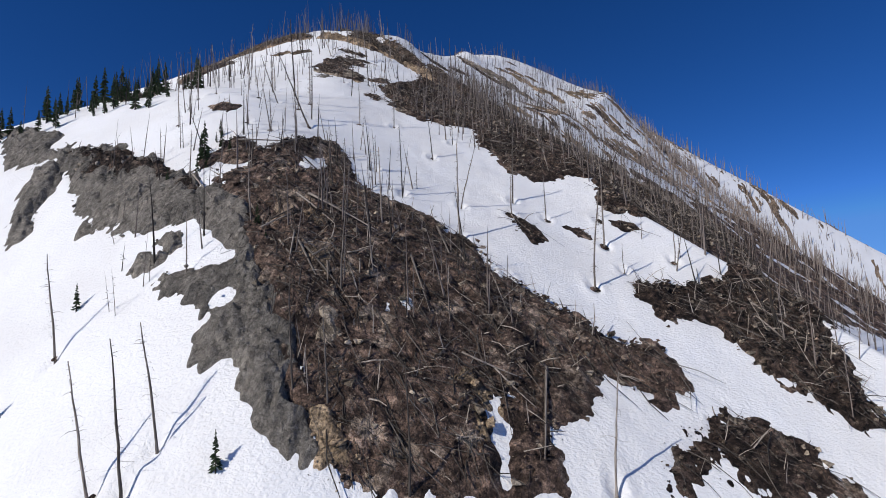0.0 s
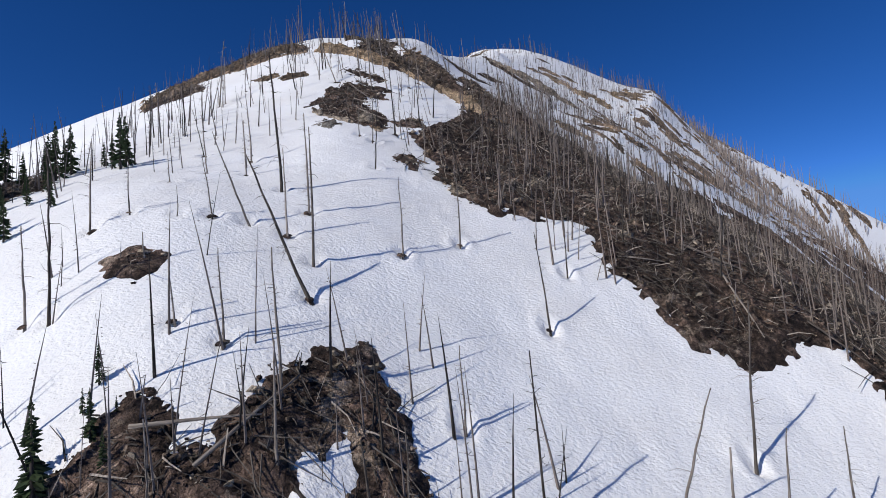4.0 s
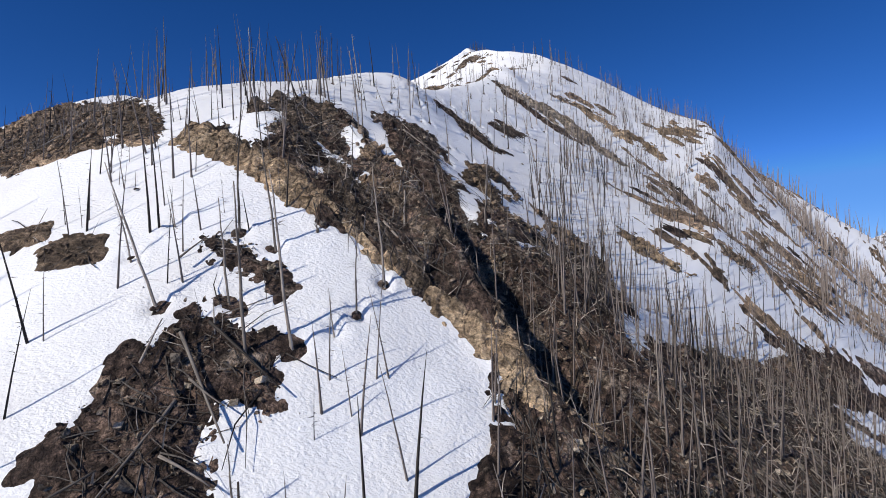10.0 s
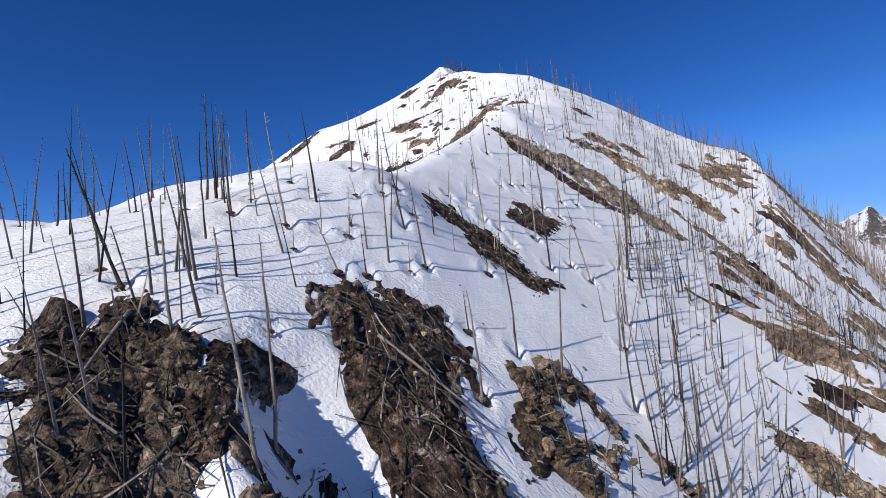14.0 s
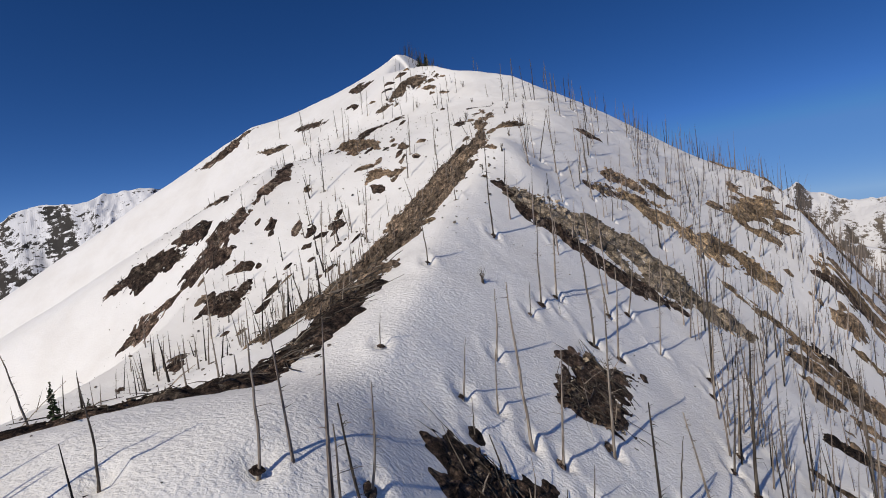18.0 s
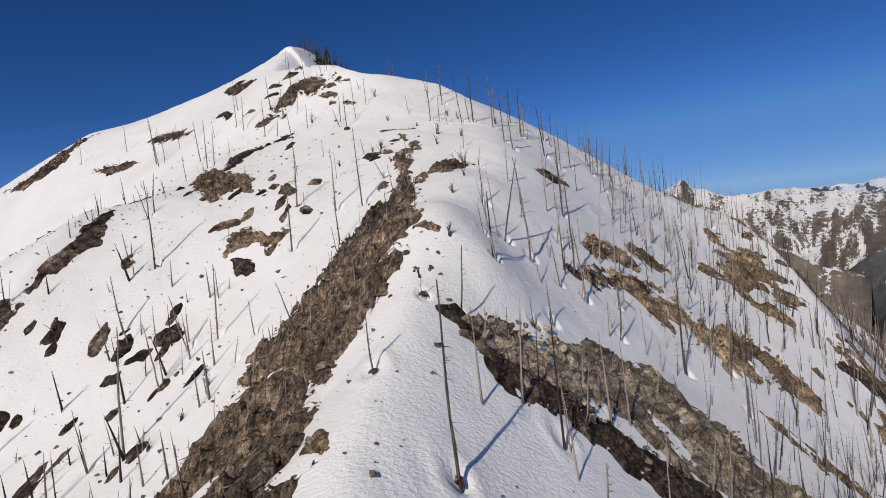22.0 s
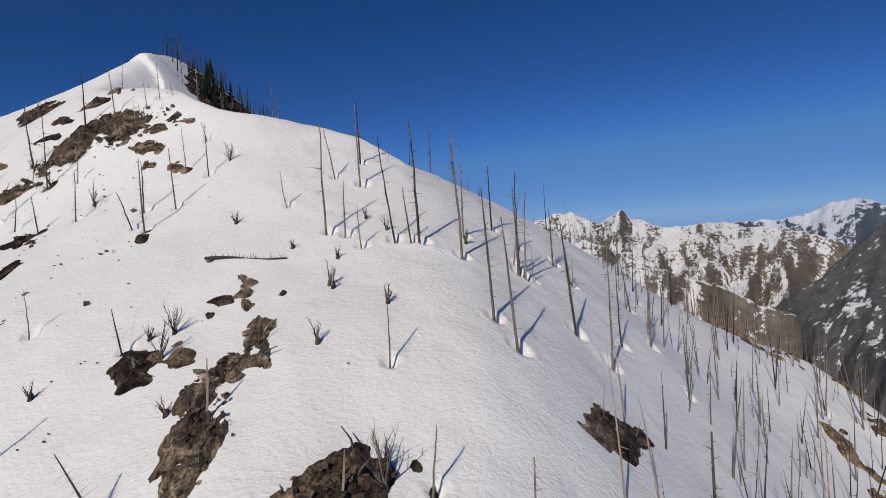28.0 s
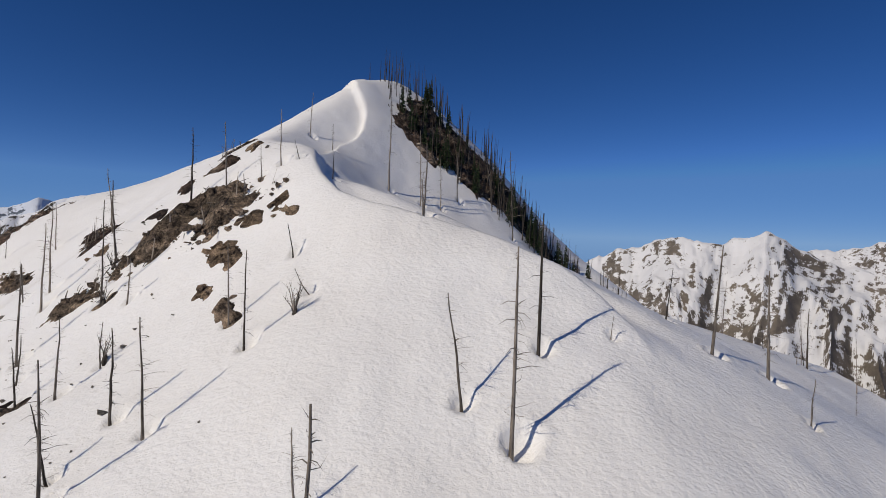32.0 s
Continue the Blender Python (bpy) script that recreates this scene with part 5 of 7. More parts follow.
POCKETS.append([(0.9, 167.3), (3, 167.4), (3.9, 164.1), (2.2, 164)])
POCKETS.append([(7.8, 129), (10.1, 130), (10.6, 129.1), (8.2, 128.3)])
POCKETS.append([(-18.9, 162.2), (-16.8, 169), (-15.4, 167.9), (-14.1, 165.8), (-12.4, 163.1), (-12.1, 161.5), (-12.5, 161), (-14, 162.2), (-16, 164.1), (-17.5, 163.5), (-17.1, 158), (-17.8, 158.2)])
POCKETS.append([(-17.3, 149.7), (-16, 150), (-15.6, 148.7), (-16.6, 148.3)])
POCKETS.append([(-0.6, 154.2), (4.6, 159.8), (5.7, 158), (0.7, 153.2)])
outcrop("cliff", "dark grey crumbling shale face above steep snow", GREY, 2.6, 0.55, [(-38.8, 64.4), (-32.6, 60), (-28.4, 57.5), (-22.7, 54.3), (-17.5, 45.5), (-14.8, 42), (-12.7, 39.1), (-10.7, 36.2), (-7.6, 33.1), (-9.7, 32.8), (-11.9, 34.5), (-14.7, 37.1), (-17.6, 38.9), (-21.7, 43), (-26.5, 47), (-19.7, 46.9), (-22.8, 49.6), (-26.4, 52.6), (-28.3, 52.4), (-30.7, 52.6), (-36.3, 55), (-42.7, 59.7)])
outcrop("scree_slope", "brown burnt scree slope littered with sticks and dead trunks", DUFF, 0.9, 0.8, [(-24.3, 56), (-29.9, 60.6), (-27.9, 63.9), (-22.3, 62), (-20.4, 67.5), (-15.9, 71.9), (-12.7, 66.4), (-10, 62.3), (-6.5, 61.2), (-2.6, 60.2), (2.2, 59.4), (5.4, 54.7), (8.7, 53.8), (12.4, 51.1), (15.3, 50.4), (19, 51.2), (20, 46.6), (16.5, 44.3), (12.5, 45.6), (9.4, 43.3), (7.1, 39.9), (5.9, 37), (1.5, 35), (-8.2, 33), (-11.3, 36.1), (-13.4, 39.1), (-15.6, 41.9), (-18.3, 45.5), (-22.7, 52.8)])
outcrop("rock_crag", "tan sandstone crag breaking out of the slope", TAN, 1.1, 0.8, [(-10.8, 36.1), (-9.1, 36.9), (-7, 35.5), (-7.1, 34.2), (-9.7, 34.2)])
outcrop("rock_crag", "tan sandstone crag breaking out of the slope", TAN, 1.1, 0.9, [(-2.7, 41.7), (0.4, 42.5), (2.4, 40.4), (2.4, 37.5), (0.5, 37.7), (-1.4, 39.9)])
outcrop("cliff", "dark grey rock face beside a snow gully", GREY, 2.6, 0.55, [(-57.1, 70.5), (-52.7, 69.6), (-50, 65), (-50.7, 62.7), (-49.1, 59.2), (-51.8, 59.4)])
outcrop("scree_patch", "tongue of brown loose scree in the snow", DUFF, 0.6, 0.5, [(15, 41.2), (20, 44.9), (23.7, 45.1), (27, 43.8), (28.7, 41.8), (29.1, 40.4), (22, 39.4), (19.5, 41.1), (15.6, 38.4), (12.9, 37.7)])
outcrop("scree_slope", "wide brown scree slope under a burnt standing forest", DUFF, 0.9, 1.0, [(23.2, 82.6), (21.3, 73.3), (28.1, 73.6), (49, 94.6), (32.6, 62.2), (27.6, 61), (18.9, 59.8), (18.9, 56.7), (21, 56.1), (20.5, 53.6), (25.7, 55.1), (27.5, 50.8), (30.5, 48.3), (33.1, 46.1), (34.2, 44.4), (72, 131.6), (50.3, 113.5), (35.8, 99.9)])
outcrop("scree_patch", "brown bare scree patch melted out of snow", DUFF, 0.35, 0.3, [(6.6, 67.4), (9.8, 67.8), (11.5, 64.2), (10, 62.3), (7.7, 64.4)])
outcrop("scree_patch", "brown bare scree patch melted out of snow", DUFF, 0.35, 0.3, [(14.1, 68.5), (17.3, 68.9), (18.2, 66.5), (16.1, 66.5)])
outcrop("scree_patch", "brown bare scree patch melted out of snow", DUFF, 0.35, 0.3, [(21.4, 71.3), (24.9, 71.3), (25.7, 69.6), (22.4, 69)])
outcrop("rock_outcrop", "low weathered brown rock melted out of snow", GREY, 0.6, 0.3, [(-31.5, 50.3), (-30.1, 50.7), (-27.8, 49.5), (-28.6, 48.5), (-30.6, 49.1)])
outcrop("rock_outcrop", "low weathered brown rock melted out of snow", GREY, 0.6, 0.3, [(-29.7, 51.5), (-27.5, 51.9), (-26.5, 49.8), (-28, 50)])
outcrop("scree_slope", "wide brown scree slope under a burnt standing forest", DUFF, 0.9, 1.0, [(-14.5, 116.3), (-11.1, 119.6), (-6.7, 126.1), (-0.7, 133.1), (5.7, 133.1), (15.3, 139), (40.2, 177.4), (56.2, 184.9), (74.3, 191.3), (89.4, 192), (101.2, 189.6), (110.7, 189.6), (15, 88.9), (6.9, 87.6), (5.4, 88.3), (5.7, 90.9), (4.8, 93.3), (6.4, 96.7), (2.3, 96.3), (-1.1, 97.5), (-4.4, 94.4), (-6.5, 95.5), (-9.3, 98.8), (-11.6, 101.5), (-9.8, 109.3), (-12.7, 109.3)])
outcrop("scree_patch", "brown bare scree patch melted out of snow", DUFF, 0.5, 0.5, [(-17.3, 105.1), (-15.8, 107.5), (-14.3, 108.9), (-12.5, 107.3), (-13.5, 103), (-15, 103.7)])
outcrop("rock_outcrop", "low weathered brown rock melted out of snow", GREY, 0.6, 0.3, [(-28.4, 113), (-27, 114.8), (-25.4, 115), (-25.4, 110.7), (-27.1, 111.3)])
outcrop("boulder", "rounded weathered brown boulder half buried in snow", BROWN, 0.7, 0.3, [(-40.7, 137.7), (-39.4, 139), (-36.2, 137.6), (-34.7, 135.4), (-36.5, 134.7), (-39.2, 135.9)])
outcrop("boulder", "rounded weathered brown boulder half buried in snow", BROWN, 0.5, 0.3, [(-47.9, 141), (-45, 141.4), (-42.6, 141.3), (-41.4, 139.2), (-43.4, 138.4)])
outcrop("scree_patch", "brown bare scree patch melted out of snow", DUFF, 0.4, 0.4, [(-27.3, 112.5), (-27.6, 113.7), (-26.3, 114.3), (-24.7, 114), (-24.3, 112.3)])
outcrop("rock_ledge", "tan layered rock ledge under a snow brow", BROWN, 0.8, 0.4, [(-68.6, 192), (-40.3, 156.8), (-38.4, 153), (-45.3, 154.8), (-50.5, 154.7), (-55.3, 155.4), (-60.1, 155.9), (-68.8, 161.5)])
outcrop("rock_ledge", "tan layered rock ledge under a snow brow", TAN, 2.6, 0.45, [(-36.9, 151.4), (-35.8, 153.8), (-33, 153.2), (-28.9, 148.7), (-25.4, 147.5), (-22.7, 145.9), (-20.3, 144.5), (-17.6, 142.3), (-19.6, 141.8), (-22.2, 142.7), (-24.9, 144.6), (-28, 146.5), (-31.6, 148.4)])
outcrop("rock_rib", "broken blocky brown rock rib between snow tongues", SHALE, 0.9, 1.1, [(-30.9, 159.7), (-29.5, 163.8), (-26, 167), (-21.3, 163.2), (-18.2, 158.7), (-15.7, 156.7), (-13.8, 151.9), (-10.4, 150.8), (-7.6, 149.7), (-4.2, 147.5), (-1.6, 145.2), (3.8, 142.8), (3.8, 138.2), (-5.6, 134.6), (-7.6, 136), (-9.8, 136.9), (-11.9, 137.7), (-14.8, 139.5), (-17.1, 140.7), (-17.8, 142.3), (-22.7, 145.9), (-25.4, 147.5), (-25.3, 151.5), (-30, 157.1)])
outcrop("rock_rib", "broken blocky brown rock rib between snow tongues", DUFF, 0.9, 1.1, [(-17.2, 173.4), (-14.5, 175.8), (-10.8, 177.5), (-8.1, 177.5), (-7.1, 173.4), (-6.1, 169.8), (-4.4, 167.3), (-4.5, 162.2), (-2.8, 160.5), (-3, 155.2), (-13.5, 149.8), (-14.2, 152.6), (-13.5, 154.7), (-12, 159.7), (-12.4, 162.8), (-14.4, 166.3), (-16.4, 169.1)])
outcrop("rock_rib", "dark broken rock band with snow between its blocks", BROWN, 1.2, 0.8, [(-2.6, 175.9), (0.5, 177.8), (2.9, 176.8), (6.3, 174.7), (10.6, 174.2), (14.2, 173.2), (16.1, 168.8), (1.2, 158.1), (-1.3, 160.6), (-3.1, 163.4), (-4.6, 168.4)])
outcrop("debris_strip", "dark strip of scree and fallen trunks in snow", DUFF, 0.5, 0.6, [(-7.9, 197.3), (-4.8, 198.5), (-1.8, 198), (0.3, 196.7), (2.4, 196.3), (3.4, 193.9), (6.2, 193.4), (2.2, 188.4), (1, 189.7), (-0.5, 190.6), (-2.2, 190.8), (-4.2, 191.5), (-3, 192.9), (-4.1, 194.5), (-7.2, 192.3), (-6.8, 194.6)])
outcrop("scree_patch", "brown bare scree patch melted out of snow", DUFF, 0.4, 0.5, [(3.3, 207.3), (9.1, 214.6), (12, 213.9), (15.2, 213.9), (11.5, 210.3), (9.8, 206.3), (6.3, 205.3), (3.8, 205.8)])
outcrop("rock_band", "light brown rock band running down the snowy flank", SLAB, 1.1, 0.7, [(10.7, 237.2), (15.3, 238.3), (20.4, 239.4), (26.5, 241), (30.9, 240.7), (32.5, 238.6), (38.1, 238.6), (36.9, 236), (43.8, 233.3), (41, 231.1), (35.5, 231.6), (29.4, 231.8), (26.3, 233), (22.9, 234.6), (19.8, 234.3), (14.6, 233.4), (12.3, 234.7)])
outcrop("boulder", "rounded weathered brown boulder half buried in snow", TAN, 0.5, 0.3, [(-2, 230.1), (-1, 230.9), (-0.4, 228.9), (-1.2, 228)])
outcrop("rock_outcrop", "low weathered brown rock melted out of snow", BROWN, 0.5, 0.3, [(-38.9, 354.7), (-35.5, 353.8), (-27.4, 346.9), (-30.1, 346.5), (-34.3, 349.4)])
outcrop("rock_band", "tan rock strip on the far wooded flank", TAN, 0.6, 0.5, [(21.3, 184.4), (26, 185.8), (29.6, 184.6), (32.8, 183.1), (37.3, 183.1), (31, 180.8), (26.8, 181.7), (23, 182.3)])
outcrop("rock_band", "tan rock strip on the far wooded flank", BROWN, 0.6, 0.5, [(45, 195.7), (50.3, 196.9), (54.3, 196.5), (50.2, 192.3), (44.8, 191.7)])
outcrop("rock_band", "tan rock strip on the far wooded flank", BROWN, 0.6, 0.5, [(79.7, 246.6), (90.6, 252.1), (95.4, 249.9), (96, 245.6), (87.5, 243.7), (79.6, 243.4)])
outcrop("rock_crag", "tan sandstone crag breaking out of the slope", TAN, 0.9, 0.5, [(73.6, 272), (76.4, 269.4), (73.9, 262.6), (73.4, 258.2), (69.4, 256.6), (65.6, 259.6), (65.3, 264.9)])
outcrop("scree_band", "long brown scree band along the snow ridge", SHALE, 0.6, 0.8, [(3.1, 247.3), (-0.8, 236.2), (-2.7, 228), (-5.3, 226.7), (-6.8, 225.3), (-6.6, 217.5), (-7.6, 217.6), (-9.7, 215.8), (-11.7, 213.2), (-12.4, 212.5), (-22.3, 226.4), (-18.7, 228.6), (-16.8, 236.2), (-13.6, 233.1), (-11.7, 242), (-7.8, 245.5), (-4, 250.4), (0.1, 251.9)])
outcrop("scree_slope", "wide brown scree slope under a burnt standing forest", DUFF, 0.9, 1.0, [(-9.2, 103.4), (-1.1, 96.3), (6.9, 98.7), (5.3, 88.9), (8, 85.9), (9.9, 81.6), (13.2, 79.9), (19.4, 82.4), (25.4, 83.5), (22.7, 79.1), (24, 77), (25.8, 73.5), (127.8, 201.4), (92.6, 188.3), (32, 111.1), (16.2, 102.2), (5.9, 107.9), (-2.2, 112.6)])
outcrop("rock_crag", "tan sandstone crag breaking out of the slope", BROWN, 0.8, 1.0, [(-27.7, 148.1), (-27, 149.1), (-25.8, 150.6), (-24.5, 153.6), (-23, 155.5), (-21.3, 154.3), (-21, 151.3), (-22.5, 149.1), (-24, 147.6), (-26.6, 146.9)])
outcrop("scree_patch", "brown bare scree patch melted out of snow", DUFF, 0.4, 0.3, [(-34.4, 73.5), (-33.1, 74.8), (-30, 74.4), (-29.7, 72.2), (-30.8, 71.4)])
outcrop("scree_patch", "brown bare scree patch melted out of snow", DUFF, 0.4, 0.4, [(-28.3, 61.8), (-27.2, 64.7), (-26.1, 65.3), (-23.3, 62.6), (-21.1, 61.6), (-22.4, 59), (-24.5, 58.7)])
outcrop("rock_outcrop", "dark grey rock outcrop streaked through steep snow", DUFF, 0.7, 0.8, [(19.4, 363.4), (23.5, 369.8), (29.1, 369.6), (35.2, 369.7), (42.5, 371.4), (49.4, 369.1), (53.9, 366.5), (48.1, 361.6), (40.6, 360.9), (34.2, 359.4), (26.9, 359.6), (21.7, 360.6)])
outcrop("rock_crag", "tan sandstone crag breaking out of the slope", BROWN, 0.8, 0.7, [(-4.5, 106.4), (-2.3, 108.9), (-1.8, 107.5), (-3, 105.2), (-4.5, 104.8)])
outcrop("rock_crag", "tan sandstone crag breaking out of the slope", BROWN, 0.7, 0.7, [(-0.1, 110), (2.3, 111.6), (2.3, 110), (0.2, 108)])
outcrop("rock_crag", "tan sandstone crag breaking out of the slope", TAN, 0.7, 0.6, [(-12.6, 110.6), (-11.5, 112.2), (-10.5, 111.4), (-11.4, 110)])
outcrop("cliff", "dark grey crumbling shale face above steep snow", GREY, 2.2, 0.55, [(-74.2, 84.8), (-71.1, 85.4), (-62.2, 80), (-54.4, 73.6), (-53.5, 70.9), (-57.8, 71.3), (-64.7, 74)])
outcrop("rock_ledge", "tan layered rock ledge under a snow brow", TAN, 2.8, 0.4, [(-36.3, 151.5), (-35.8, 153.2), (-34, 153.6), (-28.8, 148.8), (-25.1, 148), (-21.6, 147.4), (-20.4, 145.6), (-18.3, 144.3), (-17.7, 142.1), (-19.8, 141.8), (-22.1, 142.8), (-24.9, 144.9), (-27.6, 146.6), (-32.1, 149.2)])
outcrop("rock_rib", "broken blocky brown rock rib between snow tongues", DUFF, 1.0, 1.1, [(-35.7, 153.3), (-27.5, 152.9), (-19.6, 165.4), (-9.3, 168.6), (-1.5, 151), (11.1, 168.3), (9.8, 142.5), (9.4, 133.2), (8.2, 124.1), (-1.8, 119.6), (-7.6, 119.4), (-6, 125.5), (-5.3, 134), (-11.4, 137.9), (-18.9, 140.9), (-24, 146.3)])
outcrop("scree_slope", "wide brown scree slope under a burnt standing forest", DUFF, 0.8, 1.0, [(8.2, 143.2), (35.8, 175.7), (62.4, 188.8), (88.4, 195.8), (108.7, 193), (50.7, 133.3), (20.3, 118.1), (3.5, 118.8), (-0.9, 122.8)])
outcrop("rock_rib", "broken blocky brown rock rib between snow tongues", BROWN, 1.0, 1.2, [(-17.9, 157.9), (-15.1, 155.3), (-12.5, 152.4), (-9.5, 152.8), (-7, 151.3), (-4.5, 150.9), (-1, 150.4), (-2.7, 145), (-9.1, 141.9), (-11.7, 144.1), (-14.8, 145.4), (-16.5, 148.6)])
outcrop("rock_rib", "broken blocky brown rock rib between snow tongues", DUFF, 0.8, 1.1, [(-2.3, 162.3), (0.5, 161.9), (6.1, 167.1), (10.6, 168.9), (14.3, 168.6), (15.2, 162.3), (14.9, 156.6), (-2.7, 144.8), (-3.1, 150.7)])
outcrop("rock_band", "light brown rock band running down the snowy flank", TAN, 1.1, 0.7, [(19.1, 183.5), (25.5, 185.8), (29.7, 184.1), (33.9, 181.9), (28.4, 180.1), (22.8, 180.1), (18.6, 179.8)])
outcrop("rock_crag", "tan sandstone crag breaking out of the slope", TAN, 1.2, 0.7, [(-4.7, 138), (-0.6, 135.6), (3.2, 134.2), (2.9, 130.7), (-2, 130.1), (-4.9, 133)])
outcrop("rock_ledge", "tan layered rock ledge under a snow brow", BROWN, 0.9, 0.4, [(-69.5, 196.2), (-49.2, 160.3), (-39.9, 155.4), (-38.5, 151.8), (-46.5, 152.4), (-53.6, 151.5), (-64.5, 158.1), (-86.5, 182.9), (-93.4, 180.6), (-98.3, 188.2)])
outcrop("rock_outcrop", "dark grey rock outcrop streaked through steep snow", DUFF, 0.6, 0.7, [(-96.2, 185.1), (-89.1, 185.1), (-61.3, 150.2), (-60, 147), (-67.5, 150.4), (-94.1, 181.7)])
outcrop("rock_outcrop", "dark grey rock outcrop streaked through steep snow", DUFF, 0.6, 0.7, [(-44.2, 283.6), (-37.5, 278.2), (-37.7, 275.5), (-42.2, 276.7), (-45.1, 280.9)])
outcrop("rock_outcrop", "dark grey rock outcrop streaked through steep snow", DUFF, 0.5, 0.5, [(-36.7, 244.3), (-35.6, 245.1), (-33.7, 244.4), (-34.1, 242.9)])
outcrop("rock_outcrop", "dark grey rock outcrop streaked through steep snow", DUFF, 0.6, 0.7, [(-61.8, 366.8), (-54.6, 366), (-49.5, 368.5), (-42.9, 369.8), (-39.8, 371.7), (-44.1, 365.6), (-48.1, 360.9), (-56.4, 362.8)])
outcrop("rock_outcrop", "dark grey rock outcrop streaked through steep snow", DUFF, 0.6, 0.7, [(-6, 357.5), (-1.4, 357), (1.5, 347.3), (-3.1, 344.7)])
outcrop("rock_outcrop", "dark grey rock outcrop streaked through steep snow", DUFF, 0.6, 0.8, [(-36.3, 288.7), (-33.4, 280.1), (-39.6, 287.1), (-46.1, 289.3)])
outcrop("rock_outcrop", "dark grey rock outcrop streaked through steep snow", DUFF, 0.6, 0.8, [(-52.6, 267.8), (-50.2, 270), (-45.2, 268.4), (-43.5, 266.3), (-47, 264.8)])
outcrop("rock_outcrop", "dark grey rock outcrop streaked through steep snow", DUFF, 0.5, 0.5, [(-36.5, 242.1), (-35.3, 244.3), (-33.8, 243.2), (-34.3, 239.6)])
outcrop("debris_strip", "dark strip of scree and fallen trunks in snow", DUFF, 0.6, 0.5, [(-29.6, 208.1), (-28, 207.1), (-28.6, 205.3), (-31.6, 206), (-32.8, 204.8)])
outcrop("rock_outcrop", "dark grey rock outcrop streaked through steep snow", DUFF, 0.5, 0.7, [(5.9, 211.6), (8, 213.5), (9.1, 212.5), (9.7, 211.7), (7.8, 210.9)])
outcrop("rock_outcrop", "dark grey rock outcrop streaked through steep snow", DUFF, 0.5, 0.7, [(5.7, 208.1), (8, 209.7), (10.1, 208.8), (9.8, 206.3), (7.6, 206)])
outcrop("rock_crag", "tan sandstone crag breaking out of the slope", SLAB, 0.9, 0.7, [(-11.6, 41.9), (-11.2, 42.9), (-9.7, 42.6), (-8.8, 40.5), (-10, 39.9), (-11, 40.5)])
outcrop("rock_crag", "tan sandstone crag breaking out of the slope", TAN, 0.9, 0.7, [(-15.5, 40.4), (-15.4, 41.3), (-14.3, 41.2), (-13.7, 39.9), (-14.7, 39.6)])
outcrop("rock_crag", "tan sandstone crag breaking out of the slope", SLAB, 0.8, 0.6, [(-1.1, 106.6), (3.1, 110.2), (3.8, 107.6), (4, 104.5), (1.9, 103.6), (-0.3, 104.4)])
outcrop("rock_crag", "tan sandstone crag breaking out of the slope", SLAB, 0.8, 0.6, [(-10.2, 100.1), (-7.8, 101), (-5.6, 98.3), (-6.9, 96.6), (-9.2, 97.7)])
outcrop("cliff", "dark grey crumbling shale face above steep snow", GREY, 2.0, 0.55, [(-40, 64.4), (-33.3, 59.7), (-29.4, 57.8), (-25.6, 54.2), (-24.1, 51.5), (-26.2, 51.4), (-30.4, 52.8), (-36.5, 56), (-40.1, 57.2)])
outcrop("cliff", "dark grey crumbling shale face above steep snow", GREY, 2.2, 0.55, [(-56.3, 73.2), (-48.1, 71), (-37.2, 62.8), (-33.7, 55.5), (-36.3, 54.8), (-42.4, 59.2), (-49.1, 65.6)])
outcrop("scree_slope", "wide brown scree slope under a burnt standing forest", DUFF, 0.8, 0.9, [(50.6, 95.5), (35.3, 45.5), (33.4, 45.4), (30.8, 48.1), (28.2, 51.8), (25.9, 55.3), (31.7, 59.1)])
outcrop("scree_patch", "brown bare scree patch melted out of snow", DUFF, 0.4, 0.4, [(-66.4, 98.4), (-63.9, 99.1), (-56.6, 99.6), (-51.8, 91.1), (-57.3, 91.1)])
outcrop("debris_strip", "dark strip of scree and fallen trunks in snow", DUFF, 0.9, 0.7, [(10, 237.1), (13.2, 235.8), (17.6, 234.9), (21.6, 233.7), (26, 231.8), (32.1, 232.1), (30.2, 230.3), (23.7, 229.6), (19.3, 231.2), (15.6, 232.6), (11.5, 233.6)])

outcrop("scree_band", "long brown scree band along the snow ridge", SHALE, 0.7, 0.9, [(2.1, 313.7), (0.7, 315), (0.4, 316.2), (2.6, 316.3), (3.3, 317.9), (3.9, 319), (6.5, 319.5), (9.3, 320.4), (12.8, 319.2), (16.4, 318), (18.8, 316.1), (18.6, 315.5), (16.2, 316.4), (15.1, 315.9), (14.7, 314.7), (13.1, 314.7), (12.4, 314.3), (9.6, 314.8), (6.7, 315.5), (4.2, 315.8), (5.4, 313.8), (5.1, 312.9)])
outcrop("boulder", "rounded weathered brown boulder half buried in snow", BROWN, 0.8, 0.4, [(13.7, 312.2), (13.2, 313.5), (13.7, 314.2), (15.5, 313), (16.5, 311.3), (15.9, 310.7)])
outcrop("rock_outcrop", "low weathered brown rock melted out of snow", SHALE, 0.5, 0.4, [(16.9, 307), (16.9, 307.7), (18, 306.9), (18.5, 305.7), (17.5, 306.1)])
outcrop("rock_outcrop", "low weathered brown rock melted out of snow", BROWN, 0.4, 0.3, [(14.3, 309.2), (14.5, 310.1), (15.5, 309.5), (15.4, 308.6)])
outcrop("rock_outcrop", "low weathered brown rock melted out of snow", BROWN, 0.4, 0.3, [(17.1, 314.4), (17.7, 314.6), (19.6, 313.3), (19.6, 312.9)])
outcrop("rock_outcrop", "low weathered brown rock melted out of snow", BROWN, 0.4, 0.3, [(16.8, 315.2), (18, 315.6), (18.5, 314.8), (17.7, 314.5)])
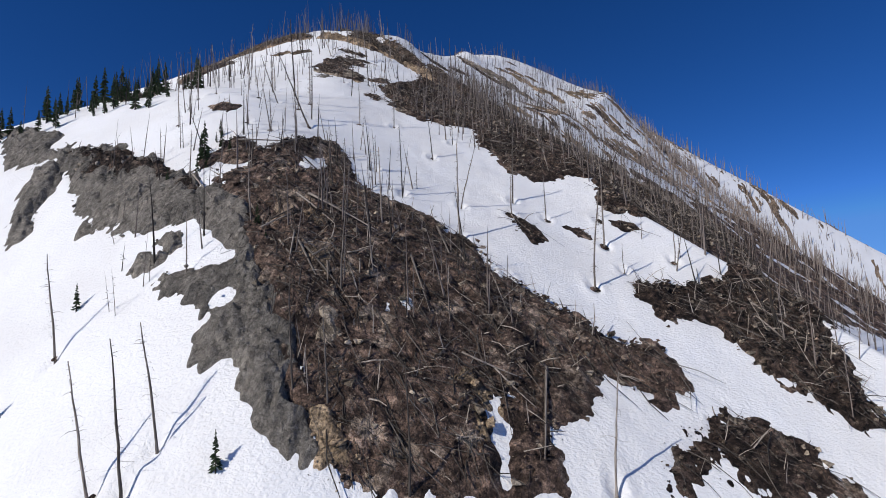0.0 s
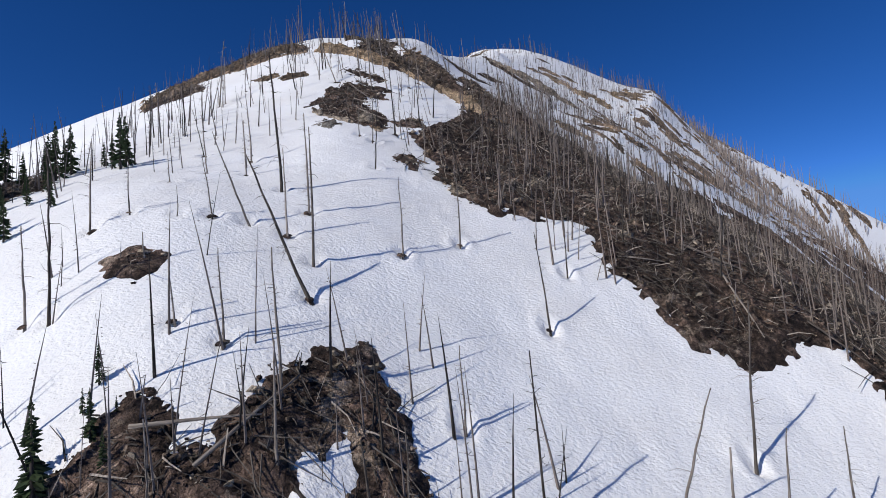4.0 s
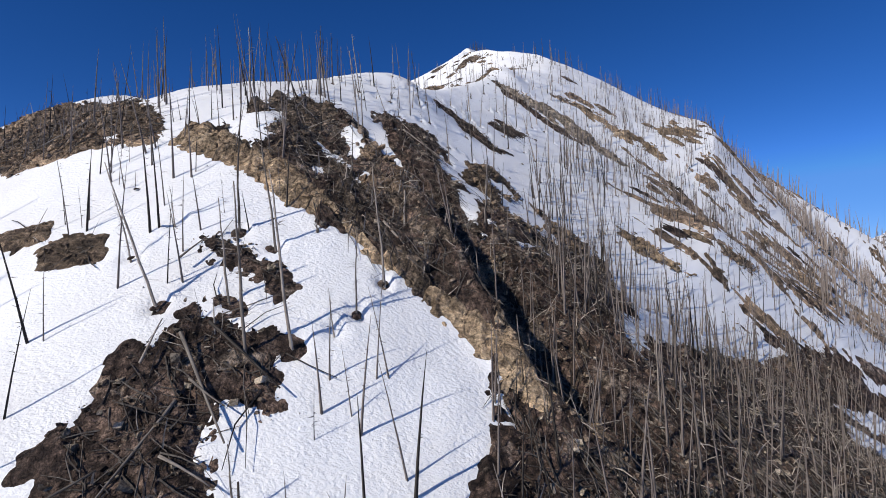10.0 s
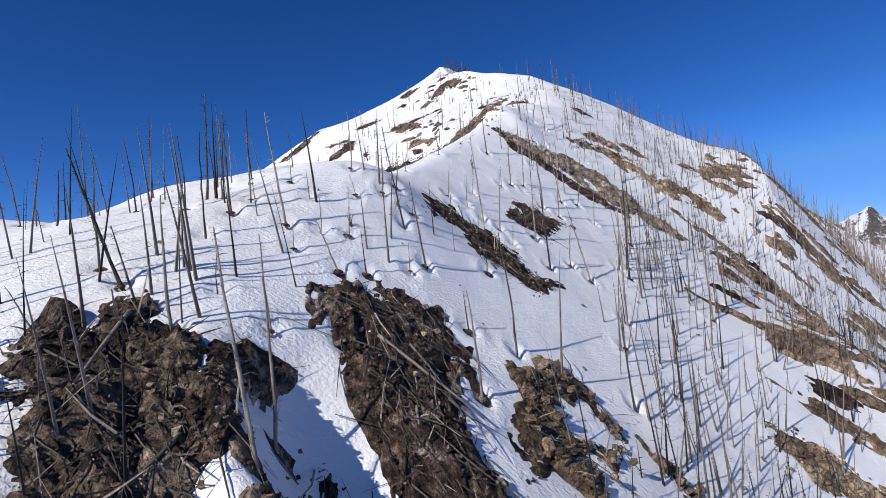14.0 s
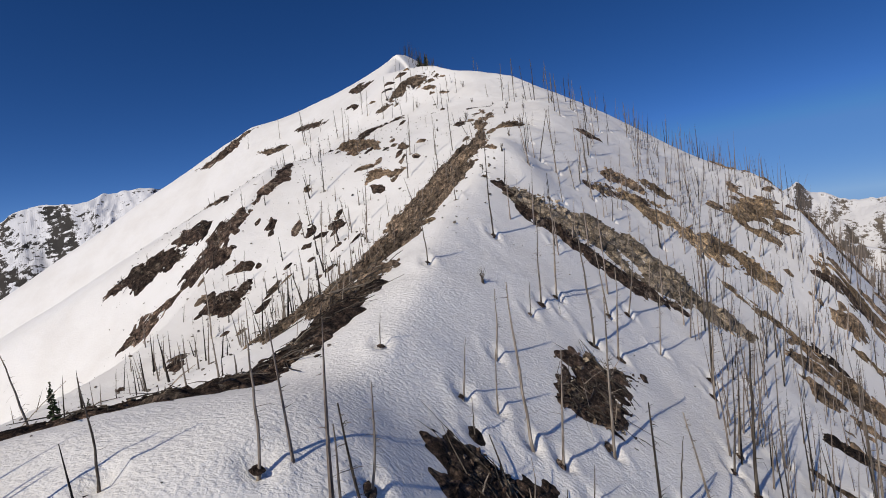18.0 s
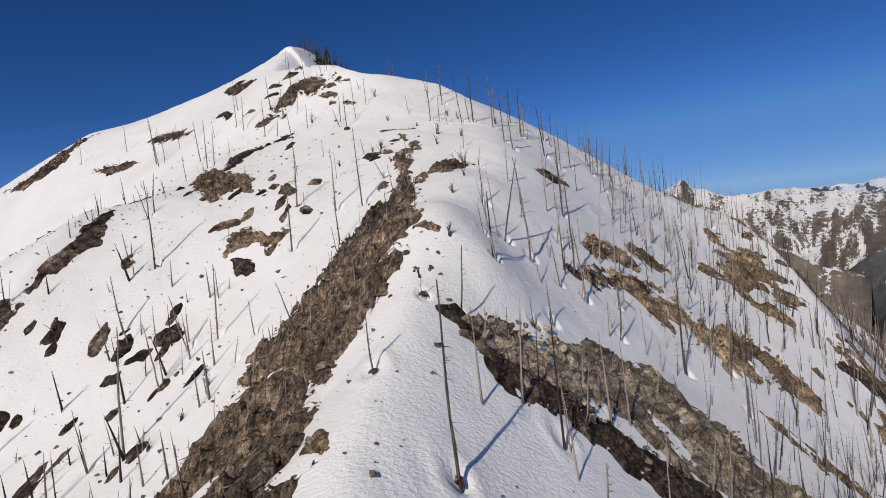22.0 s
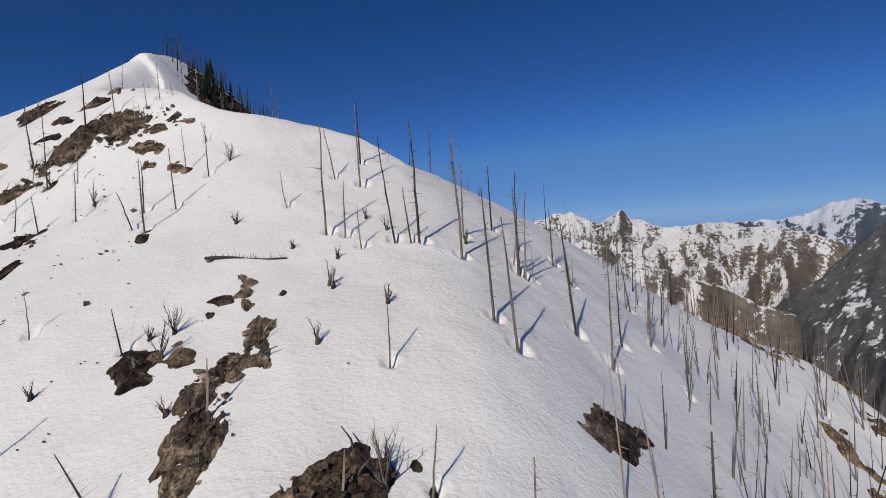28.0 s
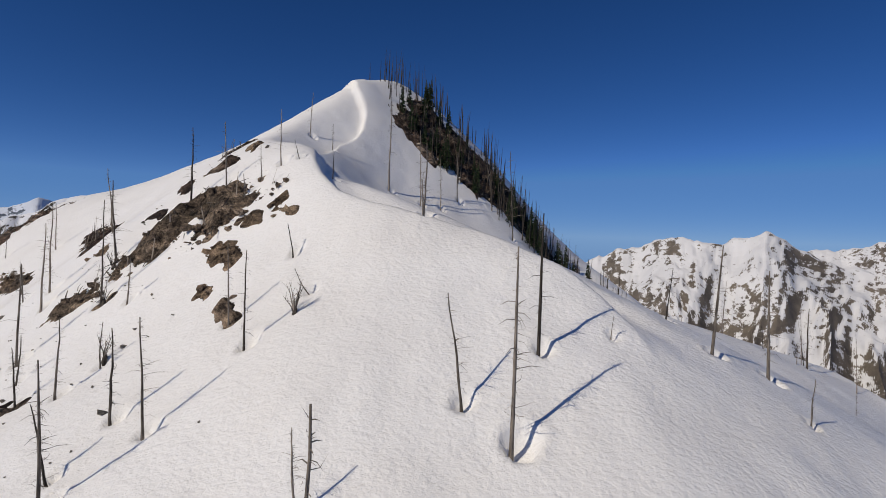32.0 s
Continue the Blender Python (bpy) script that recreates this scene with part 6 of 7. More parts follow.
outcrop("rock_outcrop", "low weathered brown rock melted out of snow", BROWN, 0.5, 0.4, [(15.2, 314.4), (15.5, 315.4), (16.6, 314.8), (16.8, 313.8)])
outcrop("rock_outcrop", "low weathered brown rock melted out of snow", SHALE, 0.5, 0.4, [(-34.4, 349.6), (-30.3, 350.3), (-26.9, 345.3), (-29.9, 346.4)])
outcrop("rock_outcrop", "low weathered brown rock melted out of snow", BROWN, 0.5, 0.4, [(-0.4, 323.2), (0.4, 321), (-2.1, 322.8)])
outcrop("rock_crag", "tan sandstone crag breaking out of the slope", BROWN, 0.8, 0.6, [(10.1, 327.2), (11.7, 328), (11.7, 325.1)])
outcrop("rock_outcrop", "low weathered brown rock melted out of snow", DUFF, 0.5, 0.5, [(8.8, 327.1), (10.9, 323.7), (9, 324.1), (6.9, 325.3)])
outcrop("rock_outcrop", "low weathered brown rock melted out of snow", DUFF, 0.5, 0.5, [(3.7, 326.5), (5, 327.1), (6.6, 323)])
outcrop("rock_outcrop", "low weathered brown rock melted out of snow", DUFF, 0.4, 0.3, [(2.8, 323.3), (3.8, 323.2), (5.4, 321.8), (5.5, 320.9)])
outcrop("scree_band", "long brown scree band along the snow ridge", SHALE, 0.6, 0.8, [(19.7, 275.9), (20.5, 277.2), (21.4, 279.2), (21.9, 278.8), (22.8, 279.1), (22.4, 278.1), (21.7, 276.8), (21.4, 275.8), (21.2, 274.4), (19.6, 275.3)])
outcrop("rock_outcrop", "low weathered brown rock melted out of snow", BROWN, 0.7, 0.5, [(15.2, 279.1), (15.1, 279.8), (15.9, 279.8), (16.3, 278.8), (17.2, 279.6), (17.7, 278.4), (17.7, 277.5), (17, 277.5), (16.1, 278.2)])
outcrop("rock_outcrop", "low weathered brown rock melted out of snow", DUFF, 0.45, 0.3, [(18.8, 283.3), (19.3, 283.5), (20.2, 282.9), (20.1, 282.2), (19.4, 282.5)])
outcrop("rock_outcrop", "low weathered brown rock melted out of snow", SHALE, 0.45, 0.3, [(20.4, 282.6), (20.8, 283.3), (21.4, 282.6), (21.3, 282.1), (20.7, 282)])
outcrop("rock_outcrop", "low weathered brown rock melted out of snow", SHALE, 0.45, 0.3, [(20.6, 283.5), (20.8, 285.5), (21.3, 285.1), (21.7, 283.6), (21.1, 283.1)])
outcrop("rock_outcrop", "low weathered brown rock melted out of snow", SHALE, 0.45, 0.3, [(20.6, 281.3), (20.8, 282), (21.1, 281), (20.8, 280.5)])
outcrop("boulder", "rounded weathered brown boulder half buried in snow", DUFF, 0.5, 0.3, [(18.3, 281.9), (18.6, 282.5), (19.1, 281.7), (18.9, 281.1), (18.5, 281.3)])
outcrop("boulder", "rounded weathered brown boulder half buried in snow", DUFF, 0.5, 0.3, [(22.8, 281.2), (23.2, 281.8), (23.4, 281.2), (23.1, 280.8)])
outcrop("boulder", "rounded weathered brown boulder half buried in snow", DUFF, 0.4, 0.3, [(14.1, 295.2), (14.3, 296.1), (15.1, 295.6), (14.9, 294.2)])
outcrop("scree_band", "long brown scree band along the snow ridge", SHALE, 0.7, 0.9, [(4, 256), (5.2, 257.2), (6.1, 258), (7.8, 258.8), (9, 260), (10.3, 261.8), (12, 262.3), (13.4, 264), (14.7, 264.7), (16, 264.8), (15.3, 260.6), (15.6, 259.2), (14.3, 258.8), (13.5, 258.9), (12.5, 256.2), (12, 256.1), (12, 252.7), (11.3, 250.9), (10.8, 249.8), (10.6, 248), (10.9, 247.1), (10.4, 246.5), (9.8, 245.8)])
outcrop("scree_band", "long brown scree band along the snow ridge", SHALE, 0.6, 0.7, [(14.5, 268.6), (15.7, 270.1), (16.4, 271), (16.6, 274.4), (18.2, 276.3), (19.5, 277.8), (21.4, 279.7), (20.3, 276.4), (19, 273.9), (18.9, 270.4), (17.6, 268.9), (15.9, 265.7), (14.9, 266.1)])
outcrop("rock_outcrop", "low weathered brown rock melted out of snow", SHALE, 0.5, 0.4, [(12.6, 267.5), (13.4, 268.8), (13.9, 267.9), (13.2, 266.4)])
outcrop("rock_outcrop", "low weathered brown rock melted out of snow", BROWN, 0.6, 0.4, [(15.6, 262.1), (16.6, 264.6), (18, 264.8), (17.5, 262.3), (16.3, 260.7)])
outcrop("rock_outcrop", "low weathered brown rock melted out of snow", BROWN, 0.8, 0.5, [(18.2, 264.6), (19.4, 266.4), (20.9, 267.7), (23.7, 268.1), (24.9, 267.1), (23.8, 265.4), (21.7, 264.8), (20.4, 262.8), (18.8, 263.3)])
outcrop("boulder", "rounded weathered brown boulder half buried in snow", BROWN, 0.6, 0.3, [(10.6, 246.4), (11.1, 246.2), (11.8, 245.5), (12.2, 244.8), (11.9, 244.5), (11.3, 244.9), (11, 245.6)])
outcrop("scree_band", "long brown scree band along the snow ridge", BROWN, 0.8, 0.8, [(-8.6, 281.8), (-10.5, 290.5), (-11, 298.9), (-9.2, 303.6), (-7.4, 303.2), (-6.9, 298.4), (-5.5, 291.7), (-3.7, 290.2), (-2.6, 285.7), (-2.7, 283.7), (-3.5, 282.8), (-5, 284.3), (-6.1, 283.6), (-7.1, 282)])
outcrop("debris_strip", "dark strip of scree and fallen trunks in snow", DUFF, 0.5, 0.5, [(-7, 299), (-6.2, 308), (-3.6, 307.5), (0.5, 306.3), (6.2, 305.9), (6.1, 303.3), (2.6, 305), (-0.7, 304.8), (-3.2, 303.7), (-4.6, 299.9)])
outcrop("rock_outcrop", "low weathered brown rock melted out of snow", BROWN, 0.4, 0.3, [(-0.4, 281.1), (0.4, 282), (1.3, 280.8), (0.5, 279.9)])
outcrop("rock_outcrop", "low weathered brown rock melted out of snow", BROWN, 0.5, 0.3, [(0.8, 278.4), (1.4, 280.4), (2.4, 279.8), (3, 277.3), (2.2, 277)])
outcrop("boulder", "rounded weathered brown boulder half buried in snow", DUFF, 0.6, 0.4, [(2.7, 271.3), (3.1, 272.4), (4.3, 271.6), (4.6, 270.3), (4, 269.8), (3, 270.4)])
outcrop("rock_outcrop", "low weathered brown rock melted out of snow", BROWN, 0.7, 0.6, [(-6.9, 273), (-6, 273.9), (-4.5, 273.9), (-3.4, 273.4), (-2.9, 271.9), (-1.4, 270.7), (0.2, 269.5), (0.4, 268.3), (-1.3, 268.8), (-1.9, 268.8), (-3.1, 270.3), (-4.5, 270.7), (-5.5, 271), (-6.4, 271.3)])
outcrop("boulder", "rounded weathered brown boulder half buried in snow", DUFF, 0.7, 0.5, [(-6.3, 270.1), (-5.4, 270), (-4.2, 268.2), (-3.4, 266.8), (-3.4, 265.8), (-4.4, 266), (-5.5, 267.1)])
outcrop("rock_outcrop", "low weathered brown rock melted out of snow", BROWN, 0.5, 0.4, [(-7.4, 275.7), (-6.5, 276.7), (-4.9, 276.2), (-4.6, 275.2), (-5.6, 275.2), (-6.6, 275.1)])
outcrop("rock_outcrop", "low weathered brown rock melted out of snow", BROWN, 0.4, 0.3, [(-4, 276.6), (-3.6, 277.1), (-3.1, 276.4), (-3.3, 275.8)])
outcrop("rock_outcrop", "low weathered brown rock melted out of snow", BROWN, 0.4, 0.3, [(4.8, 278), (5.8, 278.9), (6.8, 277.9), (6.5, 276.6)])
outcrop("rock_outcrop", "low weathered brown rock melted out of snow", DUFF, 0.6, 0.4, [(13.3, 279.9), (14.4, 280.9), (16, 279.6), (15.6, 277.4), (14.3, 277.5)])
outcrop("rock_outcrop", "low weathered brown rock melted out of snow", DUFF, 0.5, 0.4, [(-25.1, 354.4), (-23.5, 355.8), (-17.8, 349.9), (-14.3, 340.7), (-14.8, 337.9), (-19.9, 346.6), (-23.6, 351.6)])
outcrop("rock_outcrop", "low weathered brown rock melted out of snow", DUFF, 0.4, 0.3, [(-8.6, 336), (-6.5, 335.1), (-4.4, 327.9), (-5.1, 326.4)])
outcrop("rock_crag", "tan sandstone crag breaking out of the slope", BROWN, 0.8, 0.6, [(33.9, 255.5), (37.1, 258.1), (40.3, 258.6), (42.8, 259.2), (43.2, 257.5), (41.9, 256.2), (39.8, 256.1), (35.8, 254.5), (33.8, 253.7), (33.2, 254.2)])
outcrop("rock_crag", "tan sandstone crag breaking out of the slope", TAN, 0.7, 0.5, [(44.5, 261), (48.2, 262.6), (50.4, 261.9), (51.4, 260.8), (48.2, 259.3), (46.4, 259.6), (44.7, 260)])
outcrop("rock_crag", "tan sandstone crag breaking out of the slope", TAN, 0.9, 0.6, [(69.1, 268.4), (79.5, 274.6), (85.6, 276.3), (82.4, 272.5), (79.9, 269.6), (78.3, 267.3), (73.5, 267.3), (69.4, 266.9)])
outcrop("rock_crag", "tan sandstone crag breaking out of the slope", TAN, 0.7, 0.5, [(77.4, 266.9), (79.3, 265.3), (81.2, 263.7), (78.7, 261.3), (73.8, 261.4), (72.9, 262.8)])
outcrop("debris_strip", "dark strip of scree and fallen trunks in snow", DUFF, 0.4, 0.3, [(35.9, 268.6), (38.8, 270.9), (41.9, 270.4), (42.1, 269.7), (39, 267.8), (37, 267.7)])
outcrop("rock_outcrop", "low weathered brown rock melted out of snow", BROWN, 0.5, 0.4, [(64.6, 267.9), (66.1, 267.4), (65.7, 265.1), (62.8, 264.3), (61.5, 265.2)])
outcrop("scree_band", "long brown scree band along the snow ridge", SHALE, 0.7, 0.9, [(-6.9, 247.4), (-5.8, 249.3), (-4, 251.3), (-1.9, 252.5), (-0.1, 253.7), (2.9, 255.4), (5.1, 256.8), (7.8, 259.5), (10.4, 260.7), (13, 261.3), (15.3, 262.6), (14.7, 258.5), (12.6, 254.4), (11.2, 247.9), (9.7, 246.5), (8.4, 246.6), (9.3, 244), (9.2, 242.7), (10.4, 241.3), (10.5, 240.4), (9, 240.5), (6.9, 242.9), (6.5, 240.9), (5.4, 240.9), (4.3, 240.9), (2.9, 239.2), (1.9, 239.3), (1.3, 238.2), (0.6, 236.8)])
outcrop("rock_outcrop", "low weathered brown rock melted out of snow", BROWN, 0.4, 0.3, [(-8.4, 276), (-6.9, 276.8), (-4.6, 276.3), (-4.7, 275.3), (-6.8, 275.3)])
outcrop("rock_outcrop", "low weathered brown rock melted out of snow", DUFF, 0.6, 0.5, [(-14.2, 263.6), (-13.8, 264.5), (-12.2, 264.4), (-11, 262.8), (-11.8, 262.2), (-12.8, 262.5)])
outcrop("rock_outcrop", "low weathered brown rock melted out of snow", DUFF, 0.6, 0.5, [(-18.5, 264.2), (-18.2, 266.3), (-16.8, 266.3), (-16.5, 264.2), (-17.5, 263.9)])
outcrop("rock_outcrop", "low weathered brown rock melted out of snow", DUFF, 0.5, 0.4, [(-24.4, 282.7), (-23.3, 286.6), (-21.6, 289.7), (-21.4, 284.1), (-23.1, 281.8)])
outcrop("rock_outcrop", "low weathered brown rock melted out of snow", DUFF, 0.4, 0.4, [(-16.9, 263.3), (-15.4, 263.5), (-14.3, 263.1), (-15.1, 262.4)])
outcrop("rock_outcrop", "low weathered brown rock melted out of snow", DUFF, 0.5, 0.5, [(-19.5, 261.9), (-18.9, 262.6), (-17.6, 262.3), (-17.7, 261.3), (-18.8, 261.4)])
outcrop("rock_band", "light brown rock band running down the snowy flank", SLAB, 1.1, 0.7, [(9.8, 236.4), (12.3, 237.6), (13.7, 238.3), (15.6, 238.2), (18.9, 239.1), (20.4, 238.8), (17.8, 237.5), (21.5, 238.1), (24.6, 238.9), (26.1, 238.1), (25.4, 236.4), (13.5, 233.7), (12.4, 235.1), (10.9, 235.2), (10, 236)])
outcrop("rock_band", "light brown rock band running down the snowy flank", TAN, 1, 0.7, [(28.8, 250), (32.3, 251.9), (35.8, 253), (41.3, 255.1), (46.5, 256.4), (47.1, 254.6), (49, 253.4), (55.1, 253.5), (59.3, 252.6), (60, 249.9), (61.8, 248.1), (58.6, 247.3), (52.7, 246.9), (49.2, 246.7), (46.3, 247.4), (44.5, 248.4), (40, 247.7), (38.2, 248.6), (37.4, 249.7), (37.5, 251.2), (32.3, 249.2), (28.9, 248.6)])
outcrop("debris_strip", "dark strip of scree and fallen trunks in snow", DUFF, 0.7, 0.6, [(9.7, 236.4), (11.5, 237.5), (13.7, 238.3), (14, 238.1), (12, 237.3), (12.6, 236.9), (14.4, 237), (13, 235.9), (11.7, 236.1), (10.5, 236)])
outcrop("debris_strip", "dark strip of scree and fallen trunks in snow", DUFF, 0.7, 0.6, [(28.8, 250), (32.3, 251.9), (36.8, 253.3), (41.6, 254.6), (41.7, 253.2), (36.2, 251.2), (31.5, 249.6), (28.9, 249)])
outcrop("debris_strip", "dark strip of scree and fallen trunks in snow", DUFF, 0.7, 0.6, [(-8.5, 215.5), (-13, 208), (-17, 201.5), (-24, 197.6), (-34, 195.8), (-46, 195), (-46, 197.4), (-33, 198.4), (-25, 200.4), (-19.8, 204.4), (-16, 210.5), (-12.5, 218.5)])
outcrop("debris_strip", "dark crumbling soil rim along the top of the grey cliff", DUFF, 2.8, 0.9, [(-53.2, 71.4), (-49.9, 70.9), (-44.4, 68.2), (-37.6, 63.3), (-32.7, 59.9), (-28.9, 57.7), (-26.7, 54.5), (-29.7, 56.1), (-32.4, 57.5), (-36.2, 60.3), (-42.4, 64.2), (-46.3, 63.8)])
outcrop("rock_outcrop", "pale cracked bedrock showing through the burnt slope", SHALE, 1.5, 0.8, [(-17.9, 52.1), (-16.8, 53.5), (-14.8, 53.9), (-14.1, 52.4), (-15.4, 50.8), (-17, 50.3)])
outcrop("rock_outcrop", "pale cracked bedrock showing through the burnt slope", BROWN, 1.5, 0.8, [(-15, 50.1), (-14.6, 52), (-12.8, 52.7), (-12.4, 50.9), (-14.1, 49.6)])
outcrop("rock_outcrop", "pale cracked bedrock showing through the burnt slope", SHALE, 1.5, 0.8, [(-13.3, 46.6), (-13.3, 48.4), (-11.6, 49.1), (-10.7, 48.1), (-11.4, 46.2), (-13.1, 45.7)])
outcrop("rock_outcrop", "pale cracked bedrock showing through the burnt slope", GREY, 1.5, 0.8, [(-27.1, 55.1), (-25.7, 56.2), (-23.3, 54.8), (-22.9, 52.7), (-24.5, 52.9)])
outcrop("rock_outcrop", "dark broken rock streak on the steep snowy flank", DUFF, 0.7, 0.7, [(-46.6, 268.9), (-41.7, 268.2), (-40.5, 270.3), (-38.3, 271.3), (-34.7, 275.1), (-29.6, 274.3), (-26.2, 278), (-21.9, 283.7), (-22.2, 279.5), (-26.6, 276.4), (-29.6, 273), (-31.7, 269.9), (-33.5, 268.5), (-31.1, 266.2), (-32, 264.7), (-36.5, 265.3), (-39.9, 267), (-42.8, 266)])
outcrop("rock_outcrop", "dark broken rock streak on the steep snowy flank", DUFF, 0.7, 0.7, [(-58.2, 279.2), (-55.9, 281.1), (-51.8, 281.2), (-47.3, 280.2), (-43.4, 277.2), (-41.5, 273.7), (-46.6, 276.8), (-48.9, 276), (-53.4, 277.7)])
outcrop("rock_outcrop", "dark broken rock streak on the steep snowy flank", DUFF, 0.7, 0.7, [(-35.4, 254.9), (-32.8, 259.2), (-28.7, 259.6), (-27.4, 257.1), (-29.1, 252.1)])
outcrop("rock_outcrop", "dark broken rock streak on the steep snowy flank", DUFF, 0.7, 0.7, [(-45.8, 280.9), (-42.5, 281.3), (-38.9, 278.1), (-39, 276.1), (-42.8, 278.3)])
outcrop("rock_outcrop", "dark broken rock streak on the steep snowy flank", DUFF, 0.7, 0.7, [(-26, 269.3), (-24.9, 271), (-23.7, 270.2), (-24.4, 268.7)])
outcrop("rock_outcrop", "dark broken rock streak on the steep snowy flank", DUFF, 0.7, 0.7, [(-31.9, 263.1), (-29.8, 264.3), (-27.6, 263.4), (-27.9, 262.3)])
outcrop("rock_ledge", "tall tan sandstone ledge above the snow slope", TAN, 3.4, 0.4, [(-34.4, 153.1), (-28.7, 150.2), (-24.6, 146.6), (-20.7, 144.7), (-17.8, 142.6), (-15.2, 140.7), (-13.6, 139.3), (-10.7, 137.9), (-8.0, 137.1), (-5.6, 135.6), (-4.0, 134.2), (-5.6, 133.9), (-8.2, 135.8), (-12.1, 138.0), (-15.0, 139.2), (-17.7, 141.9), (-22.1, 143.8), (-26.4, 146.8), (-32.3, 149.9)])
outcrop("scree_patch", "dark burnt scree with pale rock at its foot", DUFF, 0.6, 0.55, [(-25.1, 132.7), (-23.4, 131.9), (-21.6, 130.6), (-18.9, 129.5), (-19.6, 128.5), (-18.1, 126.2), (-19.4, 125.6), (-21.1, 126), (-22, 125.7), (-22.2, 123.7), (-21.1, 122.9), (-20.2, 121.5), (-18.8, 120.2), (-17.9, 119.6), (-19, 118.3), (-18.1, 117), (-17.2, 116.5), (-18, 115.1), (-19.9, 115), (-21.3, 114.3), (-22.4, 114.9), (-24.5, 115.2), (-26, 115.5), (-28.1, 116.6), (-29.9, 118.2), (-29.1, 119.5), (-29, 121.3), (-30.5, 122.4), (-30.9, 123.8), (-29.8, 124.6), (-29.3, 126.4), (-29.7, 128.7), (-27.8, 129.4), (-26.5, 131)])
outcrop("scree_patch", "dark burnt scree with pale rock at its foot", DUFF, 0.6, 0.55, [(-17.8, 118.8), (-16.2, 119.7), (-15.2, 120.7), (-13.5, 121.6), (-12, 121), (-12.6, 120.1), (-10.6, 119.6), (-10.6, 118.1), (-12.1, 117.4), (-12.4, 118.8), (-13.7, 118.5), (-14.7, 117.2), (-15.8, 117.7), (-17.1, 117.9)])
outcrop("scree_patch", "dark burnt scree with pale rock at its foot", DUFF, 0.6, 0.55, [(-28.6, 137.4), (-26.4, 138.1), (-24.2, 137.5), (-21.5, 136), (-19.6, 134), (-20.5, 133), (-22.7, 134.2), (-24.9, 135.3), (-27.5, 135.8)])
outcrop("rock_outcrop", "pale cracked bedrock showing through the burnt slope", SLAB, 1.3, 0.8, [(-23, 117.5), (-21.4, 118.3), (-19.5, 117.9), (-19.2, 116.4), (-20.6, 115.3), (-22.2, 115.5)])
outcrop("rock_outcrop", "pale cracked bedrock showing through the burnt slope", SLAB, 1.3, 0.8, [(-30, 118.4), (-28.6, 118.4), (-27.2, 117.1), (-24.6, 116.2), (-23, 115.9), (-23.1, 114.8), (-25.5, 115.4), (-28.1, 116.8)])
outcrop("rock_outcrop", "pale cracked bedrock showing through the burnt slope", TAN, 1.3, 0.8, [(-20.2, 114.6), (-19, 115.2), (-18.1, 114.6), (-18.2, 113.9), (-19.5, 113.5)])


def bare_spots(count, seed, margin=0.1, cap=3500):
    """Places on the bare ground, as many on each patch as its size asks for."""
    r = np.random.RandomState(seed)
    weights = np.array([min(b[6], cap) * (0.35 if b[7] in (TAN, SLAB, GREY) else 1) for b in BARE])
    out = []
    for (ob, ring, rise, rugged, sd, edge, area, material, share, turn), w in zip(BARE, weights / weights.sum()):
        xs_, ys_ = [p[0] for p in ring], [p[1] for p in ring]
        box = (max(xs_) - min(xs_)) * (max(ys_) - min(ys_))
        n = int(count * w * box / max(area, 0.2 * box)) + 3
        px, py = r.uniform(min(xs_), max(xs_), n), r.uniform(min(ys_), max(ys_), n)
        d = speckle(px, py, np.where(px < 62, inside(px, py, ring), -9), area, sd, share)
        px, py, d = px[d > margin], py[d > margin], d[d > margin]
        z = ground(px, py) + np.maximum(rock_height(px, py, d + 0.25, rise, rugged, sd, turn), -0.9)
        out.append((material, area, np.stack([px, py, z], 1)))
    return out


def rubble(material, at, seed, lo, hi):
    """Angular stones, each a skewed block, strewn over the bare ground."""
    r = np.random.RandomState(seed)
    n = len(at)
    base = np.array([(-1, -1, -1), (1, -1, -1), (1, 1, -1), (-1, 1, -1), (-1, -1, 1), (1, -1, 1), (1, 1, 1), (-1, 1, 1)], float)
    box = np.array([(3, 2, 1, 0), (4, 5, 6, 7), (0, 1, 5, 4), (1, 2, 6, 5), (2, 3, 7, 6), (3, 0, 4, 7)])
    size = lo + (hi - lo) * r.rand(n) ** 3.6
    v = base[None] * r.uniform(0.3, 1.15, (n, 8, 3)) * size[:, None, None] * 0.5 * np.array([1.15, 0.9, 0.65])
    a, t = r.uniform(0, 6.28, n)[:, None], r.uniform(-0.7, 0.7, n)[:, None]
    x, z = v[:, :, 0] * np.cos(t) - v[:, :, 2] * np.sin(t), v[:, :, 0] * np.sin(t) + v[:, :, 2] * np.cos(t)
    x, y = x * np.cos(a) - v[:, :, 1] * np.sin(a), x * np.sin(a) + v[:, :, 1] * np.cos(a)
    verts = np.stack([x, y, z], -1) + at[:, None]
    faces = box[None] + 8 * np.arange(n)[:, None, None]
    return mesh_of("rubble", verts.reshape(-1, 3), faces.reshape(-1, 4), material, False)


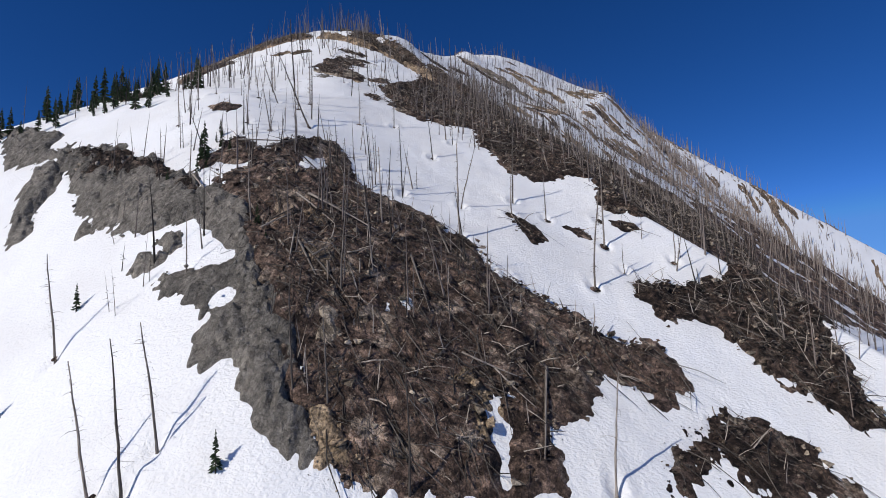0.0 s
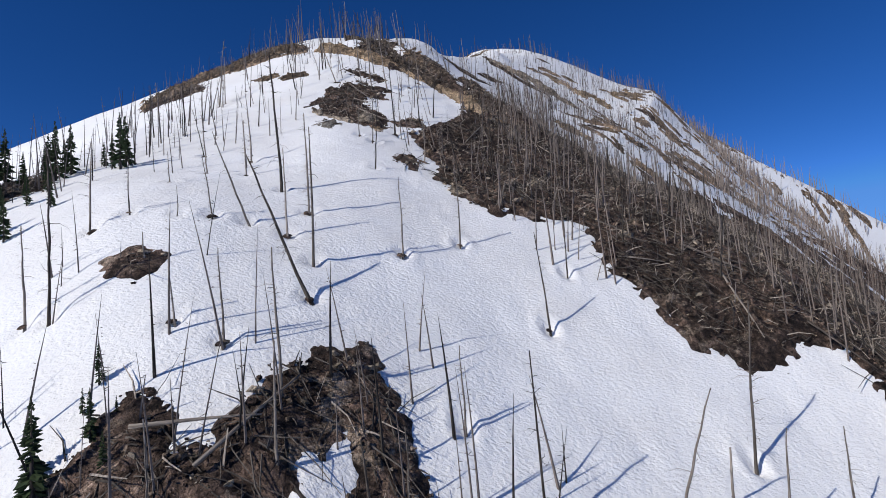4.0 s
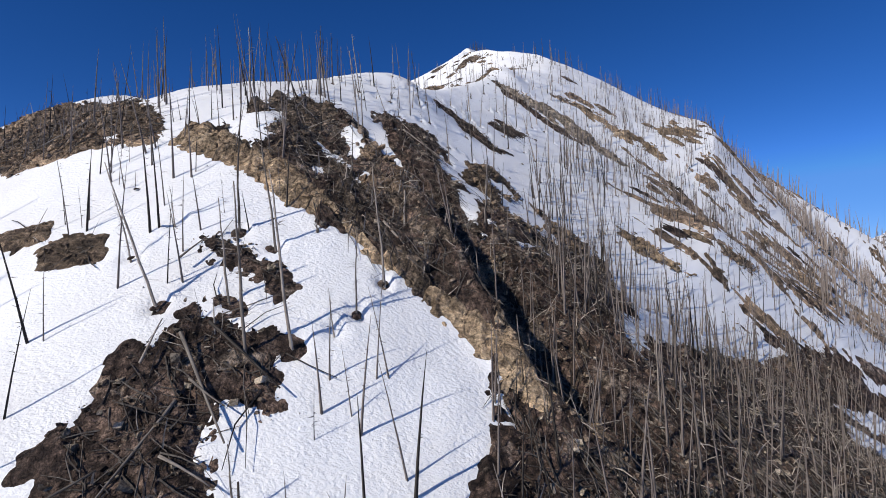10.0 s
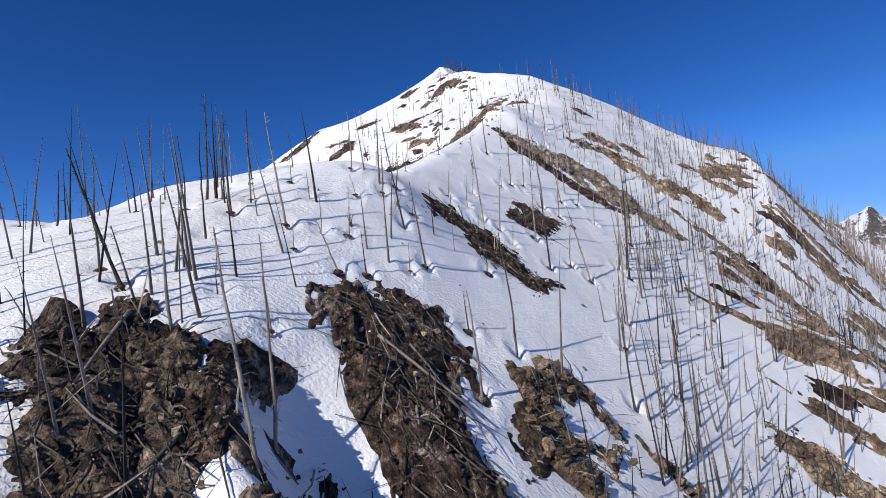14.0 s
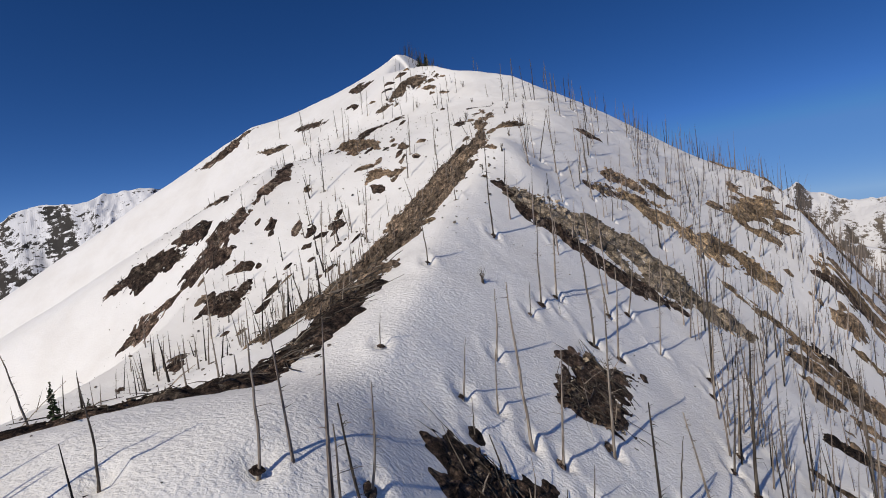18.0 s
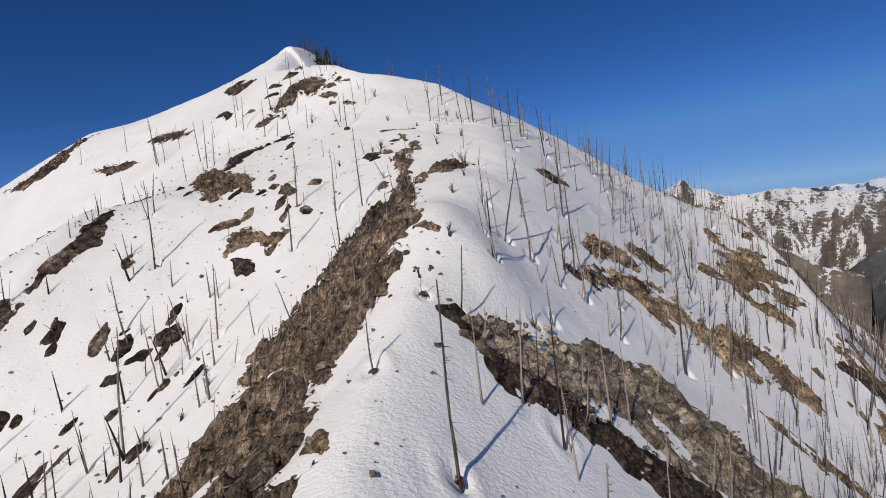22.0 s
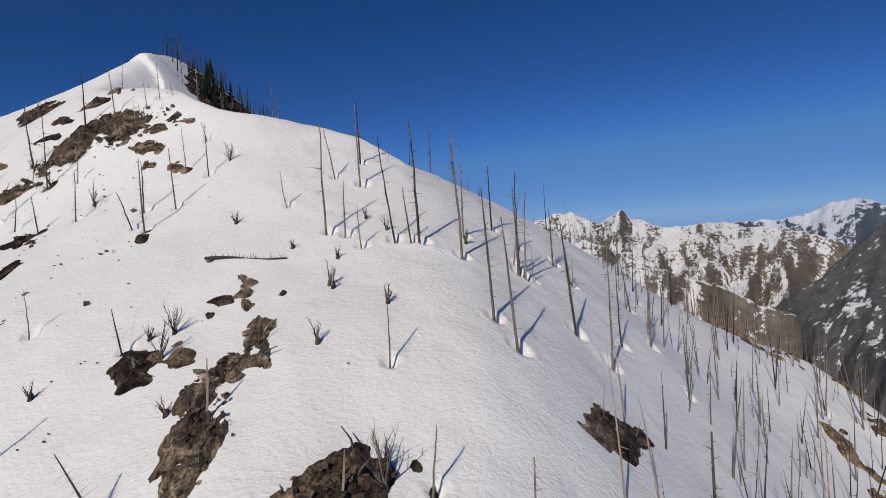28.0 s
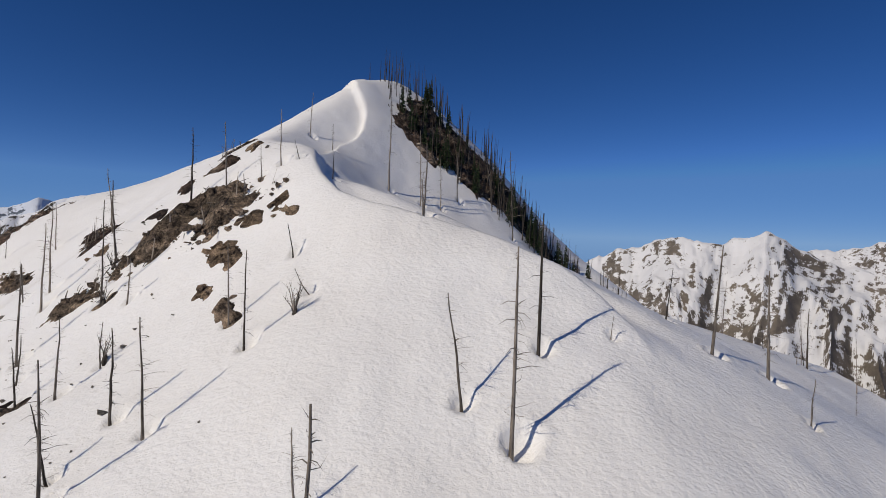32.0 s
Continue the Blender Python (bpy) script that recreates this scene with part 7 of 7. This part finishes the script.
SPOTS = bare_spots(120000, 5)
SIZES = {DUFF: (0.08, 0.5), GREY: (0.06, 0.3), TAN: (0.1, 0.6), BROWN: (0.1, 0.9), SHALE: (0.08, 0.5), SLAB: (0.1, 0.8)}
STREWN = {m: [p for mm, area, p in SPOTS if mm is m] for m in SIZES}
soil = np.concatenate(STREWN[DUFF])
pick = np.random.RandomState(3).rand(len(soil))
STREWN[DUFF] = [soil[pick < 0.66]]
STREWN[SHALE].append(soil[(pick >= 0.66) & (pick < 0.9)])
STREWN[SLAB].append(soil[pick >= 0.9])
for m, (lo, hi) in SIZES.items():
    tagged(rubble(m, np.concatenate(STREWN[m]), 9, lo, hi), "loose angular stones strewn over the bare slope", "rubble", kind="stuff")


# ---- fallen wood ----
def sticks(name, spots, seed, lo, hi, thick, material, raised=0.4):
    """Broken sticks lying on the bare slope, three-sided and tapered."""
    r = np.random.RandomState(seed)
    n = len(spots)
    ln, a = lo + (hi - lo) * r.rand(n) ** 2.4, np.where(r.rand(n) < 0.5, r.normal(-0.75, 0.5, n), r.uniform(0, 6.28, n))
    ln = np.where(spots[:, 1] > 225, 0.4, 1.0) * ln
    d = np.stack([np.cos(a), np.sin(a)], 1)
    far = spots[:, :2] + d * ln[:, None]
    end = np.stack([far[:, 0], far[:, 1], spots[:, 2] + ground(far[:, 0], far[:, 1]) - ground(spots[:, 0], spots[:, 1]) + r.uniform(0.05, raised, n)], 1)
    w = thick * r.uniform(0.5, 1.4, n)
    s = np.stack([-d[:, 1], d[:, 0], 0 * a], 1)
    start = spots + np.array([0, 0, 0.06])
    half_way = (start + end) / 2 + s * (ln * r.uniform(-0.12, 0.12, n))[:, None] + np.stack([0 * a, 0 * a, ln * r.uniform(-0.02, 0.08, n)], 1)
    rings = []
    for c, k in ((start, 1.0), (half_way, 0.8), (end, 0.4)):
        rings += [c + s * (w * k)[:, None], c - s * (w * k)[:, None], c + np.stack([0 * w, 0 * w, 1.6 * w * k], 1)]
    verts = np.stack(rings, 1).reshape(-1, 3)
    f = np.array([(0, 1, 4, 3), (1, 2, 5, 4), (2, 0, 3, 5), (3, 4, 7, 6), (4, 5, 8, 7), (5, 3, 6, 8)])
    return mesh_of(name, verts, (f[None] + 9 * np.arange(n)[:, None, None]).reshape(-1, 4), material, False)


def woody(count, seed):
    at = np.concatenate([p for m, area, p in bare_spots(count, seed, 0.5) if m in (DUFF, BROWN, SHALE)])
    return at[np.random.RandomState(seed).permutation(len(at))]


# snagged dead wood on the pale rock bands and along their edges
edges = np.concatenate([p for m, area, p in bare_spots(9000, 14, -0.5) if m in (TAN, SLAB)])
edges = edges[edges[:, 1] > 185]
tagged(sticks("charred_sticks", edges[::2], 15, 0.8, 5.0, 0.06, CHAR, 1.1), "charred branches and brush caught on the rock bands", "sticks", kind="stuff")
tagged(sticks("fallen_sticks", edges[1::2], 16, 0.8, 6.0, 0.045, WOOD, 0.9), "grey broken branches caught on the rock bands", "sticks", kind="stuff")
WOODY = woody(38000, 6)
half = int(len(WOODY) * 0.5)
tagged(sticks("fallen_sticks", WOODY[:half], 3, 0.4, 4.2, 0.042, WOOD), "grey broken sticks lying over the burnt slope", "sticks", kind="stuff")
tagged(sticks("charred_sticks", WOODY[half:], 4, 0.5, 4.4, 0.05, CHAR), "charred black sticks lying over the burnt slope", "sticks", kind="stuff")
LEAN = woody(6500, 8)
tagged(sticks("leaning_stems", LEAN, 12, 0.4, 2.6, 0.05, WOOD, 2.4), "thin dead stems leaning out of the burnt slope", "sticks", kind="stuff")
BIG = [p for m, area, q in bare_spots(2000, 7, 1.0) if area > 60 and m in (DUFF, BROWN, SHALE) for p in q.tolist() if p[1] < 225]
random.Random(4).shuffle(BIG)
LOG_MESHES = []
for k in range(5):
    r = random.Random(300 + k)
    rings = [(Vector((0.12 * math.sin(2.2 * t + k), 0.08 * math.cos(3 * t + k), 5 * t)), 0.13 * (1 - 0.6 * t)) for t in (0, 0.2, 0.4, 0.6, 0.8, 1.0)]
    v, f = tube(rings, 7)
    f.append(tuple(range(6, -1, -1)))
    ob = mesh_of("fallen_trunk", v, f, CHAR if k % 3 == 2 else WOOD)
    LOG_MESHES.append(ob.data)
    bpy.data.objects.remove(ob)


def log(x, y, ln, way, z=None, tilt=0.0):
    """A fallen trunk that lies along the slope."""
    a = radians(way)
    x2, y2 = x + ln * math.cos(a), y + ln * math.sin(a)
    p, q = Vector((x, y, (ground_at(x, y) if z is None else z) + 0.12)), Vector((x2, y2, ground_at(x2, y2) + 0.25 + tilt))
    ob = new("fallen_trunk", random.choice(LOG_MESHES))
    ob.matrix_basis = Matrix.Translation(p) @ (q - p).to_track_quat("Z", "X").to_matrix().to_4x4() @ Matrix.Diagonal((0.5 + ln * 0.07, 0.5 + ln * 0.07, (q - p).length / 5, 1))
    tagged(ob, "grey fallen dead trunk lying on the slope", "log", "fallen trunks")


def on_bare(x, y):
    """Whether the ground at (x, y) is free of snow."""
    for item in BARE:
        ring = item[1]
        if min(p[0] for p in ring) < x < max(p[0] for p in ring) and min(p[1] for p in ring) < y < max(p[1] for p in ring):
            if float(inside(np.array([x]), np.array([y]), ring)[0]) > 0:
                return True
    return False


for x, y, z in BIG[:280]:
    ln, way = random.choice((2.5, 3.5, 4.5, 6, 7.5)) * random.uniform(0.8, 1.1), random.gauss(-60, 50)
    if on_bare(x + ln * math.cos(radians(way)), y + ln * math.sin(radians(way))):
        log(x, y, ln, way, z + 0.1, 0.3)


# long trunks that lie across the burnt slope: the two ends in the plan
LOWER_LOGS = [((-17.5, 60.7), (-14.9, 58.9)), ((-15, 53.6), (-7.6, 51.9)), ((-29, 57.8), (-25, 53.2)), ((-29.5, 53.6), (-26.8, 54.4)), ((-17.3, 49), (-15.7, 50.9)), ((-25.6, 62.1), (-19.7, 63.2)), ((-21.9, 60.6), (-18.5, 66.1)), ((-18.7, 59.8), (-21.1, 58.5)), ((-11.7, 49.8), (-10, 51)), ((-18, 48.1), (-15.8, 49.9)), ((-9.9, 47.4), (-8, 48.9)), ((-9.8, 55.9), (-8.3, 53.8)), ((-18.1, 52.7), (-16.7, 49.8)), ((-12.7, 46), (-11.2, 48.1)), ((-24.5, 57.2), (-21.7, 56.3))]
RIB_LOGS = [((-31.2, 117.8), (-26.4, 121.1)), ((-22.6, 118.7), (-17.7, 116.6)), ((-25.7, 128.5), (-20.9, 123.3)), ((-24, 126), (-21.5, 124.9)), ((-24.2, 129.4), (-18.8, 126.4)), ((-28.2, 134), (-26.8, 136.2)), ((-27.1, 126.4), (-27, 129.2)), ((-23.8, 122), (-21, 121.3)), ((10.7, 137.7), (13.7, 136.4)), ((18.3, 141.5), (21.7, 142.1)), ((39.4, 163.8), (39.6, 160.9)), ((-7.9, 121.5), (-3.8, 119.7)), ((51.7, 173.5), (56.8, 173.9)), ((0.9, 122.9), (2.4, 121))]
for (ax, ay), (bx, by) in LOWER_LOGS + RIB_LOGS:
    log(ax, ay, math.hypot(bx - ax, by - ay), math.degrees(math.atan2(by - ay, bx - ax)), ground_at(ax, ay) + 1.0, 0.9)


# a long trunk with its branch stubs that lies on the open snow
lying = new("lying_trunk")
lying.matrix_basis = Matrix.Translation((19, 289, ground_at(19, 289) + 0.1))
end = Vector((24.2, 285.7, ground_at(24.2, 285.7) + 0.1)) - lying.matrix_basis.translation
v, f = tube([(Vector((0.07 * math.sin(7 * t), 0.06 * math.cos(9 * t), end.length * t)), (0.15 if k % 2 else 0.12) * (1 - 0.6 * t)) for k, t in enumerate((0, 0.12, 0.25, 0.38, 0.5, 0.62, 0.75, 0.88, 1))], 8)
f.append(tuple(range(7, -1, -1)))
body = mesh_of("trunk", v, f, CHAR)
body.parent = lying
body.matrix_basis = end.to_track_quat("Z", "X").to_matrix().to_4x4()
for k in range(30):
    t = (k + 0.5) / 30
    c = end * t
    d = Vector((random.uniform(-0.5, 0.5), random.uniform(-0.5, 0.5), random.uniform(0.3, 0.9)))
    d = d * random.uniform(0.3, 1.0)
    o = Vector((0.03, 0.03, 0))
    twig = mesh_of("branch", [tuple(c + o), tuple(c - o), tuple(c + Vector((0.02, -0.02, 0))), tuple(c + d)], [(0, 1, 3), (1, 2, 3), (2, 0, 3)], WOOD, False)
    twig.parent = lying
tagged(lying, "grey fallen trunk with branch stubs on open snow", "log", "fallen trunks")

# mottled bare ground between the snow on the far wooded flank
outcrop("mottled_scree", "brown scree showing through thin snow under burnt trees", DUFF, 1.0, 0.6,
        [(18, 92), (34, 76), (110, 120), (230, 190), (230, 270), (120, 225), (60, 185), (30, 150), (12, 118)], (-0.5, -0.5))
outcrop("mottled_scree", "brown scree showing through thin snow under burnt trees", BROWN, 1.0, 0.6,
        [(24, 160), (60, 185), (120, 225), (260, 270), (262, 345), (200, 372), (130, 350), (98, 335), (84, 290), (62, 255), (44, 225)], (0.3, -0.45))

# small rough patches on the far wooded flank
rp = random.Random(77)
for k in range(50):
    y = rp.uniform(170, 256)
    x = float(np.interp(y, (170, 200, 230, 260, 315), (26, 32, 46, 58, 66))) + rp.uniform(0, 62)
    ln, wd, a0 = rp.uniform(2.5, 8), rp.uniform(0.8, 2.2), rp.uniform(-0.7, -0.2)
    ring = []
    for q in range(8):
        a = q * math.pi / 4
        u, w_ = ln * math.cos(a) * rp.uniform(0.7, 1.1), wd * math.sin(a) * rp.uniform(0.6, 1.2)
        ring.append((x + u * math.cos(a0) - w_ * math.sin(a0), y + u * math.sin(a0) + w_ * math.cos(a0)))
    outcrop("rock_outcrop", "small brown rock patch on the wooded flank", rp.choice((BROWN, DUFF, TAN, DUFF)), 0.45, 0.5, ring)


# small dark patches of rock on the steep snowy flank
for k in range(46):
    y = rp.uniform(238, 300)
    x = float(along(np.array([y]))[0, 0]) - rp.uniform(26, 66)
    ln, wd, a0 = rp.uniform(0.5, 1.9), rp.uniform(0.35, 0.9), rp.uniform(0.6, 1.3)
    ring = []
    for q in range(7):
        a = q * math.pi / 3.5
        u, w_ = ln * math.cos(a) * rp.uniform(0.7, 1.2), wd * math.sin(a) * rp.uniform(0.6, 1.2)
        ring.append((x + u * math.cos(a0) - w_ * math.sin(a0), y + u * math.sin(a0) + w_ * math.cos(a0)))
    outcrop("rock_outcrop", "small dark rock poking through the snowy flank", rp.choice((DUFF, DUFF, DUFF, SHALE)), 0.5, 0.4, ring)


# dark stones and stubs that poke out of the snow on the flanks
rs = np.random.RandomState(17)
sx, sy = rs.uniform(-56, 14, 1300), rs.uniform(225, 325, 1300)
tx, ty = rs.uniform(-40, 30, 160), rs.uniform(100, 300, 160)
px, py = np.concatenate([sx, tx]), np.concatenate([sy, ty])
tagged(rubble(GREY, np.stack([px, py, ground(px, py) + 0.05], 1), 19, 0.1, 0.5), "dark stones poking out of the open snow", "stones", kind="stuff")

tagged(snow_sheet(), "white old spring snow over a steep mountain ridge", "snow", kind="structure")
